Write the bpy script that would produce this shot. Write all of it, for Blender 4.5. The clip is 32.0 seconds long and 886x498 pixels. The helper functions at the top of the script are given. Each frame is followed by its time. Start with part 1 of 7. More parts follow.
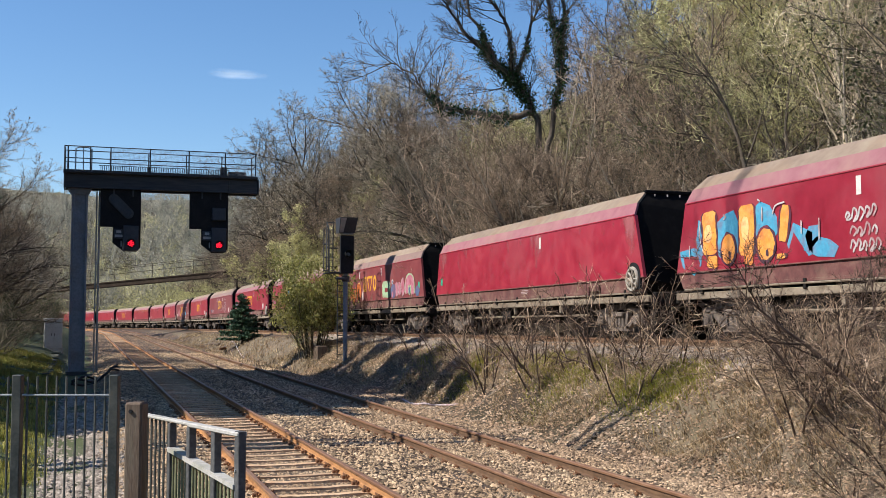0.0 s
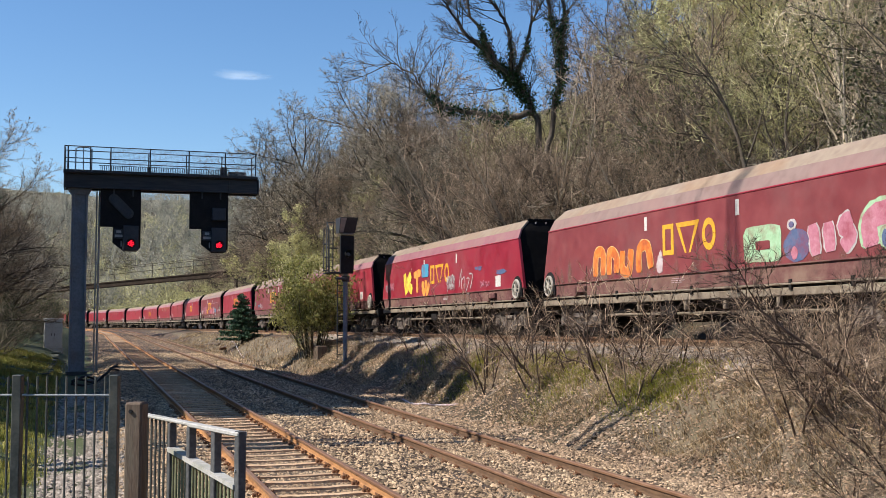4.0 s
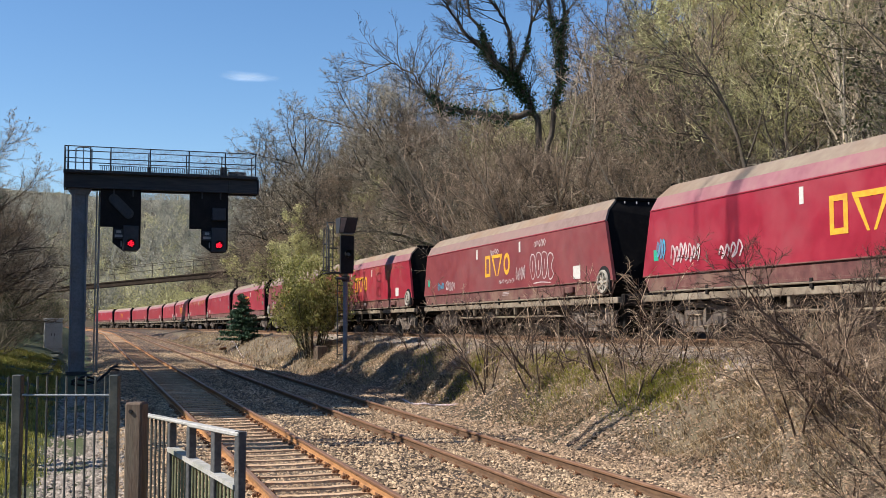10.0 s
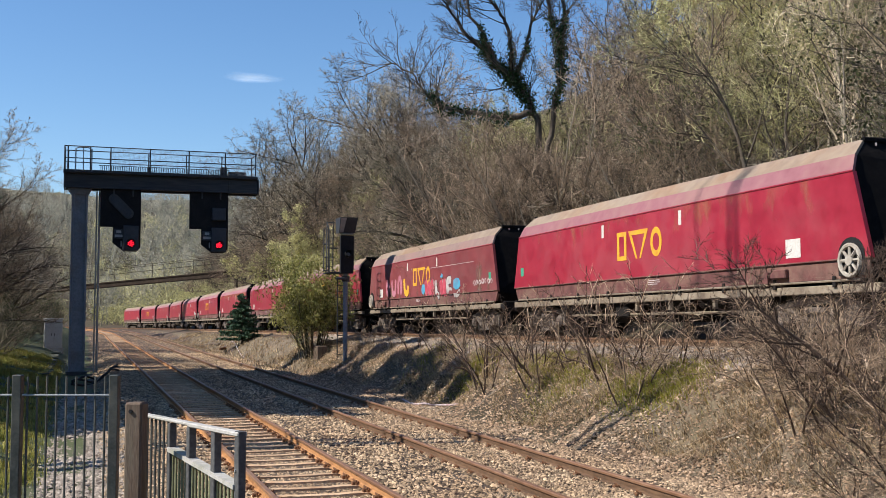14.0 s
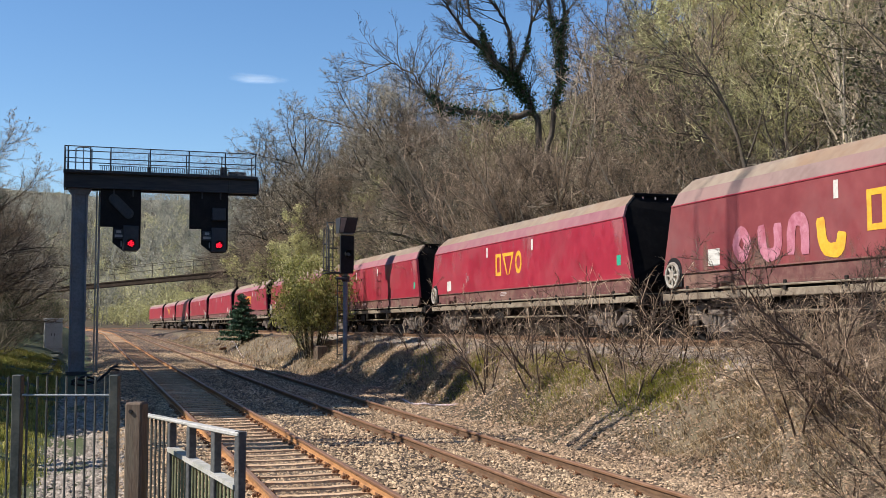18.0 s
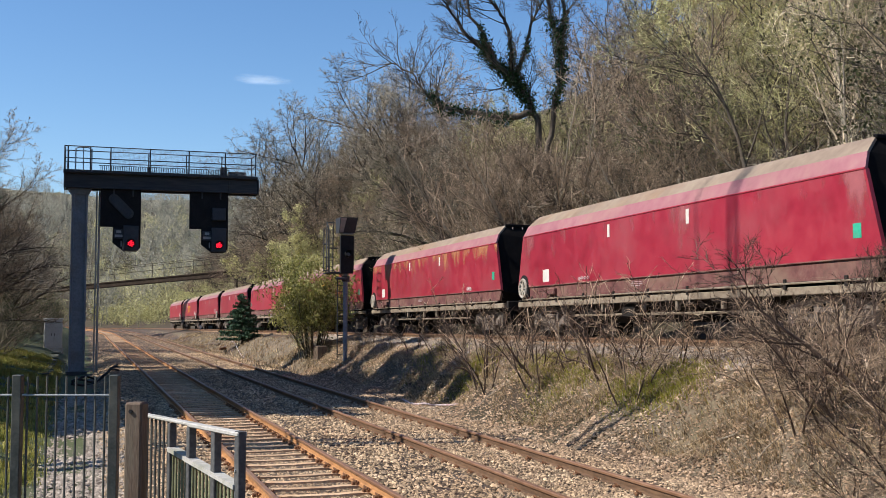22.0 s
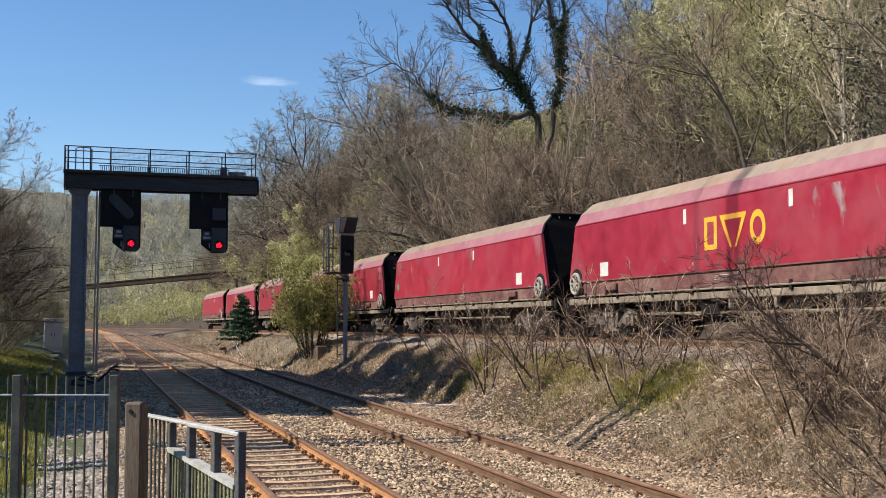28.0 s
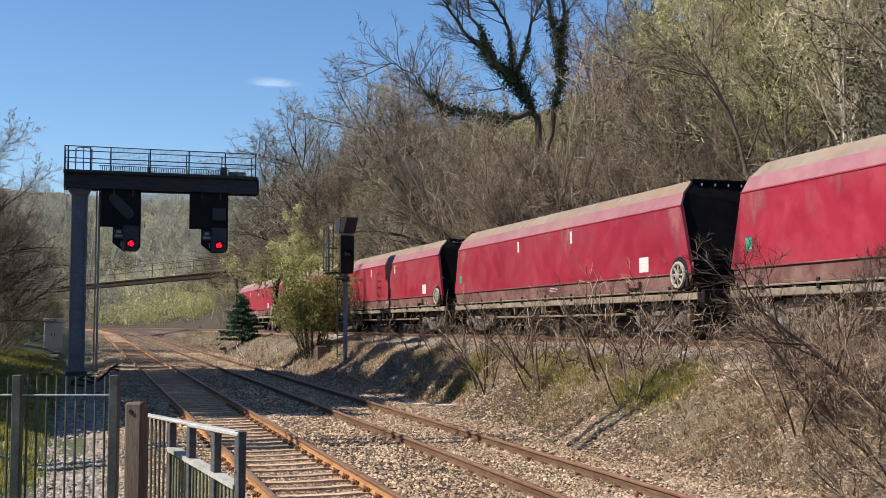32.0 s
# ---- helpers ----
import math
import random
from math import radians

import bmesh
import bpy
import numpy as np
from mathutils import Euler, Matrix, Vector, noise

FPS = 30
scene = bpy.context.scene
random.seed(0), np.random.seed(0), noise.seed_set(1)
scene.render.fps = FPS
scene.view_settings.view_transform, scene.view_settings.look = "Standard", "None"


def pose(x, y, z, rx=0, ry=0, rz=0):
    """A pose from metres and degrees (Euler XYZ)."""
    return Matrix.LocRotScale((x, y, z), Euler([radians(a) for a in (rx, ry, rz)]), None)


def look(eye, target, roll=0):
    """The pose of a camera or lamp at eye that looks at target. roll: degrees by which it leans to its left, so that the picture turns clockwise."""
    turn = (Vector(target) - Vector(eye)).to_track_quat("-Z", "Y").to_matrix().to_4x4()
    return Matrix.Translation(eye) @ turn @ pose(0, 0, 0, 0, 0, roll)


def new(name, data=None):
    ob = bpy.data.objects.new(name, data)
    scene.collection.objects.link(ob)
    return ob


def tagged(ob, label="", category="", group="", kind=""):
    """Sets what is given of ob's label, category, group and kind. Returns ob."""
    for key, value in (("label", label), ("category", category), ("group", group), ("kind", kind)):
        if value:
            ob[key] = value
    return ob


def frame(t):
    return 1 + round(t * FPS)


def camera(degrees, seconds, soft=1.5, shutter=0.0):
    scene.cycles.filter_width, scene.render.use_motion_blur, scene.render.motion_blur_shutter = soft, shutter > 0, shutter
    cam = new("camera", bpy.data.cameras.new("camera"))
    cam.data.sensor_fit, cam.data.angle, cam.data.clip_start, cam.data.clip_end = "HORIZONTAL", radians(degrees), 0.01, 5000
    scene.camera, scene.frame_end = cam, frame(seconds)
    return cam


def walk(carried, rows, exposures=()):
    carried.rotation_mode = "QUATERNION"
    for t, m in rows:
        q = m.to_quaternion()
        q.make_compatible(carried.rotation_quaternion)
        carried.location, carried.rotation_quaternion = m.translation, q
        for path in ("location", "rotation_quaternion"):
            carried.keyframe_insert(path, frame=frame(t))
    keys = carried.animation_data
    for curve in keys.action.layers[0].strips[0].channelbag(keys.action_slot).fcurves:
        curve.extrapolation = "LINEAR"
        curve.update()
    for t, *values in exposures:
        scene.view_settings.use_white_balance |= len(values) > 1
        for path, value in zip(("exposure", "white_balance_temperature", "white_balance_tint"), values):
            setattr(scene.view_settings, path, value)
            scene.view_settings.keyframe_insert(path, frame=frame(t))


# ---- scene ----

# ================= camera =================
# X runs to the right of the railway, Y along it, Z up; z = 0 is the main line's rail head beside the camera.
EYE = (0.0, 0.0, 2.24)
YAW, PITCH = radians(17.965), radians(3.745)
AIM = (EYE[0] + math.sin(YAW) * math.cos(PITCH), EYE[1] + math.cos(YAW) * math.cos(PITCH), EYE[2] + math.sin(PITCH))
cam = camera(44.0, 32.0, soft=0.55)
walk(cam, [(0.0, look(EYE, AIM)), (32.0, look(EYE, AIM))], exposures=[(0.0, 0.5, 6150, 12), (32.0, 0.5, 6150, 12)])

# ================= light =================
SUN_EL, SUN_TO = radians(43.0), Vector((-0.993, 0.12, 0.0))
world = bpy.data.worlds.new("sky")
scene.world = world
world.use_nodes = True
wn = world.node_tree.nodes
sky = wn.new("ShaderNodeTexSky")
sky.sky_type, sky.sun_disc = "NISHITA", False
sky.sun_elevation, sky.sun_rotation = SUN_EL, math.atan2(SUN_TO.x, SUN_TO.y)
sky.air_density, sky.dust_density, sky.ozone_density = 1.0, 0.15, 3.0
rich = wn.new("ShaderNodeHueSaturation")
rich.inputs["Saturation"].default_value, rich.inputs["Value"].default_value = 1.14, 1.2
world.node_tree.links.new(sky.outputs["Color"], rich.inputs["Color"])
world.node_tree.links.new(rich.outputs["Color"], wn["Background"].inputs["Color"])
wn["Background"].inputs["Strength"].default_value = 0.085
sun = new("sun", bpy.data.lights.new("sun", "SUN"))
sun.data.energy, sun.data.angle, sun.data.color = 5.0, radians(0.53), (1.0, 0.92, 0.79)
sun_dir = Vector((SUN_TO.x * math.cos(SUN_EL), SUN_TO.y * math.cos(SUN_EL), math.sin(SUN_EL)))
sun.matrix_world = look(sun_dir * 60, (0, 0, 0))


# ================= materials =================
def material(name, colours, scale=6.0, rough=0.8, bump=0.3, metal=0.0, fine=40.0, rnd=0.0, island=0.0, bump_dist=0.02,
             stain=None, stain_scale=1.2, stain_amount=0.5, stretch=(1, 1, 1), spec=0.3, transmit=0.0):
    """Mixed colours at two scales of noise, with a stain, relief and an uneven gloss."""
    m = bpy.data.materials.new(name)
    m.use_nodes = True
    nt = m.node_tree
    n, l = nt.nodes, nt.links.new
    b = n["Principled BSDF"]
    tc = n.new("ShaderNodeTexCoord")
    mp = n.new("ShaderNodeMapping")
    mp.inputs["Scale"].default_value = stretch
    l(tc.outputs["Object"], mp.inputs["Vector"])
    oi = n.new("ShaderNodeObjectInfo")
    w4 = n.new("ShaderNodeMath")
    w4.operation = "MULTIPLY"
    w4.inputs[1].default_value = 37.0
    l(oi.outputs["Random"], w4.inputs[0])

    def noise_tex(sc, detail=4.0, roughness=0.6):
        t = n.new("ShaderNodeTexNoise")
        t.noise_dimensions = "4D"
        t.inputs["Scale"].default_value, t.inputs["Detail"].default_value, t.inputs["Roughness"].default_value = sc, detail, roughness
        l(mp.outputs["Vector"], t.inputs["Vector"])
        l(w4.outputs[0], t.inputs["W"])
        return t.outputs["Fac"]

    big, small = noise_tex(scale), noise_tex(fine, 3.0)
    mixf = n.new("ShaderNodeMath")
    mixf.operation = "MULTIPLY_ADD"
    mixf.inputs[1].default_value = 0.55
    l(small, mixf.inputs[0])
    half = n.new("ShaderNodeMath")
    half.operation = "MULTIPLY"
    half.inputs[1].default_value = 0.45
    l(big, half.inputs[0])
    l(half.outputs[0], mixf.inputs[2])
    ramp = n.new("ShaderNodeValToRGB")
    e = ramp.color_ramp.elements
    k = len(colours)
    while len(e) < k:
        e.new(0.5)
    for i, c in enumerate(colours):
        e[i].position = 0.32 + 0.36 * i / max(1, k - 1)
        e[i].color = (*c, 1)
    l(mixf.outputs[0], ramp.inputs["Fac"])
    col = ramp.outputs["Color"]
    if stain:
        sf = noise_tex(stain_scale, 6.0, 0.65)
        sr = n.new("ShaderNodeMapRange")
        sr.inputs["From Min"].default_value, sr.inputs["From Max"].default_value = 0.47, 0.68
        sr.inputs["To Max"].default_value = stain_amount
        l(sf, sr.inputs["Value"])
        mx = n.new("ShaderNodeMix")
        mx.data_type = "RGBA"
        l(sr.outputs["Result"], mx.inputs["Factor"])
        l(col, mx.inputs["A"])
        mx.inputs["B"].default_value = (*stain, 1)
        col = mx.outputs["Result"]
    for amount, source in ((rnd, oi.outputs["Random"]), (island, None)):
        if amount:
            if source is None:
                source = n.new("ShaderNodeNewGeometry").outputs["Random Per Island"]
            mr = n.new("ShaderNodeMapRange")
            mr.inputs["To Min"].default_value, mr.inputs["To Max"].default_value = 1 - amount, 1 + amount
            l(source, mr.inputs["Value"])
            hs = n.new("ShaderNodeHueSaturation")
            l(mr.outputs["Result"], hs.inputs["Value"])
            l(col, hs.inputs["Color"])
            col = hs.outputs["Color"]
    l(col, b.inputs["Base Color"])
    rr = n.new("ShaderNodeMapRange")
    rr.inputs["To Min"].default_value, rr.inputs["To Max"].default_value = max(0.05, rough - 0.12), min(1.0, rough + 0.12)
    l(small, rr.inputs["Value"])
    l(rr.outputs["Result"], b.inputs["Roughness"])
    b.inputs["Metallic"].default_value = metal
    b.inputs["Specular IOR Level"].default_value = spec
    if bump:
        bp = n.new("ShaderNodeBump")
        bp.inputs["Strength"].default_value, bp.inputs["Distance"].default_value = bump, bump_dist
        l(mixf.outputs[0], bp.inputs["Height"])
        l(bp.outputs["Normal"], b.inputs["Normal"])
    if transmit:
        tr = n.new("ShaderNodeBsdfTranslucent")
        ms = n.new("ShaderNodeMixShader")
        ms.inputs[0].default_value = transmit
        l(col, tr.inputs["Color"])
        l(b.outputs[0], ms.inputs[1])
        l(tr.outputs[0], ms.inputs[2])
        l(ms.outputs[0], n["Material Output"].inputs["Surface"])
    return m


def glow(name, colour, strength):
    m = bpy.data.materials.new(name)
    m.use_nodes = True
    b = m.node_tree.nodes["Principled BSDF"]
    b.inputs["Base Color"].default_value = (*colour, 1)
    b.inputs["Emission Color"].default_value = (*colour, 1)
    b.inputs["Emission Strength"].default_value = strength
    return m


M = {}
# sheet kept darker than its stones: shade of the gaps put into colour
M["ballast"] = material("ballast", [(0.026, 0.019, 0.014), (0.080, 0.058, 0.042), (0.160, 0.120, 0.086)], 1.3, 0.9, 1.0, fine=22, bump_dist=0.05,
                        stain=(0.15, 0.075, 0.036), stain_scale=0.5, stain_amount=0.5)
M["stone"] = material("stone", [(0.112, 0.073, 0.042), (0.335, 0.236, 0.142), (0.620, 0.470, 0.305)], 1.1, 0.9, 0.3, fine=30, island=0.68,
                      stain=(0.24, 0.13, 0.065), stain_scale=0.45, stain_amount=0.38)
M["stone_brown"] = material("stone_brown", [(0.075, 0.047, 0.027), (0.225, 0.152, 0.094), (0.470, 0.345, 0.228)], 1.1, 0.9, 0.3, fine=30, island=0.65)
M["rust_dark"] = material("rust_dark", [(0.018, 0.013, 0.010), (0.036, 0.026, 0.019), (0.07, 0.05, 0.035)], 1.2, 0.95, 0.3, fine=9, bump_dist=0.004, spec=0.1)
# freight bed between the rails, darkened to stand in for shade under wagons
M["bed_shade"] = material("bed_shade", [(0.014, 0.012, 0.010), (0.035, 0.029, 0.025), (0.070, 0.059, 0.049)], 1.3, 0.9, 1.0, fine=22, bump_dist=0.05)
M["grey_stone"] = material("grey_stone", [(0.131, 0.106, 0.085), (0.300, 0.250, 0.202), (0.499, 0.428, 0.351)], 1.1, 0.9, 0.3, fine=30, island=0.45)
M["bank"] = material("bank", [(0.050, 0.040, 0.027), (0.142, 0.109, 0.074), (0.261, 0.206, 0.138)], 0.8, 0.95, 1.0, fine=14, bump_dist=0.08,
                     stain=(0.115, 0.098, 0.046), stain_scale=0.5, stain_amount=0.6)
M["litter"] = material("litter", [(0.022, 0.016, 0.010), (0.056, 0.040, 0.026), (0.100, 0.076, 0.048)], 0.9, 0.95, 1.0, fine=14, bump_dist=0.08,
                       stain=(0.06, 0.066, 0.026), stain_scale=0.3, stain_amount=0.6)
M["verge"] = material("verge", [(0.029, 0.044, 0.011), (0.074, 0.088, 0.034), (0.135, 0.138, 0.074)], 0.8, 0.95, 1.0, fine=16, bump_dist=0.05,
                      stain=(0.13, 0.12, 0.09), stain_scale=0.5, stain_amount=0.5)
M["meadow"] = material("meadow", [(0.06, 0.05, 0.03), (0.12, 0.10, 0.06), (0.18, 0.155, 0.09)], 0.05, 0.95, 0.6, fine=0.4, bump_dist=1.5,
                       stain=(0.20, 0.24, 0.07), stain_scale=0.006, stain_amount=0.6)
M["rail"] = material("rail", [(0.165, 0.078, 0.034), (0.374, 0.186, 0.074), (0.528, 0.282, 0.120)], 1.5, 0.75, 0.3, fine=26, metal=0.0, bump_dist=0.004,
                     stain=(0.13, 0.075, 0.045), stain_scale=0.3, stain_amount=0.5, stretch=(1, 0.25, 1))
M["rail_head"] = material("rail_head", [(0.122, 0.063, 0.036), (0.236, 0.127, 0.072), (0.328, 0.196, 0.119)], 1.5, 0.5, 0.15, fine=22, metal=0.25, bump_dist=0.003,
                          stretch=(1, 0.2, 1))
M["rail_brown"] = material("rail_brown", [(0.052, 0.030, 0.017), (0.118, 0.068, 0.038), (0.197, 0.118, 0.066)], 1.5, 0.75, 0.3, fine=26, bump_dist=0.004,
                           stain=(0.28, 0.14, 0.06), stain_scale=0.25, stain_amount=0.5, stretch=(1, 0.25, 1))
M["sleeper"] = material("sleeper", [(0.290, 0.179, 0.108), (0.522, 0.352, 0.215), (0.724, 0.531, 0.343)], 2.0, 0.9, 0.5, fine=24, rnd=0.18, bump_dist=0.008,
                        stain=(0.30, 0.14, 0.055), stain_scale=1.1, stain_amount=0.6)
M["iron"] = material("iron", [(0.07, 0.035, 0.02), (0.16, 0.075, 0.035), (0.24, 0.12, 0.06)], 8, 0.8, 0.4, fine=60, bump_dist=0.003)
M["wagon_red"] = material("wagon_red", [(0.216, 0.011, 0.024), (0.302, 0.019, 0.038), (0.367, 0.039, 0.056)], 0.35, 0.38, 0.08, fine=2.2, bump_dist=0.004,
                          stain=(0.30, 0.075, 0.085), stain_scale=0.5, stain_amount=0.6, rnd=0.1, spec=0.6)
M["wagon_faded"] = material("wagon_faded", [(0.15, 0.026, 0.03), (0.20, 0.04, 0.043), (0.25, 0.062, 0.062)], 0.35, 0.6, 0.08, fine=2.2, bump_dist=0.004,
                            stain=(0.19, 0.09, 0.085), stain_scale=0.5, stain_amount=0.55, spec=0.35)
M["wagon_pink"] = material("wagon_pink", [(0.230, 0.081, 0.099), (0.285, 0.119, 0.135), (0.320, 0.166, 0.162)], 0.5, 0.7, 0.1, fine=3.5, bump_dist=0.004,
                           stain=(0.30, 0.20, 0.15), stain_scale=0.6, stain_amount=0.5, rnd=0.08)
M["wagon_dust"] = material("wagon_dust", [(0.190, 0.139, 0.106), (0.257, 0.196, 0.146), (0.314, 0.258, 0.190)], 0.5, 0.9, 0.15, fine=3.5, bump_dist=0.004,
                           stain=(0.28, 0.15, 0.07), stain_scale=0.4, stain_amount=0.5, rnd=0.08)
M["wagon_grey"] = material("wagon_grey", [(0.18, 0.115, 0.10), (0.24, 0.165, 0.145), (0.28, 0.20, 0.17)], 0.5, 0.85, 0.15, fine=3.5, bump_dist=0.004, stain=(0.26, 0.13, 0.12), stain_scale=0.5, stain_amount=0.5)
M["wagon_skirt"] = material("wagon_skirt", [(0.07, 0.03, 0.028), (0.14, 0.055, 0.05), (0.22, 0.13, 0.10)], 0.7, 0.8, 0.2, fine=5, bump_dist=0.004,
                            stain=(0.25, 0.17, 0.12), stain_scale=1.0, stain_amount=0.6)
# ends and inside near-black, so their shade is carried by the colour
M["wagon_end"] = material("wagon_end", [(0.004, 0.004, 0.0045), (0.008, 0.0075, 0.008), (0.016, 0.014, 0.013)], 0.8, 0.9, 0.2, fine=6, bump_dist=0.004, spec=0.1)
M["wagon_frame"] = material("wagon_frame", [(0.150, 0.116, 0.083), (0.255, 0.206, 0.150), (0.338, 0.289, 0.217)], 0.9, 0.9, 0.3, fine=8, bump_dist=0.005,
                            stain=(0.10, 0.07, 0.05), stain_scale=1.3, stain_amount=0.7)
# near-black underframe tone, with the shade below the body put into it
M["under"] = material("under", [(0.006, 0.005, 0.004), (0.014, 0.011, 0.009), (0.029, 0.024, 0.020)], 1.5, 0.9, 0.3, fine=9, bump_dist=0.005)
M["bogie"] = material("bogie", [(0.073, 0.057, 0.048), (0.156, 0.126, 0.103), (0.288, 0.240, 0.198)], 2, 0.85, 0.3, fine=12, bump_dist=0.005,
                      stain=(0.06, 0.045, 0.04), stain_scale=2.2, stain_amount=0.8)


def worn(name, colour, scale, z0, z1, cover, most=0.8):
    """Paint worn through in soft upright smears, thickest at height z1, the coat below showing between them."""
    m = material(name, [tuple(c * 0.8 for c in colour), colour, tuple(min(1, c * 1.15) for c in colour)], 2.5, 0.7, 0.0, fine=9)
    nt = m.node_tree
    n, l = nt.nodes, nt.links.new
    tc, mp, tx = n.new("ShaderNodeTexCoord"), n.new("ShaderNodeMapping"), n.new("ShaderNodeTexNoise")
    mp.inputs["Scale"].default_value = (scale, scale, scale * 0.45)
    tx.inputs["Scale"].default_value, tx.inputs["Detail"].default_value, tx.inputs["Roughness"].default_value = 1.0, 7.0, 0.6
    l(tc.outputs["Object"], mp.inputs["Vector"])
    l(mp.outputs["Vector"], tx.inputs["Vector"])
    sx, hz, ad, cut = n.new("ShaderNodeSeparateXYZ"), n.new("ShaderNodeMapRange"), n.new("ShaderNodeMath"), n.new("ShaderNodeMapRange")
    l(tc.outputs["Object"], sx.inputs[0])
    hz.inputs["From Min"].default_value, hz.inputs["From Max"].default_value = z0, z1
    hz.inputs["To Min"].default_value, hz.inputs["To Max"].default_value = -0.22, 0.04
    l(sx.outputs["Z"], hz.inputs["Value"])
    l(tx.outputs["Fac"], ad.inputs[0])
    l(hz.outputs["Result"], ad.inputs[1])
    cut.inputs["From Min"].default_value, cut.inputs["From Max"].default_value, cut.inputs["To Max"].default_value = 0.62 - cover, 0.78 - cover, most
    l(ad.outputs[0], cut.inputs["Value"])
    tr, mx = n.new("ShaderNodeBsdfTransparent"), n.new("ShaderNodeMixShader")
    l(cut.outputs["Result"], mx.inputs[0])
    l(tr.outputs[0], mx.inputs[1])
    l(n["Principled BSDF"].outputs[0], mx.inputs[2])
    l(mx.outputs[0], n["Material Output"].inputs["Surface"])
    return m


M["worn_orange"] = worn("worn_orange", (0.48, 0.21, 0.10), 2.1, 2.1, 3.0, 0.14, 0.7)
M["worn_faint"] = worn("worn_faint", (0.40, 0.15, 0.09), 1.9, 1.6, 3.0, 0.10, 0.45)
M["worn_pink"] = worn("worn_pink", (0.36, 0.11, 0.12), 1.1, 1.5, 2.9, 0.06)
M["worn_white"] = worn("worn_white", (0.40, 0.28, 0.28), 2.6, 1.6, 2.7, 0.05)
M["worn_dust"] = worn("worn_dust", (0.22, 0.13, 0.10), 1.3, 2.6, 1.45, 0.12)
M["white"] = material("white", [(0.46, 0.43, 0.38), (0.58, 0.55, 0.50), (0.66, 0.64, 0.60)], 3, 0.6, 0.1, fine=25, bump_dist=0.002)
M["green_panel"] = material("green_panel", [(0.02, 0.26, 0.16), (0.03, 0.34, 0.21), (0.05, 0.40, 0.26)], 3, 0.6, 0.0, fine=25, stain=(0.24, 0.03, 0.045), stain_scale=2.6, stain_amount=0.35)
M["yellow"] = material("yellow", [(0.62, 0.30, 0.02), (0.72, 0.38, 0.03), (0.78, 0.44, 0.06)], 2.5, 0.6, 0.0, fine=14, stain=(0.24, 0.03, 0.045), stain_scale=2.6, stain_amount=0.35)
M["orange"] = material("orange", [(0.70, 0.22, 0.03), (0.80, 0.32, 0.06), (0.82, 0.40, 0.14)], 2.5, 0.6, 0.0, fine=14, stain=(0.24, 0.03, 0.045), stain_scale=2.6, stain_amount=0.6)
M["cyan"] = material("cyan", [(0.05, 0.24, 0.38), (0.07, 0.31, 0.47), (0.13, 0.38, 0.52)], 2.5, 0.6, 0.0, fine=14, stain=(0.24, 0.03, 0.045), stain_scale=2.6, stain_amount=0.6)
M["ember"] = material("ember", [(0.52, 0.10, 0.02), (0.66, 0.19, 0.035), (0.76, 0.30, 0.07)], 2.5, 0.6, 0.0, fine=9, stain=(0.24, 0.03, 0.045), stain_scale=2.6, stain_amount=0.6)
M["lemon"] = material("lemon", [(0.72, 0.55, 0.04), (0.80, 0.64, 0.06), (0.82, 0.70, 0.16)], 2.5, 0.6, 0.0, fine=14, stain=(0.24, 0.03, 0.045), stain_scale=2.6, stain_amount=0.6)
M["pink"] = material("pink", [(0.38, 0.12, 0.17), (0.46, 0.18, 0.23), (0.52, 0.27, 0.31)], 2.5, 0.6, 0.0, fine=14, stain=(0.24, 0.03, 0.045), stain_scale=2.6, stain_amount=0.75)
M["pale"] = material("pale", [(0.425, 0.338, 0.338), (0.550, 0.463, 0.450), (0.650, 0.575, 0.562)], 2.5, 0.7, 0.0, fine=14, stain=(0.24, 0.03, 0.045), stain_scale=2.6, stain_amount=0.6)
GRAF = dict(rough=0.65, bump=0.0, fine=14, stain=(0.24, 0.03, 0.045), stain_scale=2.6, stain_amount=0.72)
M["mint"] = material("mint", [(0.26, 0.42, 0.24), (0.34, 0.52, 0.31), (0.42, 0.58, 0.40)], 2.5, **GRAF)
M["coral"] = material("coral", [(0.42, 0.05, 0.08), (0.50, 0.08, 0.115), (0.54, 0.14, 0.17)], 2.5, **GRAF)
M["chalk"] = material("chalk", [(0.36, 0.33, 0.31), (0.46, 0.43, 0.41), (0.54, 0.51, 0.49)], 2.5, **GRAF)
M["peach"] = material("peach", [(0.74, 0.40, 0.12), (0.80, 0.50, 0.20), (0.82, 0.58, 0.30)], 2.5, **GRAF)
M["slate"] = material("slate", [(0.06, 0.09, 0.17), (0.09, 0.12, 0.22), (0.13, 0.15, 0.24)], 2.5, **GRAF)
M["outline"] = material("outline", [(0.035, 0.02, 0.035), (0.055, 0.03, 0.05), (0.09, 0.045, 0.06)], 2.5, **GRAF)
M["slab"] = material("slab", [(0.07, 0.068, 0.05), (0.12, 0.115, 0.088), (0.18, 0.17, 0.13)], 1.5, 0.9, 0.6, fine=14, bump_dist=0.01, stain=(0.05, 0.07, 0.025), stain_scale=1.4, stain_amount=0.7)
M["thorn_dark"] = material("thorn_dark", [(0.032, 0.021, 0.015), (0.070, 0.047, 0.034), (0.140, 0.100, 0.072)], 1.0, 0.85, 0.0, fine=6, island=0.6)
M["twig_bright"] = material("twig_bright", [(0.120, 0.076, 0.048), (0.310, 0.225, 0.150), (0.640, 0.510, 0.370)], 1.0, 0.85, 0.0, fine=6, island=0.75)
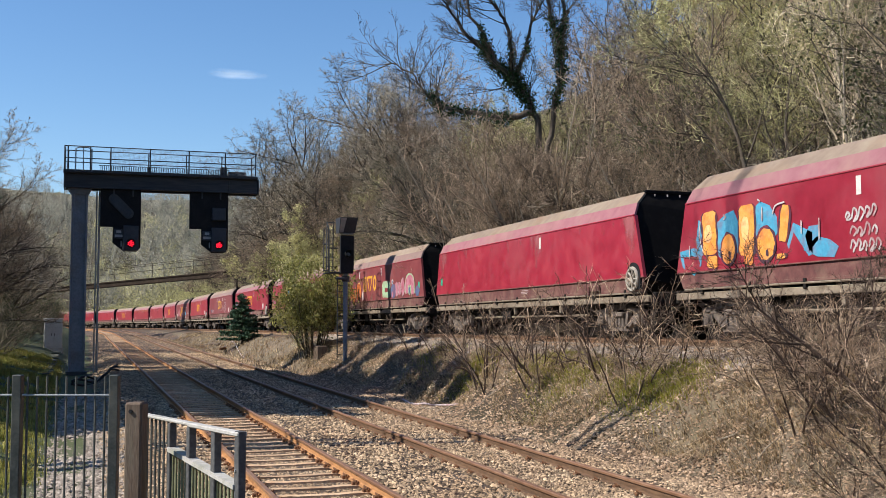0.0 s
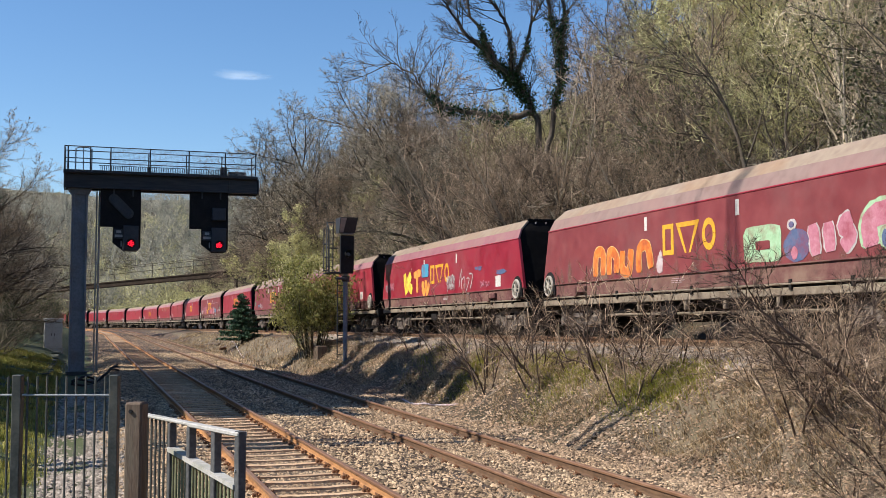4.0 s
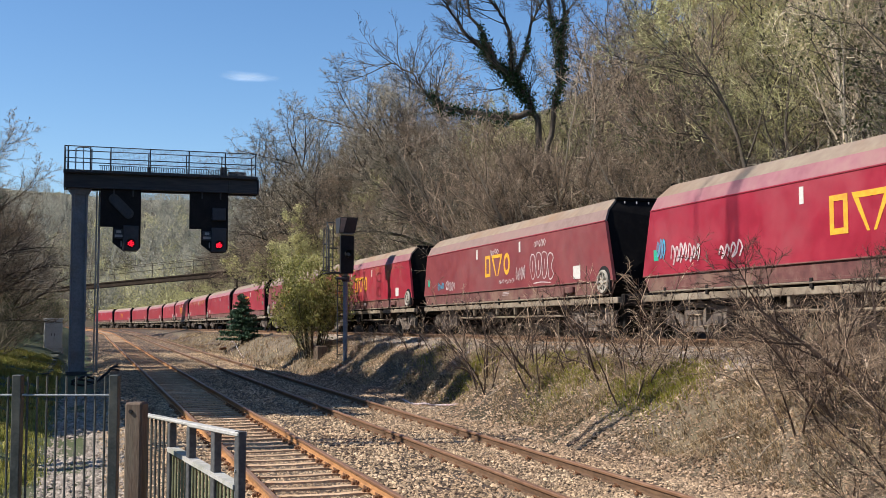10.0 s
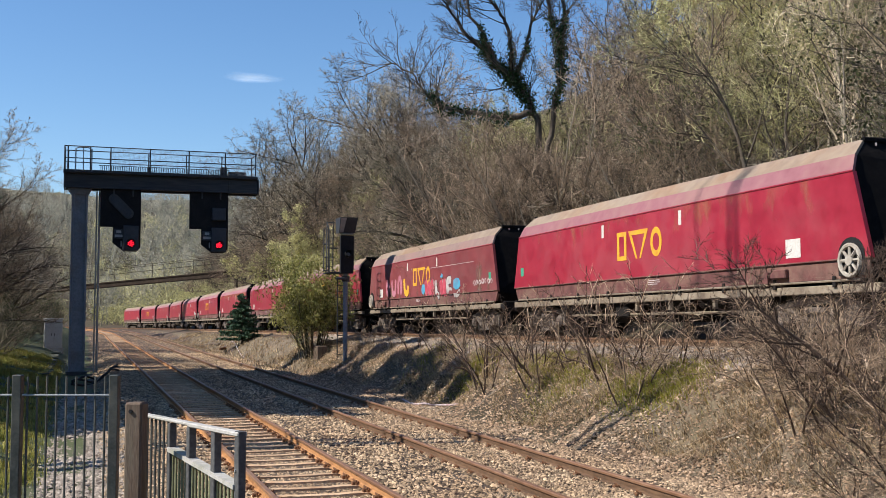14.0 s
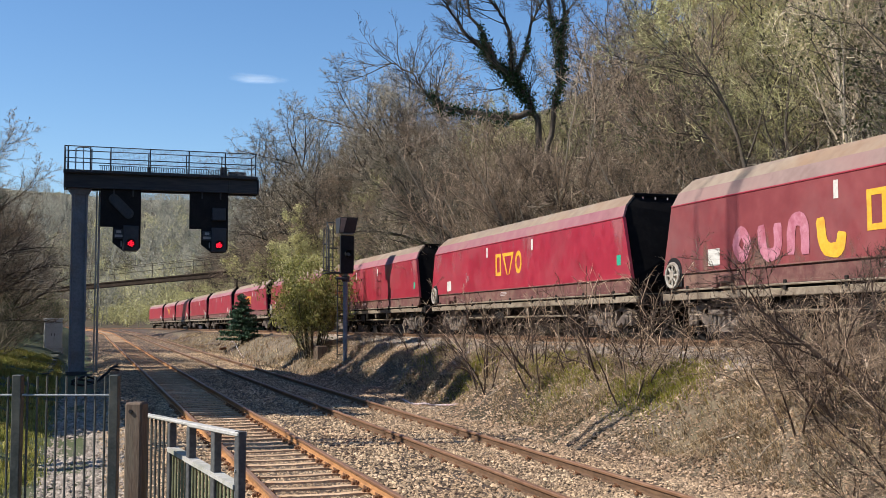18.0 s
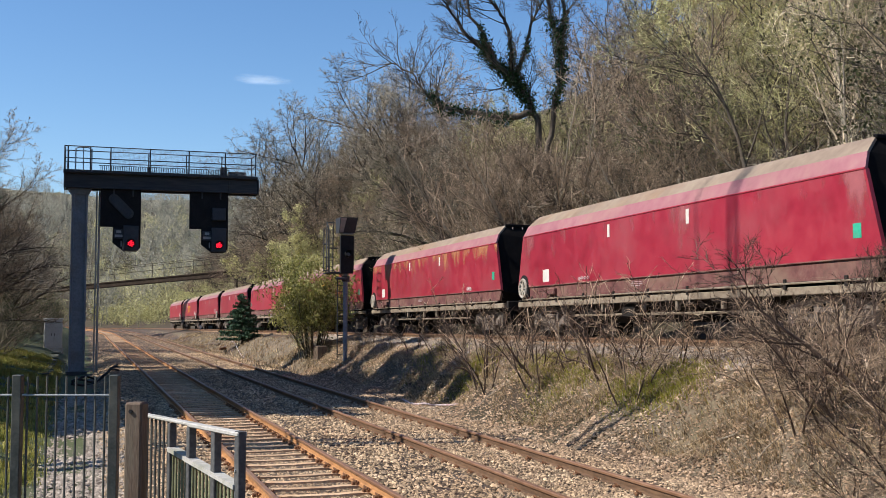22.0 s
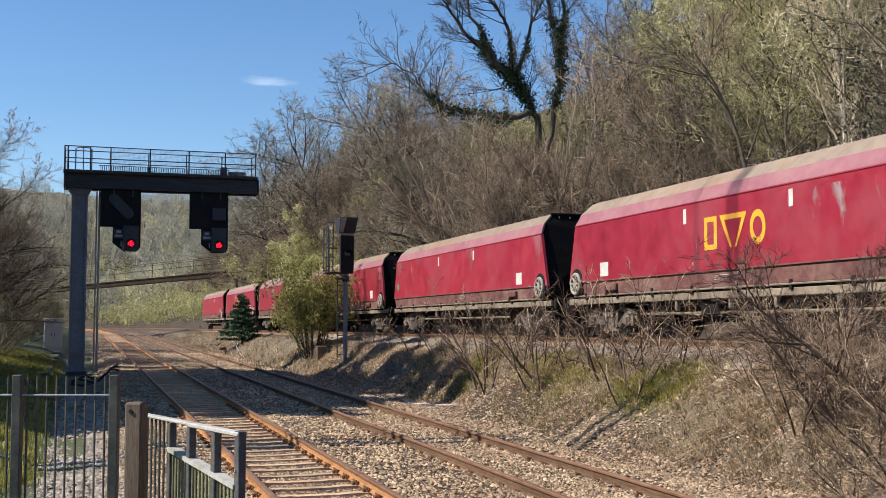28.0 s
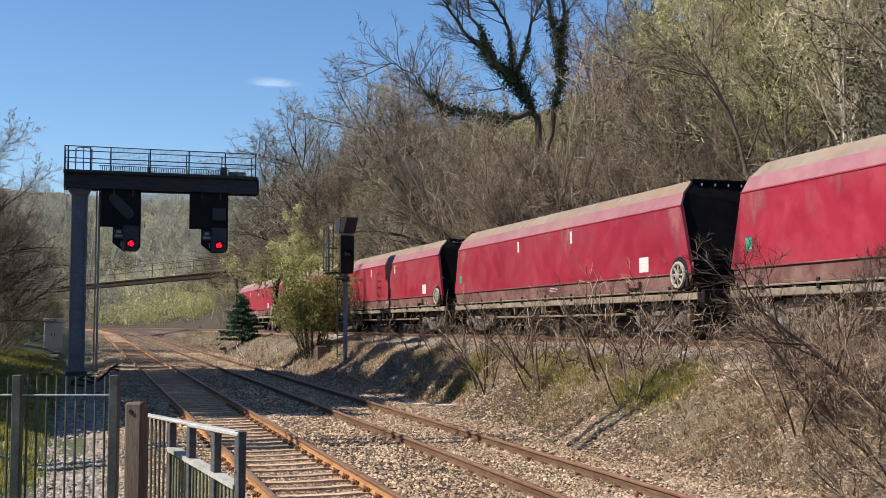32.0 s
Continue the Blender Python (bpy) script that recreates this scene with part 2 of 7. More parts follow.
M["gantry_steel"] = material("gantry_steel", [(0.13, 0.15, 0.18), (0.20, 0.225, 0.26), (0.27, 0.29, 0.32)], 1.2, 0.6, 0.2, fine=12, bump_dist=0.003,
                             stain=(0.15, 0.10, 0.07), stain_scale=0.9, stain_amount=0.5)
M["gantry_dark"] = material("gantry_dark", [(0.03, 0.033, 0.038), (0.055, 0.058, 0.062), (0.09, 0.085, 0.08)], 1.2, 0.7, 0.2, fine=12, bump_dist=0.003)
M["black"] = material("black", [(0.012, 0.012, 0.013), (0.02, 0.02, 0.021), (0.032, 0.031, 0.03)], 2, 0.8, 0.1, fine=20, bump_dist=0.002, spec=0.12)
M["signal_box"] = material("signal_box", [(0.022, 0.026, 0.034), (0.04, 0.045, 0.055), (0.06, 0.065, 0.075)], 2, 0.5, 0.1, fine=20, bump_dist=0.002)
M["galv"] = material("galv", [(0.234, 0.244, 0.244), (0.332, 0.342, 0.342), (0.422, 0.422, 0.414)], 4, 0.55, 0.15, fine=24, metal=0.35, bump_dist=0.002)
M["fence"] = material("fence", [(0.034, 0.040, 0.037), (0.062, 0.068, 0.062), (0.099, 0.105, 0.093)], 4, 0.55, 0.2, fine=30, bump_dist=0.002, rnd=0.12,
                      stain=(0.20, 0.19, 0.15), stain_scale=2.5, stain_amount=0.5)
M["old_wood"] = material("old_wood", [(0.068, 0.045, 0.030), (0.128, 0.090, 0.064), (0.195, 0.143, 0.105)], 2.5, 0.9, 0.7, fine=22, bump_dist=0.01, stretch=(3, 3, 0.4),
                         stain=(0.2, 0.19, 0.14), stain_scale=2.0, stain_amount=0.5)
M["rail_wood"] = material("rail_wood", [(0.289, 0.272, 0.246), (0.425, 0.408, 0.374), (0.544, 0.518, 0.484)], 3, 0.85, 0.6, fine=26, bump_dist=0.006,
                          stain=(0.22, 0.23, 0.15), stain_scale=2.4, stain_amount=0.6)
M["rail_post"] = material("rail_post", [(0.045, 0.045, 0.045), (0.09, 0.09, 0.09), (0.15, 0.15, 0.14)], 3, 0.8, 0.4, fine=26, bump_dist=0.004)
M["slat_green"] = material("slat_green", [(0.096, 0.104, 0.056), (0.168, 0.176, 0.096), (0.240, 0.248, 0.152)], 3, 0.85, 0.4, fine=26, bump_dist=0.004, rnd=0.2)
M["concrete"] = material("concrete", [(0.28, 0.25, 0.21), (0.40, 0.37, 0.32), (0.52, 0.48, 0.42)], 1.5, 0.9, 0.5, fine=18, bump_dist=0.01,
                         stain=(0.18, 0.16, 0.11), stain_scale=1.1, stain_amount=0.6)
M["bark"] = material("bark", [(0.035, 0.027, 0.021), (0.074, 0.059, 0.045), (0.122, 0.102, 0.080)], 2.0, 0.9, 0.8, fine=16, bump_dist=0.02, stretch=(2, 2, 0.5),
                     stain=(0.12, 0.14, 0.06), stain_scale=1.5, stain_amount=0.6)
M["wheel_paint"] = material("wheel_paint", [(0.270, 0.232, 0.188), (0.390, 0.352, 0.292), (0.465, 0.435, 0.375)], 4, 0.7, 0.2, fine=18, bump_dist=0.002,
                            stain=(0.12, 0.08, 0.06), stain_scale=3.0, stain_amount=0.6)
M["pale_bark"] = material("pale_bark", [(0.215, 0.180, 0.136), (0.345, 0.295, 0.225), (0.470, 0.410, 0.325)], 2.0, 0.85, 0.6, fine=16, bump_dist=0.01, stretch=(2, 2, 0.5))
M["twig"] = material("twig", [(0.134, 0.112, 0.078), (0.301, 0.255, 0.183), (0.536, 0.463, 0.346)], 1.0, 0.85, 0.0, fine=6, rnd=0.28, island=0.7)
M["twig_far"] = material("twig_far", [(0.190, 0.180, 0.140), (0.300, 0.285, 0.220), (0.430, 0.405, 0.320)], 0.2, 0.85, 0.0, fine=2, island=0.4)
M["twig_olive"] = material("twig_olive", [(0.195, 0.179, 0.090), (0.406, 0.366, 0.188), (0.620, 0.602, 0.315)], 1.0, 0.85, 0.0, fine=6, rnd=0.28, island=0.65)
M["limb"] = material("limb", [(0.045, 0.035, 0.026), (0.095, 0.075, 0.055), (0.190, 0.156, 0.118)], 2.0, 0.9, 0.0, fine=14, island=0.5, stretch=(2, 2, 0.5))
M["twig_red"] = material("twig_red", [(0.132, 0.095, 0.065), (0.280, 0.207, 0.142), (0.475, 0.370, 0.259)], 1.0, 0.85, 0.0, fine=6, rnd=0.28, island=0.7)
M["twig_pale"] = material("twig_pale", [(0.232, 0.178, 0.123), (0.450, 0.361, 0.252), (0.620, 0.592, 0.426)], 1.0, 0.85, 0.0, fine=6, rnd=0.28, island=0.7)
M["bud"] = material("bud", [(0.209, 0.202, 0.075), (0.329, 0.314, 0.120), (0.478, 0.448, 0.194)], 1.0, 0.8, 0.0, fine=6, island=0.35, transmit=0.3)
M["lime"] = material("lime", [(0.335, 0.316, 0.130), (0.533, 0.487, 0.222), (0.620, 0.618, 0.370)], 1.0, 0.8, 0.0, fine=6, island=0.35, transmit=0.3)
M["leaf"] = material("leaf", [(0.114, 0.126, 0.036), (0.258, 0.254, 0.072), (0.480, 0.426, 0.150)], 1.0, 0.6, 0.0, fine=6, island=0.5, transmit=0.25)
M["ivy"] = material("ivy", [(0.018, 0.04, 0.012), (0.035, 0.068, 0.02), (0.06, 0.10, 0.03)], 1.0, 0.5, 0.0, fine=6, island=0.4, transmit=0.15)
M["hedge_leaf"] = material("hedge_leaf", [(0.045, 0.05, 0.02), (0.085, 0.09, 0.035), (0.15, 0.145, 0.06)], 1.0, 0.7, 0.0, fine=6, island=0.4, transmit=0.2)
M["needle"] = material("needle", [(0.024, 0.057, 0.030), (0.043, 0.092, 0.046), (0.068, 0.128, 0.061)], 1.0, 0.7, 0.0, fine=6, island=0.4)
M["dry_grass"] = material("dry_grass", [(0.171, 0.120, 0.064), (0.372, 0.277, 0.163), (0.620, 0.507, 0.325)], 0.5, 0.9, 0.0, fine=2.5, island=0.6, transmit=0.2)
M["green_grass"] = material("green_grass", [(0.149, 0.163, 0.024), (0.312, 0.294, 0.054), (0.505, 0.404, 0.120)], 0.8, 0.85, 0.0, fine=4, island=0.35, transmit=0.3)
M["verge_grass"] = material("verge_grass", [(0.127, 0.146, 0.029), (0.290, 0.278, 0.064), (0.580, 0.439, 0.157)], 0.8, 0.85, 0.0, fine=4, island=0.4, transmit=0.3)
M["dead_leaf"] = material("dead_leaf", [(0.143, 0.088, 0.050), (0.308, 0.209, 0.132), (0.572, 0.462, 0.341)], 0.8, 0.9, 0.0, fine=4, island=0.6)
M["red_light"] = glow("red_light", (1.0, 0.012, 0.035), 2.6)
M["lens_dark"] = material("lens_dark", [(0.05, 0.055, 0.07), (0.09, 0.10, 0.12), (0.4, 0.42, 0.45)], 6, 0.2, 0.0, fine=20)


# ================= mesh building =================
class Geo:
    """Collects vertices and faces, then makes one mesh of them."""

    def __init__(self):
        self.v, self.f = [], []

    def add(self, verts, faces):
        o = len(self.v)
        self.v.extend(verts)
        self.f.extend([tuple(i + o for i in q) for q in faces])
        return self

    def box(self, x, y, z, sx, sy, sz, c=0.0, m=None):
        """A box of full sizes round a centre, with chamfered edges of width c."""
        hx, hy, hz = sx / 2, sy / 2, sz / 2
        c = min(c, hx * 0.9, hy * 0.9, hz * 0.9)
        if c <= 0:
            vs = [Vector((a * hx, b * hy, d * hz)) for a in (-1, 1) for b in (-1, 1) for d in (-1, 1)]
            fs = [(0, 1, 3, 2), (4, 6, 7, 5), (0, 4, 5, 1), (2, 3, 7, 6), (0, 2, 6, 4), (1, 5, 7, 3)]
        else:
            vs, idx = [], {}
            for a in (-1, 1):
                for b in (-1, 1):
                    for d in (-1, 1):
                        for ax in range(3):
                            p = [a * (hx - c), b * (hy - c), d * (hz - c)]
                            p[ax] = (a * hx, b * hy, d * hz)[ax]
                            idx[(a, b, d, ax)] = len(vs)
                            vs.append(Vector(p))
            fs = []
            for s in (-1, 1):
                fs.append([idx[(s, b, d, 0)] for b, d in ((-1, -1), (1, -1), (1, 1), (-1, 1))][::s])
                fs.append([idx[(a, s, d, 1)] for a, d in ((-1, -1), (-1, 1), (1, 1), (1, -1))][::s])
                fs.append([idx[(a, b, s, 2)] for a, b in ((-1, -1), (1, -1), (1, 1), (-1, 1))][::s])
            for s in (-1, 1):
                for q in (-1, 1):
                    fs.append([idx[(s, q, -1, 0)], idx[(s, q, 1, 0)], idx[(s, q, 1, 1)], idx[(s, q, -1, 1)]][::-s * q])
                    fs.append([idx[(s, -1, q, 0)], idx[(s, 1, q, 0)], idx[(s, 1, q, 2)], idx[(s, -1, q, 2)]][::s * q])
                    fs.append([idx[(-1, s, q, 1)], idx[(1, s, q, 1)], idx[(1, s, q, 2)], idx[(-1, s, q, 2)]][::-s * q])
            for a in (-1, 1):
                for b in (-1, 1):
                    for d in (-1, 1):
                        fs.append([idx[(a, b, d, k)] for k in range(3)][::a * b * d])
        if m is not None:
            vs = [m @ p for p in vs]
        return self.add([(p.x + x, p.y + y, p.z + z) for p in vs], fs)

    def tube(self, pts, radii, n=6, cap=True, tip=False):
        """A tube through points; a tip closes it to a point."""
        pts = [Vector(p) for p in pts]
        if not hasattr(radii, "__len__"):
            radii = [radii] * len(pts)
        o, k = len(self.v), len(pts)
        u = None
        for i, p in enumerate(pts):
            d = (pts[min(i + 1, k - 1)] - pts[max(i - 1, 0)])
            d = d.normalized() if d.length > 1e-9 else Vector((0, 0, 1))
            if u is None:
                u = d.orthogonal().normalized()
            else:
                u = u - d * u.dot(d)
                u = u.normalized() if u.length > 1e-6 else d.orthogonal().normalized()
            w = d.cross(u)
            if tip and i == k - 1:
                self.v.append(tuple(p))
                for j in range(n):
                    self.f.append((o + (i - 1) * n + j, o + (i - 1) * n + (j + 1) % n, o + i * n))
                break
            for j in range(n):
                a = 2 * math.pi * j / n
                q = p + (u * math.cos(a) + w * math.sin(a)) * radii[i]
                self.v.append((q.x, q.y, q.z))
            if i:
                for j in range(n):
                    self.f.append((o + (i - 1) * n + j, o + (i - 1) * n + (j + 1) % n, o + i * n + (j + 1) % n, o + i * n + j))
        if cap:
            self.f.append(tuple(o + j for j in range(n))[::-1])
            if not tip:
                self.f.append(tuple(o + (k - 1) * n + j for j in range(n)))
        return self

    def prism(self, outline, a, b, axis="x"):
        """An outline in the plane across the axis, drawn from a to b along it."""
        def place(p, t):
            return {"x": (t, p[0], p[1]), "y": (p[0], t, p[1]), "z": (p[0], p[1], t)}[axis]
        k = len(outline)
        vs = [place(p, a) for p in outline] + [place(p, b) for p in outline]
        fs = [tuple(range(k))[::-1], tuple(range(k, 2 * k))] + [(i, (i + 1) % k, k + (i + 1) % k, k + i) for i in range(k)]
        return self.add(vs, fs)

    def mesh(self, name, mat, smooth=False):
        me = bpy.data.meshes.new(name)
        me.from_pydata(self.v, [], self.f)
        me.materials.append(mat)
        if smooth:
            me.polygons.foreach_set("use_smooth", [True] * len(me.polygons))
        me.update()
        return me


def triangles(name, verts, tris, mat, smooth=False):
    """A mesh of triangles from two arrays."""
    me = bpy.data.meshes.new(name)
    verts, tris = np.asarray(verts, np.float32), np.asarray(tris, np.int32)
    me.vertices.add(len(verts))
    me.vertices.foreach_set("co", verts.ravel())
    me.loops.add(tris.size)
    me.loops.foreach_set("vertex_index", tris.ravel())
    me.polygons.add(len(tris))
    me.polygons.foreach_set("loop_start", np.arange(0, tris.size, 3, dtype=np.int32))
    me.materials.append(mat)
    me.update(calc_edges=True)
    if smooth:
        me.polygons.foreach_set("use_smooth", [True] * len(me.polygons))
    return me


def part(name, me, parent, label="", at=None):
    """One mesh object under a thing or under a part."""
    ob = new(name, me)
    ob.parent = parent
    if at is not None:
        ob.matrix_basis = at
    return tagged(ob, label) if label else ob


def thing(name, label, category, at=None, group="", kind="", me=None):
    ob = new(name, me)
    if at is not None:
        ob.matrix_basis = at
    return tagged(ob, label, category, group, kind)


# ================= the plan =================
def main_dev(y):
    """How far the main line has curved to the left at y."""
    q = np.clip(np.asarray(y, float) - 150, 0, 130)
    return 0.0006 * q * q + 0.156 * np.clip(np.asarray(y, float) - 280, 0, None)


def freight_dev(y):
    y = np.asarray(y, float)
    q = np.clip(y - 155, 0, 120)
    return 0.0145 * np.clip(y - 40, 0, 600) + 0.00115 * q * q + 0.276 * np.clip(y - 275, 0, None)


def main_z(y):
    return 0.003 * np.clip(np.asarray(y, float), -60, 320)


def freight_z(y):
    return 1.9 - 0.0048 * np.clip(np.asarray(y, float), -300, 240)


TRACK_1, TRACK_2, FREIGHT = 3.05, 6.52, 14.08


def bumps(x, y, s, seed):
    """Cheap rolling unevenness."""
    return (np.sin(x * s + seed) * np.cos(y * s * 0.83 + seed * 1.7) + 0.5 * np.sin(x * s * 2.3 + y * s * 1.9 + seed * 2.9)
            + 0.3 * np.cos(x * s * 4.1 - y * s * 3.7 + seed * 0.7))


def ground_z(x, y):
    x, y = np.asarray(x, float), np.asarray(y, float)
    u = x + main_dev(y)
    v = x + freight_dev(y)
    zm, zf = main_z(y), freight_z(y)
    # the main line's formation, from the left verge to the foot of the bank
    left = np.interp(u, [-60, -25, -8, -3.5, -0.8, 0.5, 1.3, 8.2, 9.2, 9.7], [14, 4.0, 0.55, 0.1, -0.5, -0.45, -0.25, -0.25, -0.42, -0.3])
    left = left + np.where(u < 0, 0.06 * bumps(x, y, 0.7, 1.0), 0) + np.clip((y - 55) / 30, 0, 1) * np.clip((-0.8 - u) / 1.5, 0, 1) * 0.75
    left = left + 0.025 * bumps(x, y, 2.1, 3.0) * np.clip((u - 7.9) / 0.8, 0, 1)
    four = np.minimum(np.abs(u - TRACK_1), np.abs(u - TRACK_2))
    left = left + np.where((u > 1.0) & (u < 8.6), np.where(u > 4.8, 0.080 + 0.008 * np.clip((four - 0.78) / 0.15, 0, 1), 0.060 + 0.028 * np.clip((four - 0.78) / 0.15, 0, 1)), 0)
    foot = 9.6 + 0.25 * np.sin(y * 0.21) + 0.2 * np.sin(y * 0.53 + 1)
    k = np.clip((v - foot) / np.maximum(11.75 - foot, 0.3), 0, 1)
    k = k * k * (3 - 2 * k) * 0.45 + k * 0.55
    bed = np.interp(v, [12.1, 12.6, 13.0, 15.2, 15.8, 16.6], [-0.42, -0.32, -0.19, -0.19, -0.35, -0.3])
    right = np.interp(v, [16.6, 18.0, 30.0, 60.0, 140, 400], [0, 0.6, 9.0, 30, 52, 70])
    right = right * np.interp(y, [-400, 150, 260, 400], [1, 1, 0.35, 0.2])
    hi = zf + np.where(v > 16.6, right - 0.3 + 0.35 * bumps(x, y, 0.35, 5.0) * np.clip((v - 17) / 4, 0, 1), bed)
    lo = zm + left
    z = lo + (hi - lo) * k + (0.10 * bumps(x, y, 1.3, 2.0) + 0.16 * bumps(x, y, 0.55, 8.0)) * np.sin(np.pi * np.clip(k, 0, 1))
    # hollows worn into the bank
    z = z - 0.38 * np.exp(-((y - 24.2) / 0.8) ** 2 - ((x - 10.35) / 0.6) ** 2) - 0.30 * np.exp(-((y - 32.0) / 2.6) ** 2 - ((x - 10.0) / 0.5) ** 2) - 0.25 * np.exp(-((y - 17.6) / 0.7) ** 2 - ((x - 10.2) / 0.5) ** 2)
    # hills that close the valley beyond the curve
    far = np.clip((y - 300) / 420, 0, 1) ** 0.9 * 78 + np.clip((-x - 40) / 300, 0, 1) * 60
    return z + far * (0.9 + 0.05 * bumps(x, y, 0.012, 4.0)) * (1 - 0.0 * k)


# ================= ground =================
def axis_steps(stops):
    out = []
    for a, b, s in stops:
        out.extend(np.arange(a, b, s))
    return np.array(out + [stops[-1][1]])


def build_ground():
    xs = axis_steps([(-1500, -300, 120), (-300, -60, 24), (-60, -12, 3), (-12, 0, 0.6), (0, 13.2, 0.16), (13.2, 20, 0.6), (20, 60, 2), (60, 300, 24), (300, 1500, 120)])
    ys = axis_steps([(-400, -40, 30), (-40, 6, 4), (6, 50, 0.35), (50, 120, 1.2), (120, 320, 4), (320, 900, 20), (900, 2600, 170)])
    gx, gy = np.meshgrid(xs, ys)
    gz = ground_z(gx, gy)
    nx, ny = len(xs), len(ys)
    me = bpy.data.meshes.new("ground")
    me.vertices.add(nx * ny)
    me.vertices.foreach_set("co", np.stack([gx, gy, gz], -1).astype(np.float32).ravel())
    i, j = np.meshgrid(np.arange(nx - 1), np.arange(ny - 1))
    a = (j * nx + i).ravel()
    quads = np.stack([a, a + 1, a + nx + 1, a + nx], -1)
    me.loops.add(quads.size)
    me.loops.foreach_set("vertex_index", quads.ravel().astype(np.int32))
    me.polygons.add(len(quads))
    me.polygons.foreach_set("loop_start", np.arange(0, quads.size, 4, dtype=np.int32))
    for k in ("ballast", "bank", "litter", "verge", "meadow", "bed_shade"):
        me.materials.append(M[k])
    cx = (gx[:-1, :-1] + gx[1:, 1:]).ravel() / 2
    cy = (gy[:-1, :-1] + gy[1:, 1:]).ravel() / 2
    wob = 0.25 * bumps(cx, cy, 1.7, 7.0)
    u, v = cx + main_dev(cy) + wob, cx + freight_dev(cy) + wob
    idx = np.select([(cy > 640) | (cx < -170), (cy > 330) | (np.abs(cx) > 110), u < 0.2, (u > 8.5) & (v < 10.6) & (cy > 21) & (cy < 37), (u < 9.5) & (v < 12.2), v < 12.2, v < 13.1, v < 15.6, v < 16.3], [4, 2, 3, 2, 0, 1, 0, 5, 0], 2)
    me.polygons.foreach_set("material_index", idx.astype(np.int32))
    me.polygons.foreach_set("use_smooth", [True] * len(quads))
    me.update(calc_edges=True)
    thing("ground", "ballast, dry grass bank and wooded hillside of a railway valley", "ground", kind="structure", me=me)


def rail_sweep(centre, dev, zfun, y0, y1, off, head):
    """One rail: either its foot and web or its head, swept along the track."""
    if head:
        prof = [(-0.034, -0.042), (0.034, -0.042), (0.036, -0.012), (0.026, 0.0), (-0.026, 0.0), (-0.036, -0.012)]
    else:
        prof = [(-0.068, -0.155), (0.068, -0.155), (0.066, -0.142), (0.012, -0.122), (0.010, -0.042), (-0.010, -0.042), (-0.012, -0.122), (-0.066, -0.142)]
    ys = axis_steps([(y0, 6, 20), (6, 140, 4), (140, y1, 5)])
    g = Geo()
    k = len(prof)
    xs, zs = centre - dev(ys), zfun(ys)
    wav = 0.006 * np.sin(ys * 0.9 + off) + 0.004 * np.sin(ys * 2.1)
    for i, y in enumerate(ys):
        g.v.extend([(float(xs[i]) + off + p[0] + float(wav[i]) * (y < 60), float(y), float(zs[i]) + p[1]) for p in prof])
        if i:
            for j in range(k):
                g.f.append(((i - 1) * k + j, (i - 1) * k + (j + 1) % k, i * k + (j + 1) % k, i * k + j))
    g.f.append(tuple(range(k)))
    return g


def build_tracks():
    rng = random.Random(5)
    sl = Geo().prism([(-1.25, -0.1), (1.25, -0.1), (1.25, 0.07), (1.2, 0.1), (0.4, 0.1), (0.3, 0.092), (-0.3, 0.092), (-0.4, 0.1), (-1.2, 0.1), (-1.25, 0.07)], -0.08, 0.08, "y").mesh("sleeper", M["sleeper"])
    clip = Geo()
    for sx in (-1, 1):
        clip.tube([(0.085 * sx, -0.05, 0.0), (0.10 * sx, -0.05, 0.05), (0.13 * sx, 0.0, 0.075), (0.10 * sx, 0.05, 0.05), (0.06 * sx, 0.05, 0.035),
                   (0.05 * sx, 0.0, 0.03)], 0.014, 5)
        clip.box(0.13 * sx, 0, 0.02, 0.05, 0.09, 0.05, 0.008)
    clip = clip.mesh("rail_clip", M["iron"])
    plan = [("railway_track", "rusty rails on pale concrete sleepers in ballast", TRACK_1, main_dev, main_z, -30, 330, 112),
            ("railway_track", "brown rusty rails of the second running line", TRACK_2, main_dev, main_z, -30, 330, 78),
            ("railway_track", "raised freight line on a bank under the coal wagons", FREIGHT, freight_dev, freight_z, -260, 400, 0)]
    for name, label, c, dev, zf, y0, y1, last in plan:
        t = thing(name, label, "railway track", kind="structure")
        for off in (-0.7525, 0.7525):
            part("rail", rail_sweep(c, dev, zf, y0, y1, off, False).mesh("rail", M["rail" if c == TRACK_1 else "rail_brown"]), t, "rusty steel rail")
            part("rail_head", rail_sweep(c, dev, zf, y0, y1, off, True).mesh("rail_head", M["rail_head"]), t, "dull brown running surface")
        y, rest, count = 9.0, Geo(), 0
        while y < (230 if last else 120):
            turn = math.atan(float(dev(y + 1) - dev(y)))
            m = Matrix.Translation((c - float(dev(y)), y, float(zf(y)) - (0.254 if c == TRACK_1 else 0.276) + rng.uniform(-0.005, 0.005))) @ pose(0, 0, 0, 0, 0, math.degrees(turn) + rng.uniform(-0.8, 0.8))
            if y < last:
                s = part("sleeper", sl, t, at=m)
                if count < 34:
                    for off in (-0.7525, 0.7525):
                        part("rail_clip", clip, s, at=Matrix.Translation((off, 0, 0.105)))
            else:
                rest.box(c - float(dev(y)), y, float(zf(y)) - 0.27, 2.5, 0.26, 0.2, 0.02)
            y += 0.65 + rng.uniform(-0.02, 0.02)
            count += 1
        if rest.v:
            tagged(part("sleepers_beyond", rest.mesh("sleepers_beyond", M["sleeper"]), t), kind="stuff")


# ================= the train =================
PITCH_W = 18.0
WAGONS = range(-1, 16)


def train_s(t):
    return 7.1197 * t - 0.00742 * t * t - 0.0000622 * t ** 3


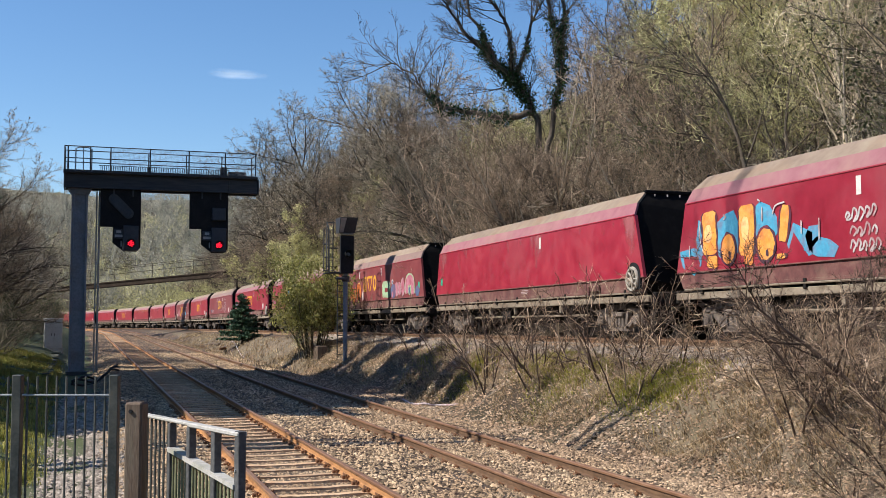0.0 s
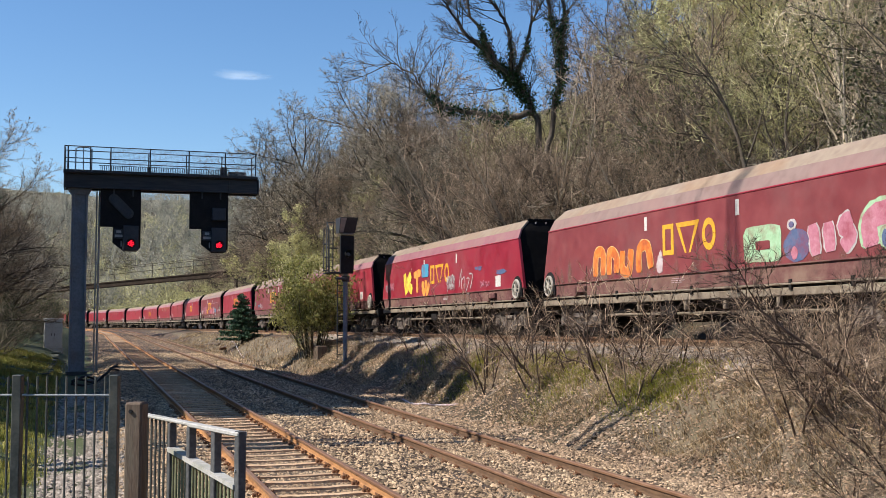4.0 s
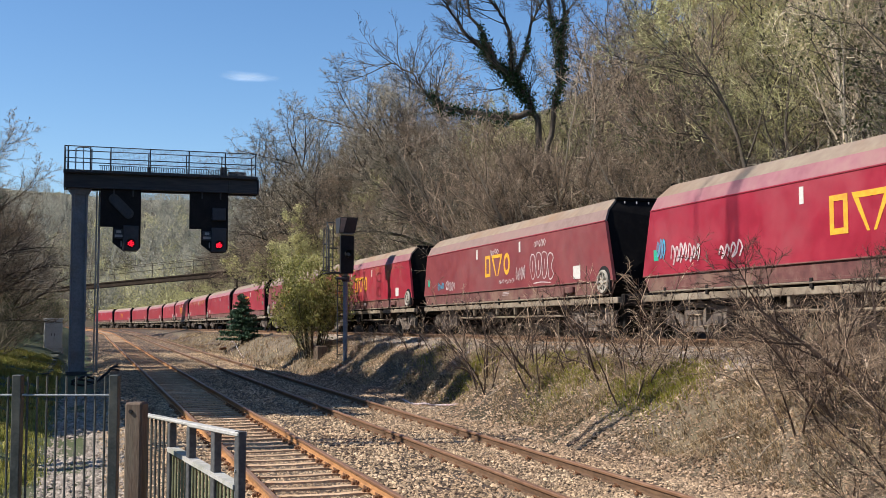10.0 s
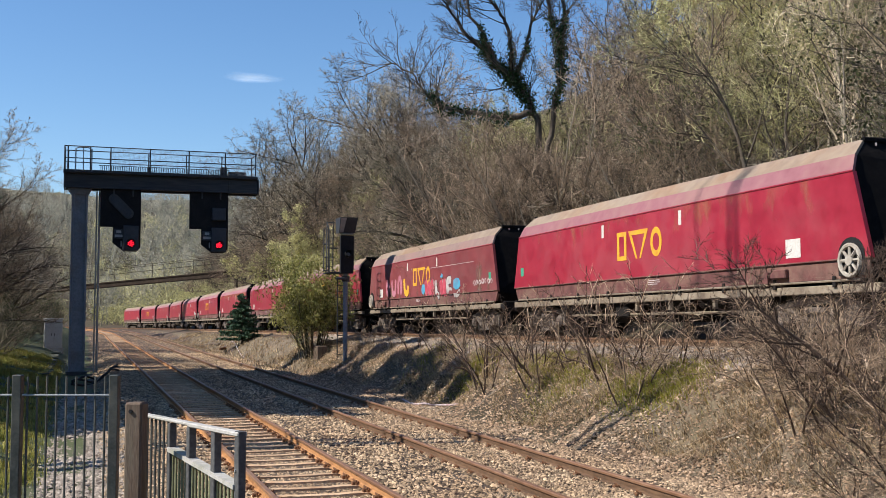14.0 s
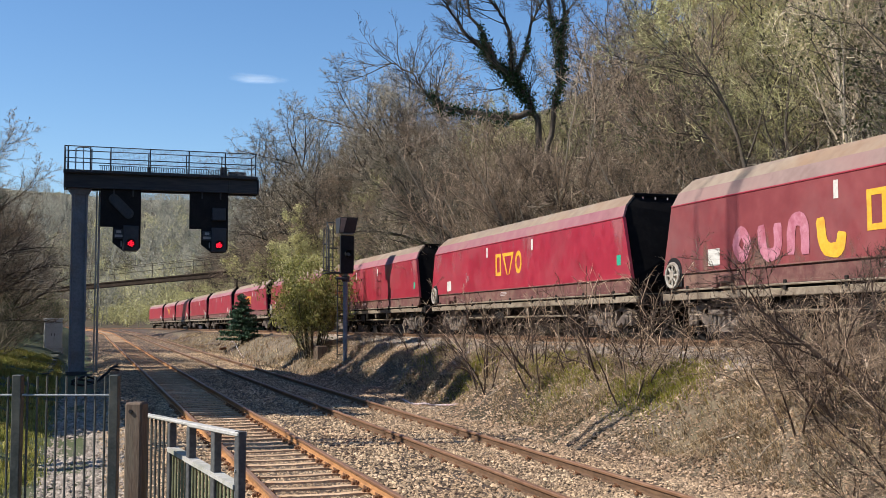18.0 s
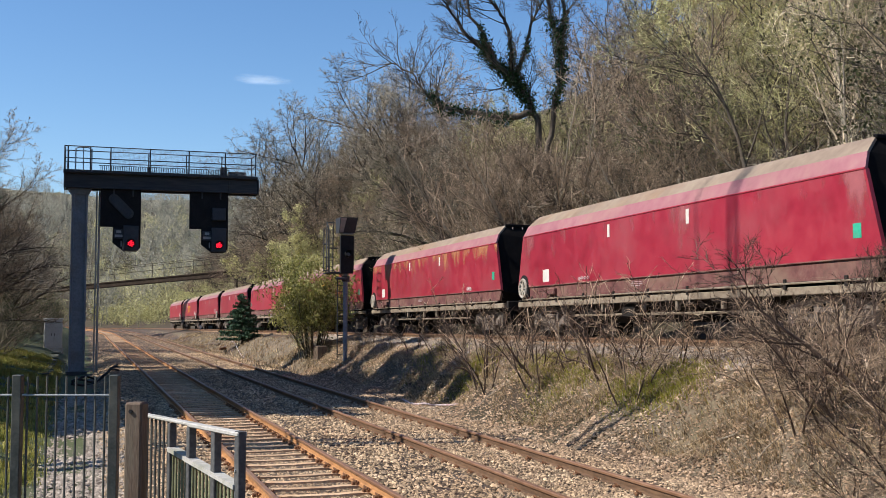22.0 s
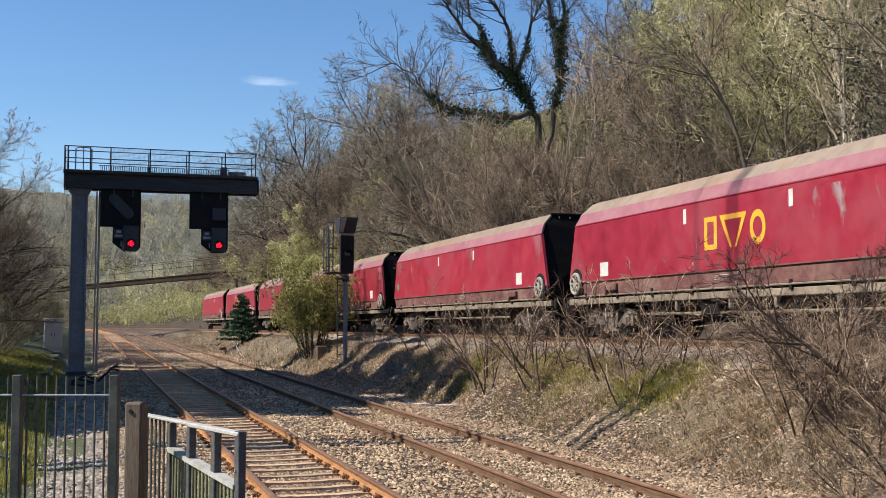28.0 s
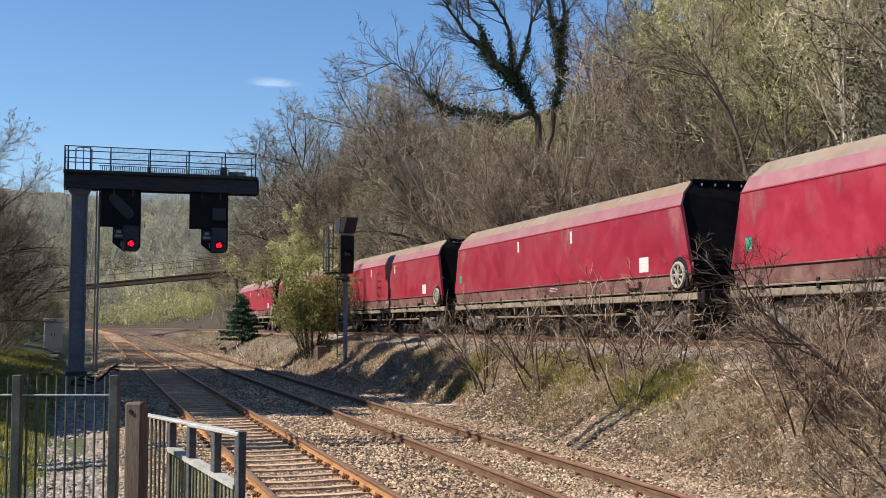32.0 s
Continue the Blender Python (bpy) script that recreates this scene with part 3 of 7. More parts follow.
def side_x(z):
    """Half width of the hopper at height z over the rail."""
    return 1.38 if z > 1.49 else 1.345


def panel_outline(z0, z1, half0, half1):
    return [(-half0, z0), (half0, z0), (half1, z1), (-half1, z1)]


CACHE = {}


def cached(key, make):
    if key not in CACHE:
        CACHE[key] = make()
    return CACHE[key]


def slope_panel(x0, z0, h0, x1, z1, h1, t, mat, name):
    """A long plate that leans from (x0, z0) to (x1, z1), with half lengths h0 and h1."""
    n = Vector((z1 - z0, 0, -(x1 - x0))).normalized() * t
    a = [(x0, -h0, z0), (x0, h0, z0), (x1, h1, z1), (x1, -h1, z1)]
    b = [(p[0] + n.x, p[1], p[2] + n.z) for p in a]
    return Geo().add(a + b, [(0, 1, 2, 3), (7, 6, 5, 4), (0, 4, 5, 1), (1, 5, 6, 2), (2, 6, 7, 3), (3, 7, 4, 0)]).mesh(name, mat)


def wheelset_mesh():
    g = Geo()
    g.tube([(-0.76, 0, 0), (0.76, 0, 0)], 0.075, 10)
    for s in (-1, 1):
        g.tube([(0.69 * s, 0, 0), (0.70 * s, 0, 0), (0.73 * s, 0, 0), (0.83 * s, 0, 0)], [0.485, 0.485, 0.455, 0.45], 20)
        g.tube([(0.83 * s, 0, 0), (0.90 * s, 0, 0)], 0.11, 10)
        for i in range(4):
            a = math.pi * i / 2
            g.box(0.84 * s, 0.25 * math.cos(a), 0.25 * math.sin(a), 0.03, 0.09, 0.09, 0.02)
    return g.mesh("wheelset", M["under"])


def side_frame_mesh():
    """A cast side frame with open windows, axle boxes and a spring nest."""
    g = Geo()
    def bar(y0, z0, y1, z1, h, t=0.12):
        n = Vector((y1 - y0, z1 - z0)).normalized()
        a, c = -n.y * h / 2, n.x * h / 2
        g.prism([(y0 + a, z0 + c), (y0 - a, z0 - c), (y1 - a, z1 - c), (y1 + a, z1 + c)], -1.08, -1.08 + t)
    bar(-1.3, 0.66, -0.4, 0.80, 0.12)
    bar(1.3, 0.66, 0.4, 0.80, 0.12)
    bar(-0.5, 0.81, 0.5, 0.81, 0.13)
    bar(-0.95, 0.66, -0.36, 0.27, 0.13)
    bar(0.95, 0.66, 0.36, 0.27, 0.13)
    bar(-0.5, 0.26, 0.5, 0.26, 0.12)
    bar(-0.42, 0.8, -0.36, 0.3, 0.11)
    bar(0.42, 0.8, 0.36, 0.3, 0.11)
    for y in (-1.0, 1.0):
        bar(y - 0.2 * (1 if y < 0 else -1), 0.66, y - 0.2 * (1 if y < 0 else -1), 0.34, 0.12)
        g.box(-1.10, y, 0.47, 0.12, 0.28, 0.26, 0.04)
        g.tube([(-1.18, y, 0.47), (-1.1, y, 0.47)], 0.11, 10)
    for y in (-0.18, 0.0, 0.18):
        g.tube([(-1.04, y, 0.3), (-1.04, y, 0.56)], 0.07, 8)
    g.box(-1.06, 0, 0.62, 0.2, 0.56, 0.12, 0.02)
    return g.mesh("side_frame", M["bogie"])


def handwheel_mesh(flip):
    g = Geo()
    n, r = 20, 0.27
    ring = [(-1.425, r * math.sin(2 * math.pi * i / n), r * math.cos(2 * math.pi * i / n)) for i in range(n + 1)]
    g.tube(ring, 0.042, 6, cap=False)
    g.tube([(-1.36, 0, 0), (-1.46, 0, 0)], 0.095, 12)
    return g.mesh("handwheel", M["wheel_paint"])


def decal(points, x_off, mat, name, bulge=0.0):
    """A flat painted shape, 4 mm proud of the hopper side. Points are (along, height over the rail)."""
    k = len(points)
    a = [(-side_x(z) - x_off, y, z) for y, z in points]
    b = [(-side_x(z) + 0.01, y, z) for y, z in points]
    fs = [tuple(range(k)), tuple(range(k, 2 * k))[::-1]] + [(i, k + i, k + (i + 1) % k, (i + 1) % k) for i in range(k)]
    return Geo().add(a + b, fs).mesh(name, mat)


def rect(y, z, w, h):
    return [(y - w / 2, z - h / 2), (y + w / 2, z - h / 2), (y + w / 2, z + h / 2), (y - w / 2, z + h / 2)]


def blob(y, z, w, h, rng, n=14, rough=0.12):
    if n == 8:
        def sq(c):
            return math.copysign(abs(c) ** 0.3, c)
        return [(y + w / 2 * sq(math.cos(a)) * (1 + rng.uniform(-rough, rough)), z + h / 2 * sq(math.sin(a)) * (1 + rng.uniform(-rough, rough))) for a in [2 * math.pi * (i + 0.5) / 24 for i in range(24)]]
    return [(y + w / 2 * math.cos(2 * math.pi * i / n) * (1 + rng.uniform(-rough, rough)), z + h / 2 * math.sin(2 * math.pi * i / n) * (1 + rng.uniform(-rough, rough))) for i in range(n)]


def smooth_line(pts, closed=False, n=5):
    """A soft curve through the points."""
    k, out = len(pts), []
    if k < 3 and not closed:
        return [(pts[0][0] + (pts[1][0] - pts[0][0]) * i / n, pts[0][1] + (pts[1][1] - pts[0][1]) * i / n) for i in range(n + 1)]
    for i in range(k if closed else k - 1):
        q = [pts[j % k] if closed else pts[max(0, min(k - 1, j))] for j in (i - 1, i, i + 1, i + 2)]
        for j in range(n):
            t = j / n
            out.append(tuple(0.5 * (2 * q[1][c] + (q[2][c] - q[0][c]) * t + (2 * q[0][c] - 5 * q[1][c] + 4 * q[2][c] - q[3][c]) * t * t + (3 * q[1][c] - q[0][c] - 3 * q[2][c] + q[3][c]) * t ** 3) for c in (0, 1)))
    return out + ([] if closed else [pts[-1]])


def ribbon(g, pts, width, off, rng, closed=False, rough=0.1):
    """A sprayed stroke: a painted band along a soft curve, with rounded ends and an uneven edge."""
    line = smooth_line(pts, closed)
    k, o = len(line), len(g.v)
    for i, p in enumerate(line):
        a = line[(i - 1) % k if closed else max(0, i - 1)]
        b = line[(i + 1) % k if closed else min(k - 1, i + 1)]
        dy, dz = b[0] - a[0], b[1] - a[1]
        ln = math.hypot(dy, dz) or 1.0
        h = width / 2
        if not closed and i in (0, k - 1):
            h *= 0.72
        ha, hb = h * (1 + rng.uniform(-rough, rough)), h * (1 + rng.uniform(-rough, rough))
        for s, hh in ((1, ha), (-1, hb)):
            z = p[1] + s * hh * dy / ln
            g.v.append((-side_x(z) - off - 0.0025 * i / k, p[0] - s * hh * dz / ln, z))
    for i in range(k if closed else k - 1):
        j = (i + 1) % k
        g.f.append((o + 2 * i, o + 2 * i + 1, o + 2 * j + 1, o + 2 * j))
    return g


def scrawl(y, z, w, h, rng, mat, strokes=5, r=0.022):
    """Thin looping painted strokes of unreadable writing."""
    g = Geo()
    i = 0
    while i < strokes:
        m = min(strokes - i, rng.choice([1, 2, 2, 3]))
        pts = []
        for j in range(m):
            yy = y + w * (0.5 - (i + j + 0.5) / strokes)
            s = w / strokes
            lo, hi = z - h * rng.uniform(0.25, 0.5), z + h * rng.uniform(0.2, 0.5)
            pts += [(yy + s * 0.45, lo + 0.3 * (hi - lo)), (yy + s * 0.1, hi), (yy - s * rng.uniform(0.2, 0.5), lo + 0.6 * (hi - lo)), (yy + s * rng.uniform(-0.1, 0.3), lo)]
        ribbon(g, pts, 1.7 * r, 0.011 + 0.003 * i / strokes, rng, False, 0.25)
        i += m
    return g.mesh("scrawl", mat)


def logo(w, near):
    """The operator's mark as three plain yellow shapes."""
    def one():
        g = Geo()
        def shape(pts):
            k = len(pts)
            a = [(-side_x(z) - 0.006, y, z) for y, z in pts]
            b = [(-side_x(z) + 0.01, y, z) for y, z in pts]
            g.add(a + b, [tuple(range(k)), tuple(range(k, 2 * k))[::-1]] + [(i, k + i, k + (i + 1) % k, (i + 1) % k) for i in range(k)])
        for q in ((0.94, 2.61, 0.50, 0.11), (0.94, 2.01, 0.50, 0.11), (1.13, 2.31, 0.12, 0.49), (0.75, 2.31, 0.12, 0.49)):
            shape(rect(*q))
        shape([(0.58, 2.66), (-0.42, 2.66), (-0.37, 2.55), (0.53, 2.55)])
        shape([(0.528, 2.545), (0.40, 2.545), (0.13, 1.96), (0.20, 1.96)])
        shape([(-0.368, 2.545), (-0.24, 2.545), (0.03, 1.96), (-0.04, 1.96)])
        n = 20
        for i in range(n):
            a, b = 2 * math.pi * i / n, 2 * math.pi * (i + 0.96) / n
            shape([(-0.80 + r * math.cos(c), 2.31 + r * 1.3 * math.sin(c)) for r, c in ((0.27, a), (0.27, b), (0.16, b), (0.16, a))])
        return g.mesh("operator_mark", M["yellow"])
    part("operator_mark", cached("logo", one), w, "yellow painted operator mark of plain shapes")


def wagon(k, spec):
    """A bogie coal hopper wagon. Its origin is on the rails, its -x side looks to the camera; spec says how it is painted."""
    body = spec.get("body", "wagon_red")
    label = spec.get("label", "crimson bogie coal hopper wagon, dusty, on the freight line")
    w = thing("hopper_wagon", label, "freight wagon", group="wagons of the coal train")
    for s in (-1, 1):
        part("hopper_side", cached(("side", s, body), lambda: Geo().prism(panel_outline(1.5, 3.04, 8.22, 7.8), 1.30 * s, 1.38 * s).mesh("hopper_side", M[body])), w)
        part("shoulder_panel", cached(("sh", s, body), lambda: slope_panel(1.38 * s, 3.04, 7.8, 1.24 * s, 3.36, 7.70, 0.05 * -s, M["wagon_grey" if body == "wagon_faded" else "wagon_pink"], "shoulder_panel")), w, "faded dusty upper panel")
        part("top_panel", cached(("top", s), lambda: slope_panel(1.24 * s, 3.36, 7.70, 0.93 * s, 3.66, 7.55, 0.05 * -s, M["wagon_dust"], "top_panel")), w, "sloping top panel under tan dust")
        part("seam_rail", cached(("seam", s), lambda: Geo().box(1.385 * s, 0, 3.045, 0.02, 15.6, 0.035, 0.006).mesh("seam_rail", M[body])), w)
        part("skirt", cached(("skirt", s), lambda: Geo().prism(panel_outline(1.16, 1.496, 8.0, 8.2), 1.27 * s, 1.345 * s).mesh("skirt", M["wagon_skirt"])), w, "grimy dark lower skirt")
        part("skirt_lip", cached(("lip", s), lambda: Geo().box(1.36 * s, 0, 1.505, 0.05, 16.4, 0.03, 0.006).mesh("skirt_lip", M["wagon_skirt"])), w)
        part("side_beam", cached(("beam", s), lambda: Geo().box(1.28 * s, 0, 0.985, 0.1, 16.7, 0.16, 0.015).mesh("side_beam", M["wagon_frame"])), w, "dusty tan side beam")
        def pipes():
            g = Geo()
            g.tube([(1.36 * s, -7.9, 1.13), (1.36 * s, 7.9, 1.13)], 0.022, 6)
            g.tube([(1.33 * s, -7.9, 1.21), (1.33 * s, 7.9, 1.21)], 0.016, 6)
            return g.mesh("air_pipe", M["wagon_frame"])
        part("air_pipe", cached(("pipes", s), pipes), w)
        if s < 0:
            for i in range(9):
                part("bracket", cached("brk", lambda: Geo().box(-1.34, 0, 1.12, 0.07, 0.09, 0.2, 0.01).mesh("bracket", M["under"])), w, at=Matrix.Translation((0, -7.2 + 1.8 * i, 0)))
            for y in (-3.1, -1.2, 0.4, 2.6):
                part("hanger", cached("hng", lambda: Geo().box(-1.25, 0, 0.80, 0.09, 0.1, 0.22, 0.01).mesh("hanger", M["wagon_frame"])), w, at=Matrix.Translation((0, y, 0)))
        part("brake_rod", cached(("rod", s), lambda: Geo().tube([(1.12 * s, -4.6, 0.62), (1.12 * s, 4.6, 0.62)], 0.03, 6).mesh("brake_rod", M["wagon_frame"])), w)
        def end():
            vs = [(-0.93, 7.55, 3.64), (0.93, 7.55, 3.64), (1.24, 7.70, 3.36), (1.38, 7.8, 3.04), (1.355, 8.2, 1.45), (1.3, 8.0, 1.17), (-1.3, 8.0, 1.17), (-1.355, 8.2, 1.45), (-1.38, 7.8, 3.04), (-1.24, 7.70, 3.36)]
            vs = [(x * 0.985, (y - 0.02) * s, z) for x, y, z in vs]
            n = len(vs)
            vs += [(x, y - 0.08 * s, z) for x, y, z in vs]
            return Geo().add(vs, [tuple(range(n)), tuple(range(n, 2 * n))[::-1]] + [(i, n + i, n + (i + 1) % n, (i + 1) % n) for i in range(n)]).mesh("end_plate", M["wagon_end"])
        part("end_plate", cached(("end", s), end), w, "sloping end plate, near-black to carry its shade")
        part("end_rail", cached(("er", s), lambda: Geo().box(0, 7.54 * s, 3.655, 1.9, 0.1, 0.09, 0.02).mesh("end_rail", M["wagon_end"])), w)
        for x in (-0.7, -0.35, 0.0, 0.35, 0.7):
            part("lug", cached(("lug", s), lambda: Geo().box(0, 7.6 * s, 3.57, 0.025, 0.04, 0.06, 0.006).mesh("lug", M["pale"])), w, at=Matrix.Translation((x, 0, 0)))
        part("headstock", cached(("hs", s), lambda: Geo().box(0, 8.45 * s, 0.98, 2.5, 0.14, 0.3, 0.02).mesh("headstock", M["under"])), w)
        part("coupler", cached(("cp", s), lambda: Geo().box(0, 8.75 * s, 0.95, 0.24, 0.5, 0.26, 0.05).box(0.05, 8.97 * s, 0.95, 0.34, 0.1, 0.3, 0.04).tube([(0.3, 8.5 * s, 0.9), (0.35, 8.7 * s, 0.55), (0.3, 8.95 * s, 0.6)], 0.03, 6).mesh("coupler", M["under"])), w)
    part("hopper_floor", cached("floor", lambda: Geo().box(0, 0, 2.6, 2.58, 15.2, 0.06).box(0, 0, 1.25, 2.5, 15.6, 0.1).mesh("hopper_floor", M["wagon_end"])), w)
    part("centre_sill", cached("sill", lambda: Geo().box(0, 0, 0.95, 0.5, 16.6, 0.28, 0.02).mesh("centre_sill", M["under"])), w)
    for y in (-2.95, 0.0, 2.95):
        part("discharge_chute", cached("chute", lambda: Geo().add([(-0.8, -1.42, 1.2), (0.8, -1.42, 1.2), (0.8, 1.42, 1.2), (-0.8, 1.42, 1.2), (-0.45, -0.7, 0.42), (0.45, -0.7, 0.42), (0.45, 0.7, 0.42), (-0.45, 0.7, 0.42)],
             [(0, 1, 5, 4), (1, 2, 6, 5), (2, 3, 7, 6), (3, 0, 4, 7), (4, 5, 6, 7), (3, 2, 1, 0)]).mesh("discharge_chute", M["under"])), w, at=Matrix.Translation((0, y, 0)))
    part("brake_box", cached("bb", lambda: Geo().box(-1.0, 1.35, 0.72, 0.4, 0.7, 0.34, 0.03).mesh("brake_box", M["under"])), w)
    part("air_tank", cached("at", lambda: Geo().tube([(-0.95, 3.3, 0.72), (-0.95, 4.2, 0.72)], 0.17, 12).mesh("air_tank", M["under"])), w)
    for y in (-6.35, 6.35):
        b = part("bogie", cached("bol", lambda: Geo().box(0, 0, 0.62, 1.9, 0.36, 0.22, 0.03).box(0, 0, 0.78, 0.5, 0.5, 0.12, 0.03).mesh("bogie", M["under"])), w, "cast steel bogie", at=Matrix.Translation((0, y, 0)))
        part("side_frame", cached("sf", side_frame_mesh), b)
        part("side_frame", cached("sf", side_frame_mesh), b, at=pose(0, 0, 0, 0, 0, 180))
        for q in (-1.0, 1.0):
            WHEELSETS.setdefault(q, []).append(part("wheelset", cached("ws", wheelset_mesh), b, at=Matrix.Translation((0, q, 0.457))))
    # painted marks on the side that faces the camera; e = -1 where the brake wheel is at the trailing end
    e = spec.get("end", -1)
    for y in (-1.9, 2.0):
        if spec.get("plates", 2) == 2 or y < 0:
            part("number_plate", cached(("np", y), lambda: decal(rect(y, 2.77, 0.13, 0.33), 0.004, M["white"], "number_plate")), w, "small white plate")
    # flat black arch on the side gives the wheel recess its shade
    def arch():
        pts = [(0.35, -0.31), (-0.35, -0.31)] + [(-0.35 * math.cos(math.pi * i / 10), 0.03 + 0.33 * math.sin(math.pi * i / 10)) for i in range(11)]
        return Geo().prism([(p[0], 1.52 + p[1]) for p in pts], -1.395, -1.33).mesh("wheel_arch", M["black"])
    part("wheel_arch", cached("arch", arch), w, "flat black plate standing for the shaded brake wheel recess", at=Matrix.Translation((0, 7.72 * e, 0)))
    hw = part("handwheel", cached("hw", lambda: handwheel_mesh(1)), w, "pale spoked handbrake wheel", at=pose(0, 7.72 * e, 1.47))
    for i in range(8):
        part("spoke", cached("spoke", lambda: Geo().tube([(-1.425, 0, 0.05), (-1.425, 0, 0.26)], 0.03, 5).mesh("spoke", M["wheel_paint"])), hw, at=pose(0, 0, 0, 45 * i))
    if spec.get("panel", True):
        part("data_panel", cached("dp", lambda: decal(rect(0, 1.79, 0.46, 0.36), 0.004, M["white"], "data_panel")), w, "white data panel", at=Matrix.Translation((0, 6.05 * e, 0)))
    if spec.get("green", True):
        part("label_panel", cached("gp", lambda: decal(rect(0, 1.98, 0.22, 0.26), 0.004, M["green_panel"], "label_panel")), w, "small green panel", at=Matrix.Translation((0, -7.55 * e, 0)))
    if spec.get("logo"):
        logo(w, e)
    part("lever_box", cached("lever", lambda: Geo().box(-1.38, 0.0, 1.32, 0.12, 0.5, 0.18, 0.02).box(-1.4, 0.35, 1.26, 0.1, 0.12, 0.26, 0.02).mesh("lever_box", M["wagon_skirt"])), w, at=Matrix.Translation((0, 5.6 * e, 0)))
    def script():
        g = Geo()
        for y, z, l in ((0, 0, 0.6), (0.05, -0.045, 0.45), (-0.02, 0.045, 0.5)):
            pts = rect(y, 1.36 + z, l, 0.016)
            kk = len(pts)
            g.add([(-1.352, p[0], p[1]) for p in pts] + [(-1.33, p[0], p[1]) for p in pts], [(0, 1, 2, 3), (7, 6, 5, 4)] + [(i, 4 + i, 4 + (i + 1) % 4, (i + 1) % 4) for i in range(4)])
        return g.mesh("stencil_lines", M["pale"])
    part("stencil_lines", cached("script", script), w, "small pale stencilled lines", at=Matrix.Translation((0, 0.6 * e, 0)))
    rng = random.Random(90 + k)
    for make in spec.get("paint", ()):
        make(w, rng)
    return w


def sprayed(mat, width, *lines, edge=None, closed=False, grow=0.13, off=0.008):
    """Fat sprayed strokes, each a mesh of its own, over an optional outline."""
    def make(w, rng):
        for n, line in enumerate(lines):
            lift = 0.0015 * n
            if edge:
                part("graffiti_edge", ribbon(Geo(), line, width + grow, off - 0.003 + lift * 0.3, rng, closed, 0.07).mesh("graffiti_edge", M[edge]), w, "sprayed outline colour")
            part("graffiti_stroke", ribbon(Geo(), line, width, off + lift, rng, closed, 0.09).mesh("graffiti_stroke", M[mat]), w, "fat sprayed stroke")
    return make


def patch(mat, y, z, w_, h_, edge=None, n=18, rough=0.07, off=0.005):
    """A sprayed rounded patch."""
    def make(w, rng):
        if edge:
            part("graffiti_edge", decal(blob(y, z, w_ + 0.13, h_ + 0.12, rng, n, rough), off, M[edge], "graffiti_edge"), w, "sprayed outline colour")
        part("graffiti_patch", decal(blob(y, z, w_, h_, rng, n, rough), off + 0.003, M[mat], "graffiti_patch"), w, "sprayed patch of colour")
    return make


def scribbled(y, z, wd, h, mat, strokes=5, r=0.022):
    def make(w, rng):
        part("scrawl", scrawl(y, z, wd, h, rng, M[mat], strokes, r), w, "thin sprayed scrawl")
    return make


def worn_band(y0, y1, mat, z0=1.53, z1=3.02):
    """A stretch of the side where the paint has worn thin."""
    def make(w, rng):
        part("paint_wear", decal([(a, z) for a, z in ((y0, z0), (y1, z0), (y1 * (1 - 0.033 * (z1 - z0)), z1), (y0 * (1 - 0.033 * (z1 - z0)), z1))], 0.003, M[mat], "paint_wear"), w, "worn patches of paint")
    return make


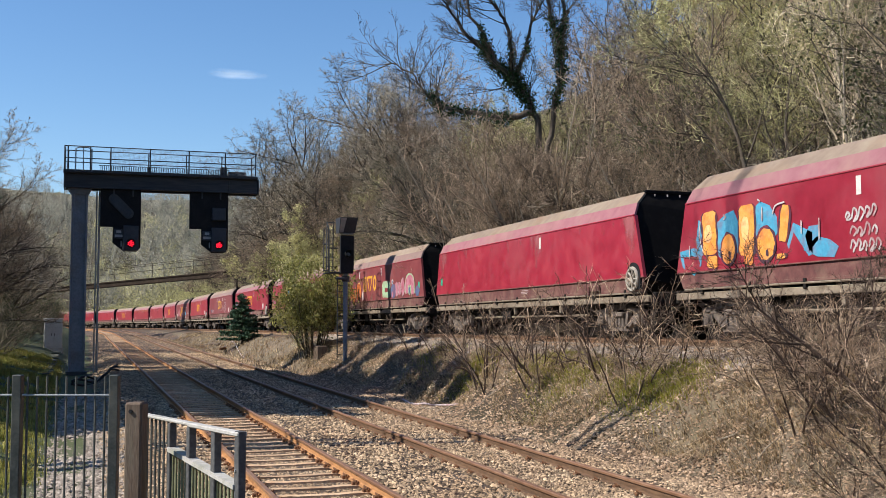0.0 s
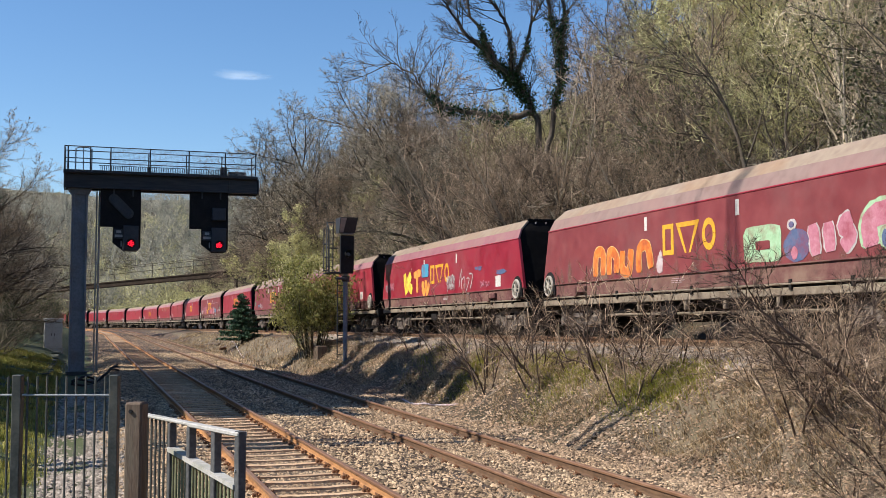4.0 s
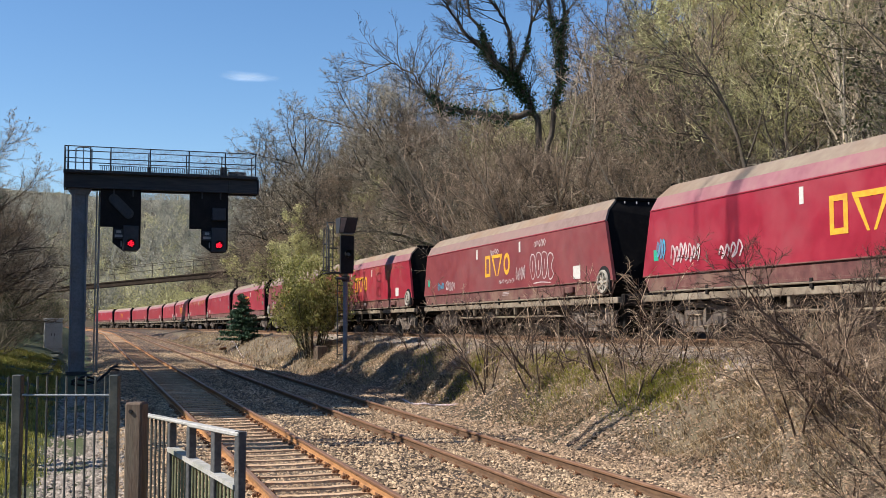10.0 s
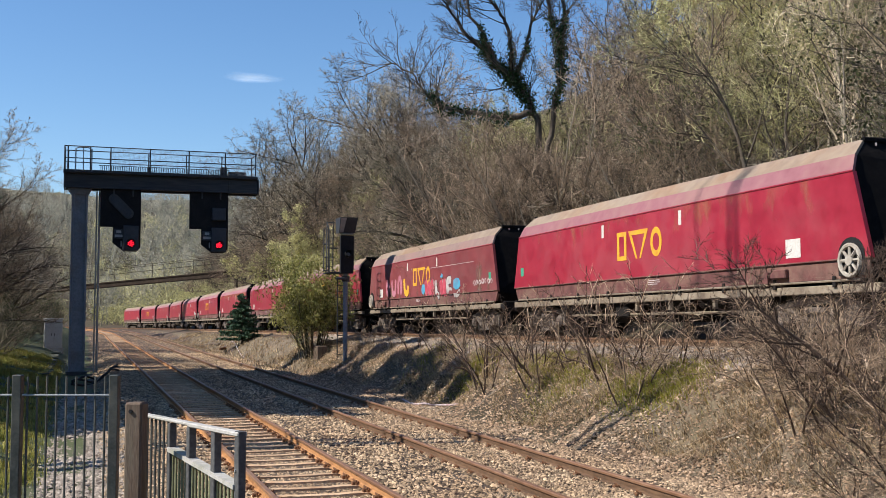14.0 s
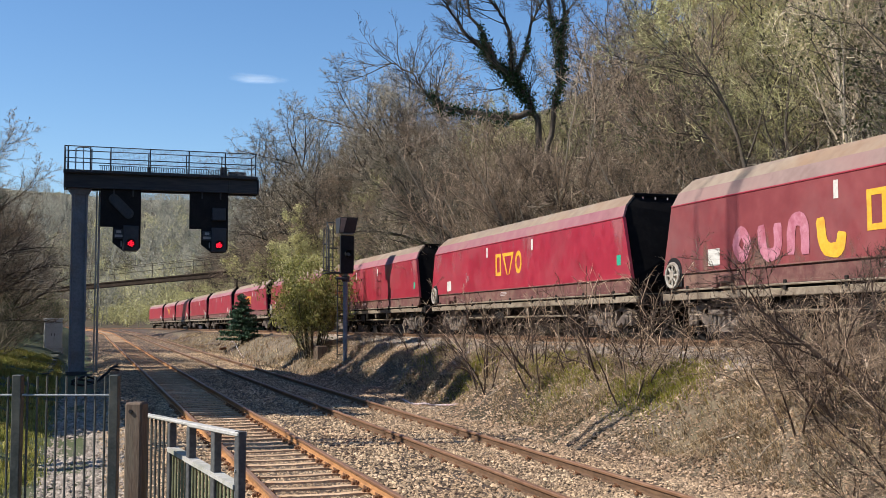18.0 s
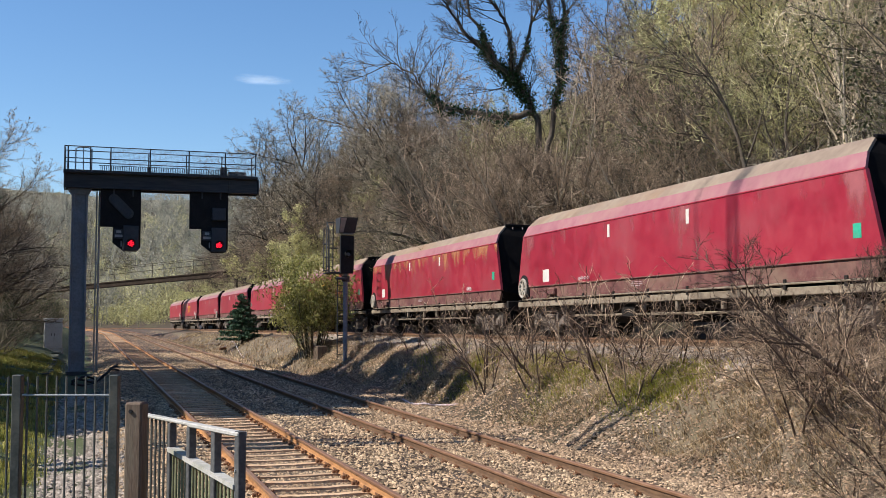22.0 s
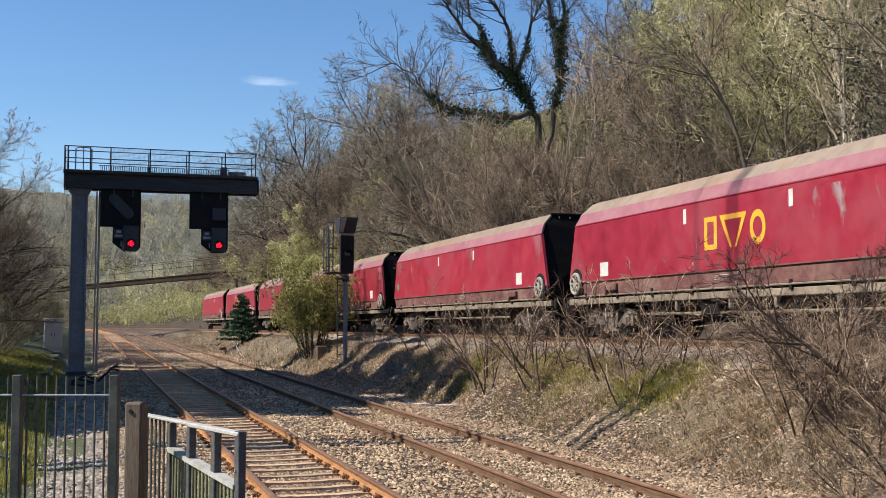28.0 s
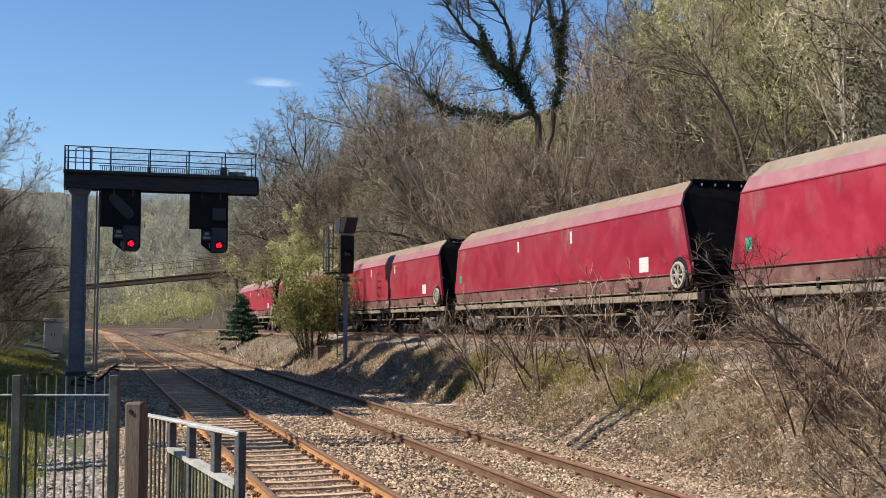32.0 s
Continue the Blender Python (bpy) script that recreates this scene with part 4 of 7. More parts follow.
WHEELSETS = {}
SPECS = {
    -1: dict(label="crimson hopper wagon with orange and blue graffiti", green=False, paint=[
        patch("cyan", 7.6, 1.8, 1.1, 0.62, n=7, rough=0.3), patch("cyan", 7.15, 2.2, 0.5, 0.9, n=5, rough=0.3), patch("cyan", 6.1, 2.2, 0.95, 1.1, n=9, rough=0.16), patch("cyan", 4.85, 2.3, 0.95, 0.9, n=9, rough=0.16), patch("cyan", 3.75, 1.88, 0.9, 0.8, n=5, rough=0.3), patch("cyan", 3.0, 1.74, 1.0, 0.42, n=6, rough=0.35), patch("cyan", 3.3, 2.0, 0.5, 0.5, n=5, rough=0.3),
        sprayed("orange", 0.52, [(6.83, 2.78), (6.8, 2.3), (6.8, 1.85)], [(5.42, 2.78), (5.4, 2.2), (5.42, 1.75)], edge="outline", off=0.013),
        sprayed("orange", 0.26, [(6.9, 1.7), (6.5, 1.68)], [(5.5, 1.68), (5.2, 1.68)], [(4.08, 2.64), (4.2, 1.95)], [(4.26, 1.72), (4.26, 1.62)], edge="outline", off=0.016),
        patch("orange", 6.08, 1.92, 0.5, 0.6, "outline", off=0.018), patch("orange", 4.75, 1.93, 0.58, 0.62, "outline", off=0.018),
        patch("peach", 6.85, 2.3, 0.3, 0.4, off=0.018), patch("peach", 5.45, 2.3, 0.28, 0.5, off=0.018), patch("outline", 6.02, 1.8, 0.09, 0.16, off=0.022), patch("outline", 4.7, 1.76, 0.09, 0.14, off=0.022),
        sprayed("chalk", 0.035, [(7.15, 2.6), (7.2, 2.3), (7.05, 1.9)], [(6.25, 2.66), (6.15, 2.6), (6.25, 2.55)], [(4.85, 2.68), (4.85, 2.4)], [(4.5, 2.5), (4.4, 2.66), (4.1, 2.7)], [(3.08, 2.3), (3.08, 1.9)], [(3.6, 2.3), (3.6, 2.05)], [(7.6, 2.1), (7.6, 1.8)], [(5.0, 2.85), (4.9, 2.8)], off=0.02),
        scribbled(1.95, 2.27, 0.85, 0.26, "chalk", 5, 0.024), scribbled(1.88, 1.98, 0.75, 0.24, "chalk", 4, 0.024), scribbled(1.85, 1.71, 0.8, 0.26, "chalk", 5, 0.024)]),
    0: dict(label="plain crimson hopper wagon with a bright side", panel=False, plates=1, paint=[worn_band(-8.15, 8.15, "worn_pink")]),
    1: dict(label="brownish faded hopper wagon with orange, green and pink graffiti", body="wagon_faded", logo=True, panel=False, end=1, paint=[worn_band(-8.0, 8.0, "worn_dust", 1.53, 2.6), 
        sprayed("ember", 0.26, [(4.75, 1.62), (4.68, 2.18), (4.3, 2.2), (4.3, 1.64)], [(3.95, 1.64), (3.9, 2.2), (3.55, 2.08), (3.55, 1.66)], [(3.2, 2.2), (3.2, 1.72), (2.85, 1.7), (2.75, 2.22)], [(2.35, 1.62), (2.3, 2.18), (1.9, 2.22), (1.75, 1.7)], edge="peach", grow=0.045),
        patch("pale", 1.32, 1.78, 0.3, 0.5, rough=0.3), patch("mint", -2.75, 1.95, 1.25, 0.72, n=8, rough=0.04), patch("wagon_faded", -2.78, 1.92, 0.5, 0.18, n=8, rough=0.05, off=0.012),
        patch("slate", -3.85, 1.84, 0.8, 0.62, rough=0.1), patch("chalk", -3.72, 2.25, 0.3, 0.22), patch("slate", -3.72, 2.25, 0.16, 0.12, off=0.012), patch("pink", -3.8, 1.7, 0.2, 0.25, off=0.012),
        sprayed("pink", 0.3, [(-4.35, 2.2), (-4.45, 1.62)], [(-4.8, 2.2), (-4.85, 1.66)], [(-5.45, 2.22), (-5.2, 2.1), (-5.42, 1.92), (-5.2, 1.7)], edge="chalk", grow=0.07),
        sprayed("pink", 0.4, [(-5.95, 1.68), (-5.92, 2.1), (-6.3, 2.24), (-6.68, 2.1), (-6.72, 1.62)], edge="mint", grow=0.16, off=0.013), patch("mint", -6.3, 1.82, 0.3, 0.42, off=0.016), patch("slate", -6.3, 1.8, 0.17, 0.3, off=0.02),
        patch("slate", -7.35, 1.74, 0.55, 0.42, rough=0.2)]),
    2: dict(label="crimson hopper wagon with yellow and blue graffiti", logo=True, paint=[
        sprayed("lemon", 0.42, [(4.72, 2.5), (4.4, 1.66)], [(3.8, 2.45), (4.25, 2.1)], [(4.3, 2.12), (3.6, 1.76)], off=0.009),
        sprayed("orange", 0.3, [(3.4, 2.38), (2.45, 2.46)], [(2.95, 2.38), (2.88, 1.66)], [(2.15, 2.1), (2.1, 1.72), (1.6, 1.66), (1.35, 2.0)], [(1.75, 2.12), (1.75, 1.76)]), patch("cyan", 1.86, 2.5, 0.9, 0.52, n=8, rough=0.04, off=0.011),
        scribbled(-1.25, 2.0, 1.0, 0.5, "chalk", 6, 0.026), scribbled(-1.3, 1.75, 0.9, 0.3, "chalk", 5, 0.026),
        sprayed("chalk", 0.055, [(-2.2, 1.7), (-2.3, 2.0), (-2.52, 2.36), (-2.5, 2.0), (-2.5, 1.65)], [(-2.5, 1.95), (-2.8, 2.05), (-2.86, 1.6)], [(-3.0, 2.0), (-3.3, 1.98), (-3.15, 1.75), (-2.95, 1.5), (-3.25, 1.46)], [(-3.3, 2.15), (-3.6, 2.13), (-3.6, 1.95), (-3.4, 1.62)]),
        scribbled(-4.85, 1.74, 1.0, 0.25, "pink", 4, 0.02), scribbled(7.0, 2.0, 1.4, 0.4, "pink", 6, 0.03), patch("slate", -6.3, 2.08, 0.9, 0.16, rough=0.3), patch("slate", -4.2, 2.3, 0.8, 0.16, rough=0.4)]),
    3: dict(label="crimson hopper wagon with the operator's yellow mark and pale scrawl", logo=True, paint=[scribbled(6.2, 1.95, 1.3, 0.5, "pale", 7, 0.03), scribbled(4.4, 1.9, 0.9, 0.4, "pale", 4, 0.03), scribbled(7.3, 2.1, 0.4, 0.5, "cyan", 3, 0.03)]),
    4: dict(label="dull red hopper wagon with yellow mark and white tags", body="wagon_faded", logo=True, paint=[
        sprayed("pale", 0.034, [(-2.75, 2.1), (-2.85, 2.45), (-3.1, 2.4), (-3.15, 1.95), (-2.95, 1.72)], [(-3.2, 2.3), (-3.35, 2.5), (-3.6, 2.4), (-3.55, 1.9), (-3.3, 1.78)], [(-3.65, 2.35), (-3.8, 2.5), (-4.05, 2.38), (-4.0, 1.85), (-3.75, 1.75)], [(-4.1, 2.3), (-4.3, 2.44), (-4.5, 2.3), (-4.35, 2.05), (-4.5, 1.8), (-4.2, 1.7)], closed=True),
        sprayed("pale", 0.03, [(-2.95, 2.3), (-2.95, 1.95)], [(-3.4, 2.28), (-3.42, 1.98)], [(-3.85, 2.3), (-3.86, 2.0)], [(-3.0, 1.6), (-3.6, 1.62), (-4.3, 1.58)]), scribbled(-3.5, 2.78, 0.9, 0.22, "pale", 5, 0.016), scribbled(-2.0, 1.95, 0.8, 0.5, "pale", 6, 0.014), scribbled(0.3, 2.75, 0.8, 0.2, "pale", 4), scribbled(6.0, 1.8, 0.8, 0.3, "cyan", 5), scribbled(4.9, 1.8, 1.1, 0.4, "pale", 6, 0.017), scribbled(-0.8, 1.75, 1.4, 0.15, "pale", 5, 0.015)]),
    5: dict(label="crimson hopper wagon with yellow mark and flaking patches", logo=True, paint=[worn_band(-7.0, 7.0, "worn_faint", 1.7)]),
    6: dict(label="dusty dark red hopper wagon with pink, pale and blue graffiti", body="wagon_faded", logo=True, end=1, paint=[worn_band(-8.0, 8.0, "worn_dust", 1.53, 2.6), 
        sprayed("pink", 0.24, [(5.2, 2.0), (5.0, 2.25), (4.78, 2.0), (4.98, 1.72)], closed=True), sprayed("pink", 0.26, [(4.3, 2.32), (4.2, 1.78), (3.8, 1.78), (3.75, 2.32)], [(3.35, 1.68), (3.28, 2.28), (2.95, 2.26), (2.9, 1.66)]),
        sprayed("yellow", 0.26, [(2.45, 2.3), (2.35, 1.78), (1.95, 1.7), (1.85, 2.0)]), patch("cyan", -0.2, 1.78, 0.5, 0.46, n=9, rough=0.15), patch("cyan", -2.5, 2.2, 0.34, 0.22, n=4, rough=0.0),
        sprayed("coral", 0.36, [(-0.5, 2.12), (-0.72, 1.55)], [(-0.95, 2.08), (-1.1, 1.5)], [(-1.32, 2.12), (-1.42, 1.48)], [(-2.4, 2.08), (-2.55, 1.48)], [(-2.8, 2.08), (-2.9, 1.44)], edge="chalk", grow=0.05),
        sprayed("chalk", 0.28, [(-1.78, 2.08), (-1.88, 1.62), (-2.2, 1.46)], [(-3.6, 2.02), (-3.2, 1.98), (-3.28, 1.64), (-3.7, 1.62)], edge="outline", grow=0.06, off=0.011),
        patch("cyan", -4.2, 1.86, 0.85, 0.46, n=9, rough=0.15), sprayed("chalk", 0.15, [(-4.55, 1.62), (-4.2, 1.44), (-3.85, 1.46)]), scribbled(-6.9, 1.82, 1.9, 0.2, "pale", 7, 0.022),
        sprayed("pale", 0.016, [(0.6, 2.58), (-2.5, 2.57), (-6.0, 2.56)], off=0.004)]),
    7: dict(label="crimson hopper wagon with yellow mark and a green end panel", logo=True, end=1, paint=[worn_band(-8.15, 8.15, "worn_pink"), scribbled(4.0, 2.0, 0.3, 0.4, "pale", 2, 0.015)]),
    8: dict(label="plain crimson hopper wagon, lightly weathered", end=1, paint=[worn_band(-8.15, 8.15, "worn_pink"), scribbled(3.5, 1.62, 0.7, 0.1, "pale", 4, 0.014)]),
    9: dict(label="crimson hopper wagon with yellow flaking patches along its top", end=1, paint=[worn_band(-8.15, 8.15, "worn_orange", 2.0), scribbled(-5.2, 1.62, 0.5, 0.15, "pale", 5, 0.02)]),
    10: dict(label="crimson hopper wagon with yellow mark over scuffed white paint", logo=True, end=1, paint=[worn_band(-6.8, -1.6, "worn_white", 1.7, 2.9), worn_band(-1.5, 1.8, "worn_dust", 1.53, 2.0)]),
    11: dict(label="clean crimson hopper wagon, brake wheel at its near end", paint=[worn_band(-8.15, 8.15, "worn_pink")]),
    12: dict(label="crimson hopper wagon with a white data panel", paint=[worn_band(-8.15, 8.15, "worn_pink")]),
    14: dict(logo=True),
}


def build_train():
    for k in WAGONS:
        TRAIN.append((k, wagon(k, SPECS.get(k, {}))))


TRAIN = []


def wagon_pose(y):
    """A wagon's pose by its two bogies, its middle at y along the line."""
    a, b = y - 6.35, y + 6.35
    pa = Vector((FREIGHT - float(freight_dev(a)), a, float(freight_z(a))))
    pb = Vector((FREIGHT - float(freight_dev(b)), b, float(freight_z(b))))
    d = pb - pa
    m = Matrix.Translation((pa + pb) / 2) @ pose(0, 0, 0, math.degrees(math.atan2(d.z, d.y)), 0, math.degrees(math.atan2(-d.x, d.y)))
    return m


# ================= trees and plants =================
def rand_unit(rng):
    while True:
        v = Vector((rng.uniform(-1, 1), rng.uniform(-1, 1), rng.uniform(-1, 1)))
        if 0.05 < v.length < 1:
            return v.normalized()


class Tree:
    """Grows a branching skeleton: wood holds trunk and limbs, twigs the fine crown."""

    def __init__(self, seed, counts, angles, ratios, wander=0.16, rise=0.10, thin=0.012, min_len=0.16, coarse=False, bark_to=1):
        self.bark_to = bark_to
        self.rng = random.Random(seed)
        self.counts, self.angles, self.ratios = counts, angles, ratios
        self.wander, self.rise, self.thin, self.min_len = wander, rise, thin, min_len
        self.segs, self.sides = ((4, 2, 1, 1, 1), (4, 3, 3, 3, 3)) if coarse else ((8, 5, 4, 3, 2), (8, 5, 4, 3, 3))
        self.wood, self.twigs, self.tips = Geo(), Geo(), []

    def branch(self, p, d, length, r, level, start=0.3):
        rng = self.rng
        last = len(self.counts)
        if level >= last:
            # a twiglet, three-sided and pointed
            q = p + (d + rand_unit(rng) * 0.25).normalized() * length
            self.twigs.tube([p, q], [self.thin * 0.7, 0], 3, cap=False, tip=True)
            self.tips.append(q)
            return
        nseg = self.segs[min(level, 4)]
        if level == last - 1:
            nseg = min(2, nseg)
        pts, dirs = [p.copy()], [d.copy()]
        for i in range(nseg):
            d = (d + rand_unit(rng) * self.wander * (1 + 0.25 * level) + Vector((0, 0, self.rise)) * (1 if level else 0.5)).normalized()
            pts.append(pts[-1] + d * (length / nseg))
            dirs.append(d.copy())
        radii = [max(self.thin, r * (1 - 0.85 * i / nseg)) for i in range(nseg + 1)]
        geo = self.wood if level <= self.bark_to else self.twigs
        geo.tube(pts, radii, self.sides[min(level, 4)], cap=False, tip=level >= 2)
        for i in range(self.counts[level]):
            t = start + (1 - start) * (i + rng.random()) / self.counts[level]
            s = min(nseg - 1, int(t * nseg))
            q = pts[s].lerp(pts[s + 1], t * nseg - s)
            base = dirs[s + 1]
            side = base.cross(rand_unit(rng)).normalized()
            a = radians(rng.uniform(*self.angles[level]))
            nd = (base * math.cos(a) + side * math.sin(a)).normalized()
            if nd.z < -0.25:
                nd.z *= 0.3
                nd.normalize()
            ln = max(self.min_len, length * rng.uniform(*self.ratios[level]) * (1.15 - 0.55 * t))
            self.branch(q, nd, ln, max(self.thin, radii[s] * rng.uniform(0.45, 0.7)), level + 1, 0.15)


def leaf_mesh(name, points, rng, size, mat, spread=0.12, n_per=1):
    """Small folded leaves scattered round points."""
    pts = np.array([tuple(p) for p in points for _ in range(n_per)], float)
    k = len(pts)
    r = np.random.RandomState(rng)
    pts = pts + r.normal(0, spread, (k, 3))
    a = r.normal(0, 1, (k, 3))
    a /= np.linalg.norm(a, axis=1)[:, None]
    b = np.cross(a, r.normal(0, 1, (k, 3)))
    b /= np.linalg.norm(b, axis=1)[:, None]
    c = np.cross(a, b)
    s = (size * r.uniform(0.6, 1.3, k))[:, None]
    v = np.stack([pts - a * s, pts + b * s * 0.5 + c * s * 0.15, pts + a * s, pts - b * s * 0.5 + c * s * 0.15], 1).reshape(-1, 3)
    o = np.arange(k)[:, None] * 4
    f = np.concatenate([o + [0, 1, 2], o + [0, 2, 3]], 0)
    return triangles(name, v, f, mat)


TREE_MESH = {}


def tree_kind(key, seed, height, stems, counts, angles, ratios, bark, twig, wander=0.16, rise=0.10, thin=0.012, r0=0.17, lean=0.15, start=0.3, buds=0, bud_mat="bud", bud_size=0.05, frac=0.8, spread=0.0, coarse=False):
    t = Tree(seed, counts, angles, ratios, wander, rise, thin, coarse=coarse, bark_to=0 if stems > 3 else 2)
    rng = t.rng
    woods = []
    for i in range(stems):
        t.wood = Geo()
        a = 2 * math.pi * (i + rng.random()) / stems
        d = Vector((math.cos(a) * lean * (1.0 if stems > 1 else 0.3), math.sin(a) * lean * (1.0 if stems > 1 else 0.3), 1)).normalized()
        f = 1.0 if stems == 1 else rng.uniform(0.65, 1.0)
        t.branch(Vector((math.cos(a) * spread, math.sin(a) * spread, -0.3)), d, height * frac * f, r0 * (0.8 if stems > 1 else 1), 0, start)
        woods.append(t.wood.mesh("stem" if stems > 1 else "trunk", M[bark], True))
    crown = t.twigs.mesh("crown", M[twig])
    bud = None
    if buds:
        tips = t.tips if len(t.tips) < buds else rng.sample(t.tips, buds)
        bud = leaf_mesh("foliage", tips, seed, bud_size, M[bud_mat], 0.1, 1 + buds // max(1, len(tips)))
    TREE_MESH[key] = (woods, crown, bud)


def plant(key, name, label, category, x, y, scale, turn, z=None, group="", squash=1.0, tilt=(0, 0)):
    zz = float(ground_z(x, y)) if z is None else z
    wood, crown, bud = TREE_MESH[key]
    t = thing(name, label, category, at=pose(x, y, zz - 0.05, tilt[0], tilt[1], turn) @ Matrix.Diagonal((scale, scale, scale * squash, 1)), group=group)
    for wd in wood:
        part("stem" if len(wood) > 1 else "trunk", wd, t)
    part("crown", crown, t, "bare twigs")
    if bud:
        part("foliage", bud, t, "young leaves")
    return t


A3 = [(35, 65), (30, 60), (25, 60), (20, 60)]
R3 = [(0.38, 0.55), (0.38, 0.6), (0.35, 0.6), (0.4, 0.7)]


def build_tree_kinds():
    UP = [(25, 58), (28, 62), (35, 75), (35, 80)]
    SHORT = [(0.56, 0.74), (0.38, 0.54), (0.28, 0.46), (0.30, 0.50)]
    MID = [(0.38, 0.55), (0.38, 0.58), (0.28, 0.48), (0.30, 0.52)]
    WIDE = [(32, 70)] + UP[1:]
    tree_kind("dome", 51, 14, 1, (19, 11, 9, 8), WIDE, SHORT, "limb", "twig", wander=0.17, rise=0.04, thin=0.0095, r0=0.26, start=0.14, frac=0.72)
    tree_kind("dome_b", 52, 14, 2, (12, 11, 9, 8), WIDE, SHORT, "limb", "twig_red", wander=0.18, rise=0.03, thin=0.0095, r0=0.20, lean=0.28, start=0.16, frac=0.74)
    tree_kind("coppice", 54, 7.5, 7, (9, 8, 7), [(22, 52), (32, 72), (35, 80)], [(0.36, 0.55), (0.32, 0.5), (0.34, 0.55)], "pale_bark", "twig_red", wander=0.15, rise=0.10, thin=0.0075, r0=0.065, lean=0.85, start=0.2, frac=0.9, spread=0.4)
    tree_kind("ash_b", 12, 13, 2, (9, 7, 7, 6), UP, MID, "limb", "twig", wander=0.17, thin=0.009, r0=0.17, lean=0.2)
    tree_kind("oak", 13, 12, 1, (13, 8, 8, 7), [(35, 70), (30, 65), (35, 75), (35, 80)], [(0.5, 0.7), (0.38, 0.58), (0.28, 0.46), (0.30, 0.5)], "limb", "twig_red", wander=0.22, thin=0.0095, r0=0.22, frac=0.7, start=0.2)
    tree_kind("alder", 14, 13, 1, (16, 8, 7, 6), [(30, 60), (28, 62), (35, 75), (35, 75)], [(0.28, 0.42), (0.4, 0.6), (0.32, 0.5), (0.3, 0.55)], "limb", "twig_red", wander=0.15, thin=0.009, r0=0.15)
    tree_kind("willow", 15, 11, 3, (8, 7, 6, 5), [(25, 55), (28, 60), (30, 70), (30, 75)], MID, "limb", "twig_olive", wander=0.18, thin=0.008, r0=0.14, lean=0.3, buds=11000, bud_mat="lime", bud_size=0.034)
    tree_kind("sallow", 16, 9, 3, (8, 7, 6, 5), [(25, 55), (28, 60), (30, 70), (30, 75)], MID, "limb", "twig_olive", wander=0.19, thin=0.008, r0=0.11, lean=0.4, buds=3000, bud_size=0.026)
    tree_kind("birch", 17, 13, 5, (11, 6, 6, 5), [(25, 50), (30, 60), (30, 70), (30, 70)], [(0.25, 0.4), (0.4, 0.6), (0.35, 0.55), (0.35, 0.6)], "pale_bark", "twig_pale", wander=0.12, thin=0.008, r0=0.08, lean=0.14, frac=0.95, spread=0.35)
    tree_kind("hazel", 18, 5.5, 10, (8, 7, 6), [(18, 48), (30, 65), (35, 75)], [(0.3, 0.5), (0.32, 0.52), (0.35, 0.55)], "pale_bark", "twig", wander=0.17, thin=0.007, r0=0.045, lean=0.5, start=0.2, frac=0.9, spread=0.3)
    tree_kind("thicket", 19, 4.5, 12, (7, 7, 6), [(25, 60), (30, 70), (35, 80)], [(0.3, 0.55), (0.36, 0.58), (0.35, 0.55)], "limb", "twig_pale", wander=0.24, rise=0.02, thin=0.007, r0=0.04, lean=0.7, start=0.15, frac=0.95, spread=0.5)
    tree_kind("green_shrub", 20, 5, 9, (6, 5, 4), [(20, 50), (25, 60), (20, 60)], [(0.3, 0.5), (0.4, 0.6), (0.4, 0.7)], "bark", "twig_olive", wander=0.2, thin=0.0075, r0=0.05, lean=0.5, start=0.2, frac=0.9, buds=7000, bud_size=0.036, spread=0.3)
    tree_kind("lime_shrub", 26, 6.5, 5, (7, 5, 4), [(25, 55), (25, 60), (20, 60)], [(0.35, 0.5), (0.4, 0.6), (0.4, 0.7)], "bark", "twig_olive", wander=0.2, thin=0.012, r0=0.07, lean=0.4, start=0.2, frac=0.9, buds=15000, bud_mat="lime", bud_size=0.05, spread=0.3)
    tree_kind("thorn", 25, 2.4, 6, (7, 5, 3), [(25, 55), (25, 60), (20, 60)], [(0.3, 0.55), (0.4, 0.65), (0.5, 0.8)], "thorn_dark", "twig_bright", wander=0.12, rise=0.03, thin=0.0048, r0=0.034, lean=0.7, start=0.2, frac=1.0, spread=0.25)
    tree_kind("thorn_b", 27, 2.4, 5, (7, 5, 3), [(25, 60), (25, 65), (20, 60)], [(0.3, 0.6), (0.4, 0.65), (0.5, 0.8)], "thorn_dark", "thorn_dark", wander=0.16, rise=0.02, thin=0.0050, r0=0.042, lean=0.8, start=0.2, frac=1.0, spread=0.25)
    tree_kind("bramble", 21, 2.0, 9, (5, 4, 3), [(25, 60), (30, 70), (20, 70)], [(0.35, 0.65), (0.4, 0.65), (0.4, 0.7)], "thorn_dark", "twig_bright", wander=0.22, rise=-0.01, thin=0.0045, r0=0.018, lean=0.8, start=0.1, frac=1.0, spread=0.35)
    tree_kind("sapling", 22, 2.8, 4, (10, 6), [(22, 55), (25, 60)], [(0.16, 0.36), (0.28, 0.5)], "thorn_dark", "twig_bright", wander=0.17, rise=0.06, thin=0.0046, r0=0.025, lean=0.42, start=0.2, frac=0.95, spread=0.12)
    tree_kind("lo_ash", 31, 13, 1, (12, 9, 9), UP, MID, "limb", "twig", wander=0.17, thin=0.014, r0=0.2, coarse=True)
    tree_kind("lo_dome", 53, 14, 1, (14, 10, 9), UP, SHORT, "limb", "twig", wander=0.17, thin=0.014, r0=0.24, start=0.14, frac=0.72, coarse=True)
    tree_kind("lo_oak", 32, 12, 1, (13, 9, 9), [(35, 70), (30, 65), (35, 75)], MID, "limb", "twig_red", wander=0.2, thin=0.014, r0=0.2, frac=0.75, coarse=True)
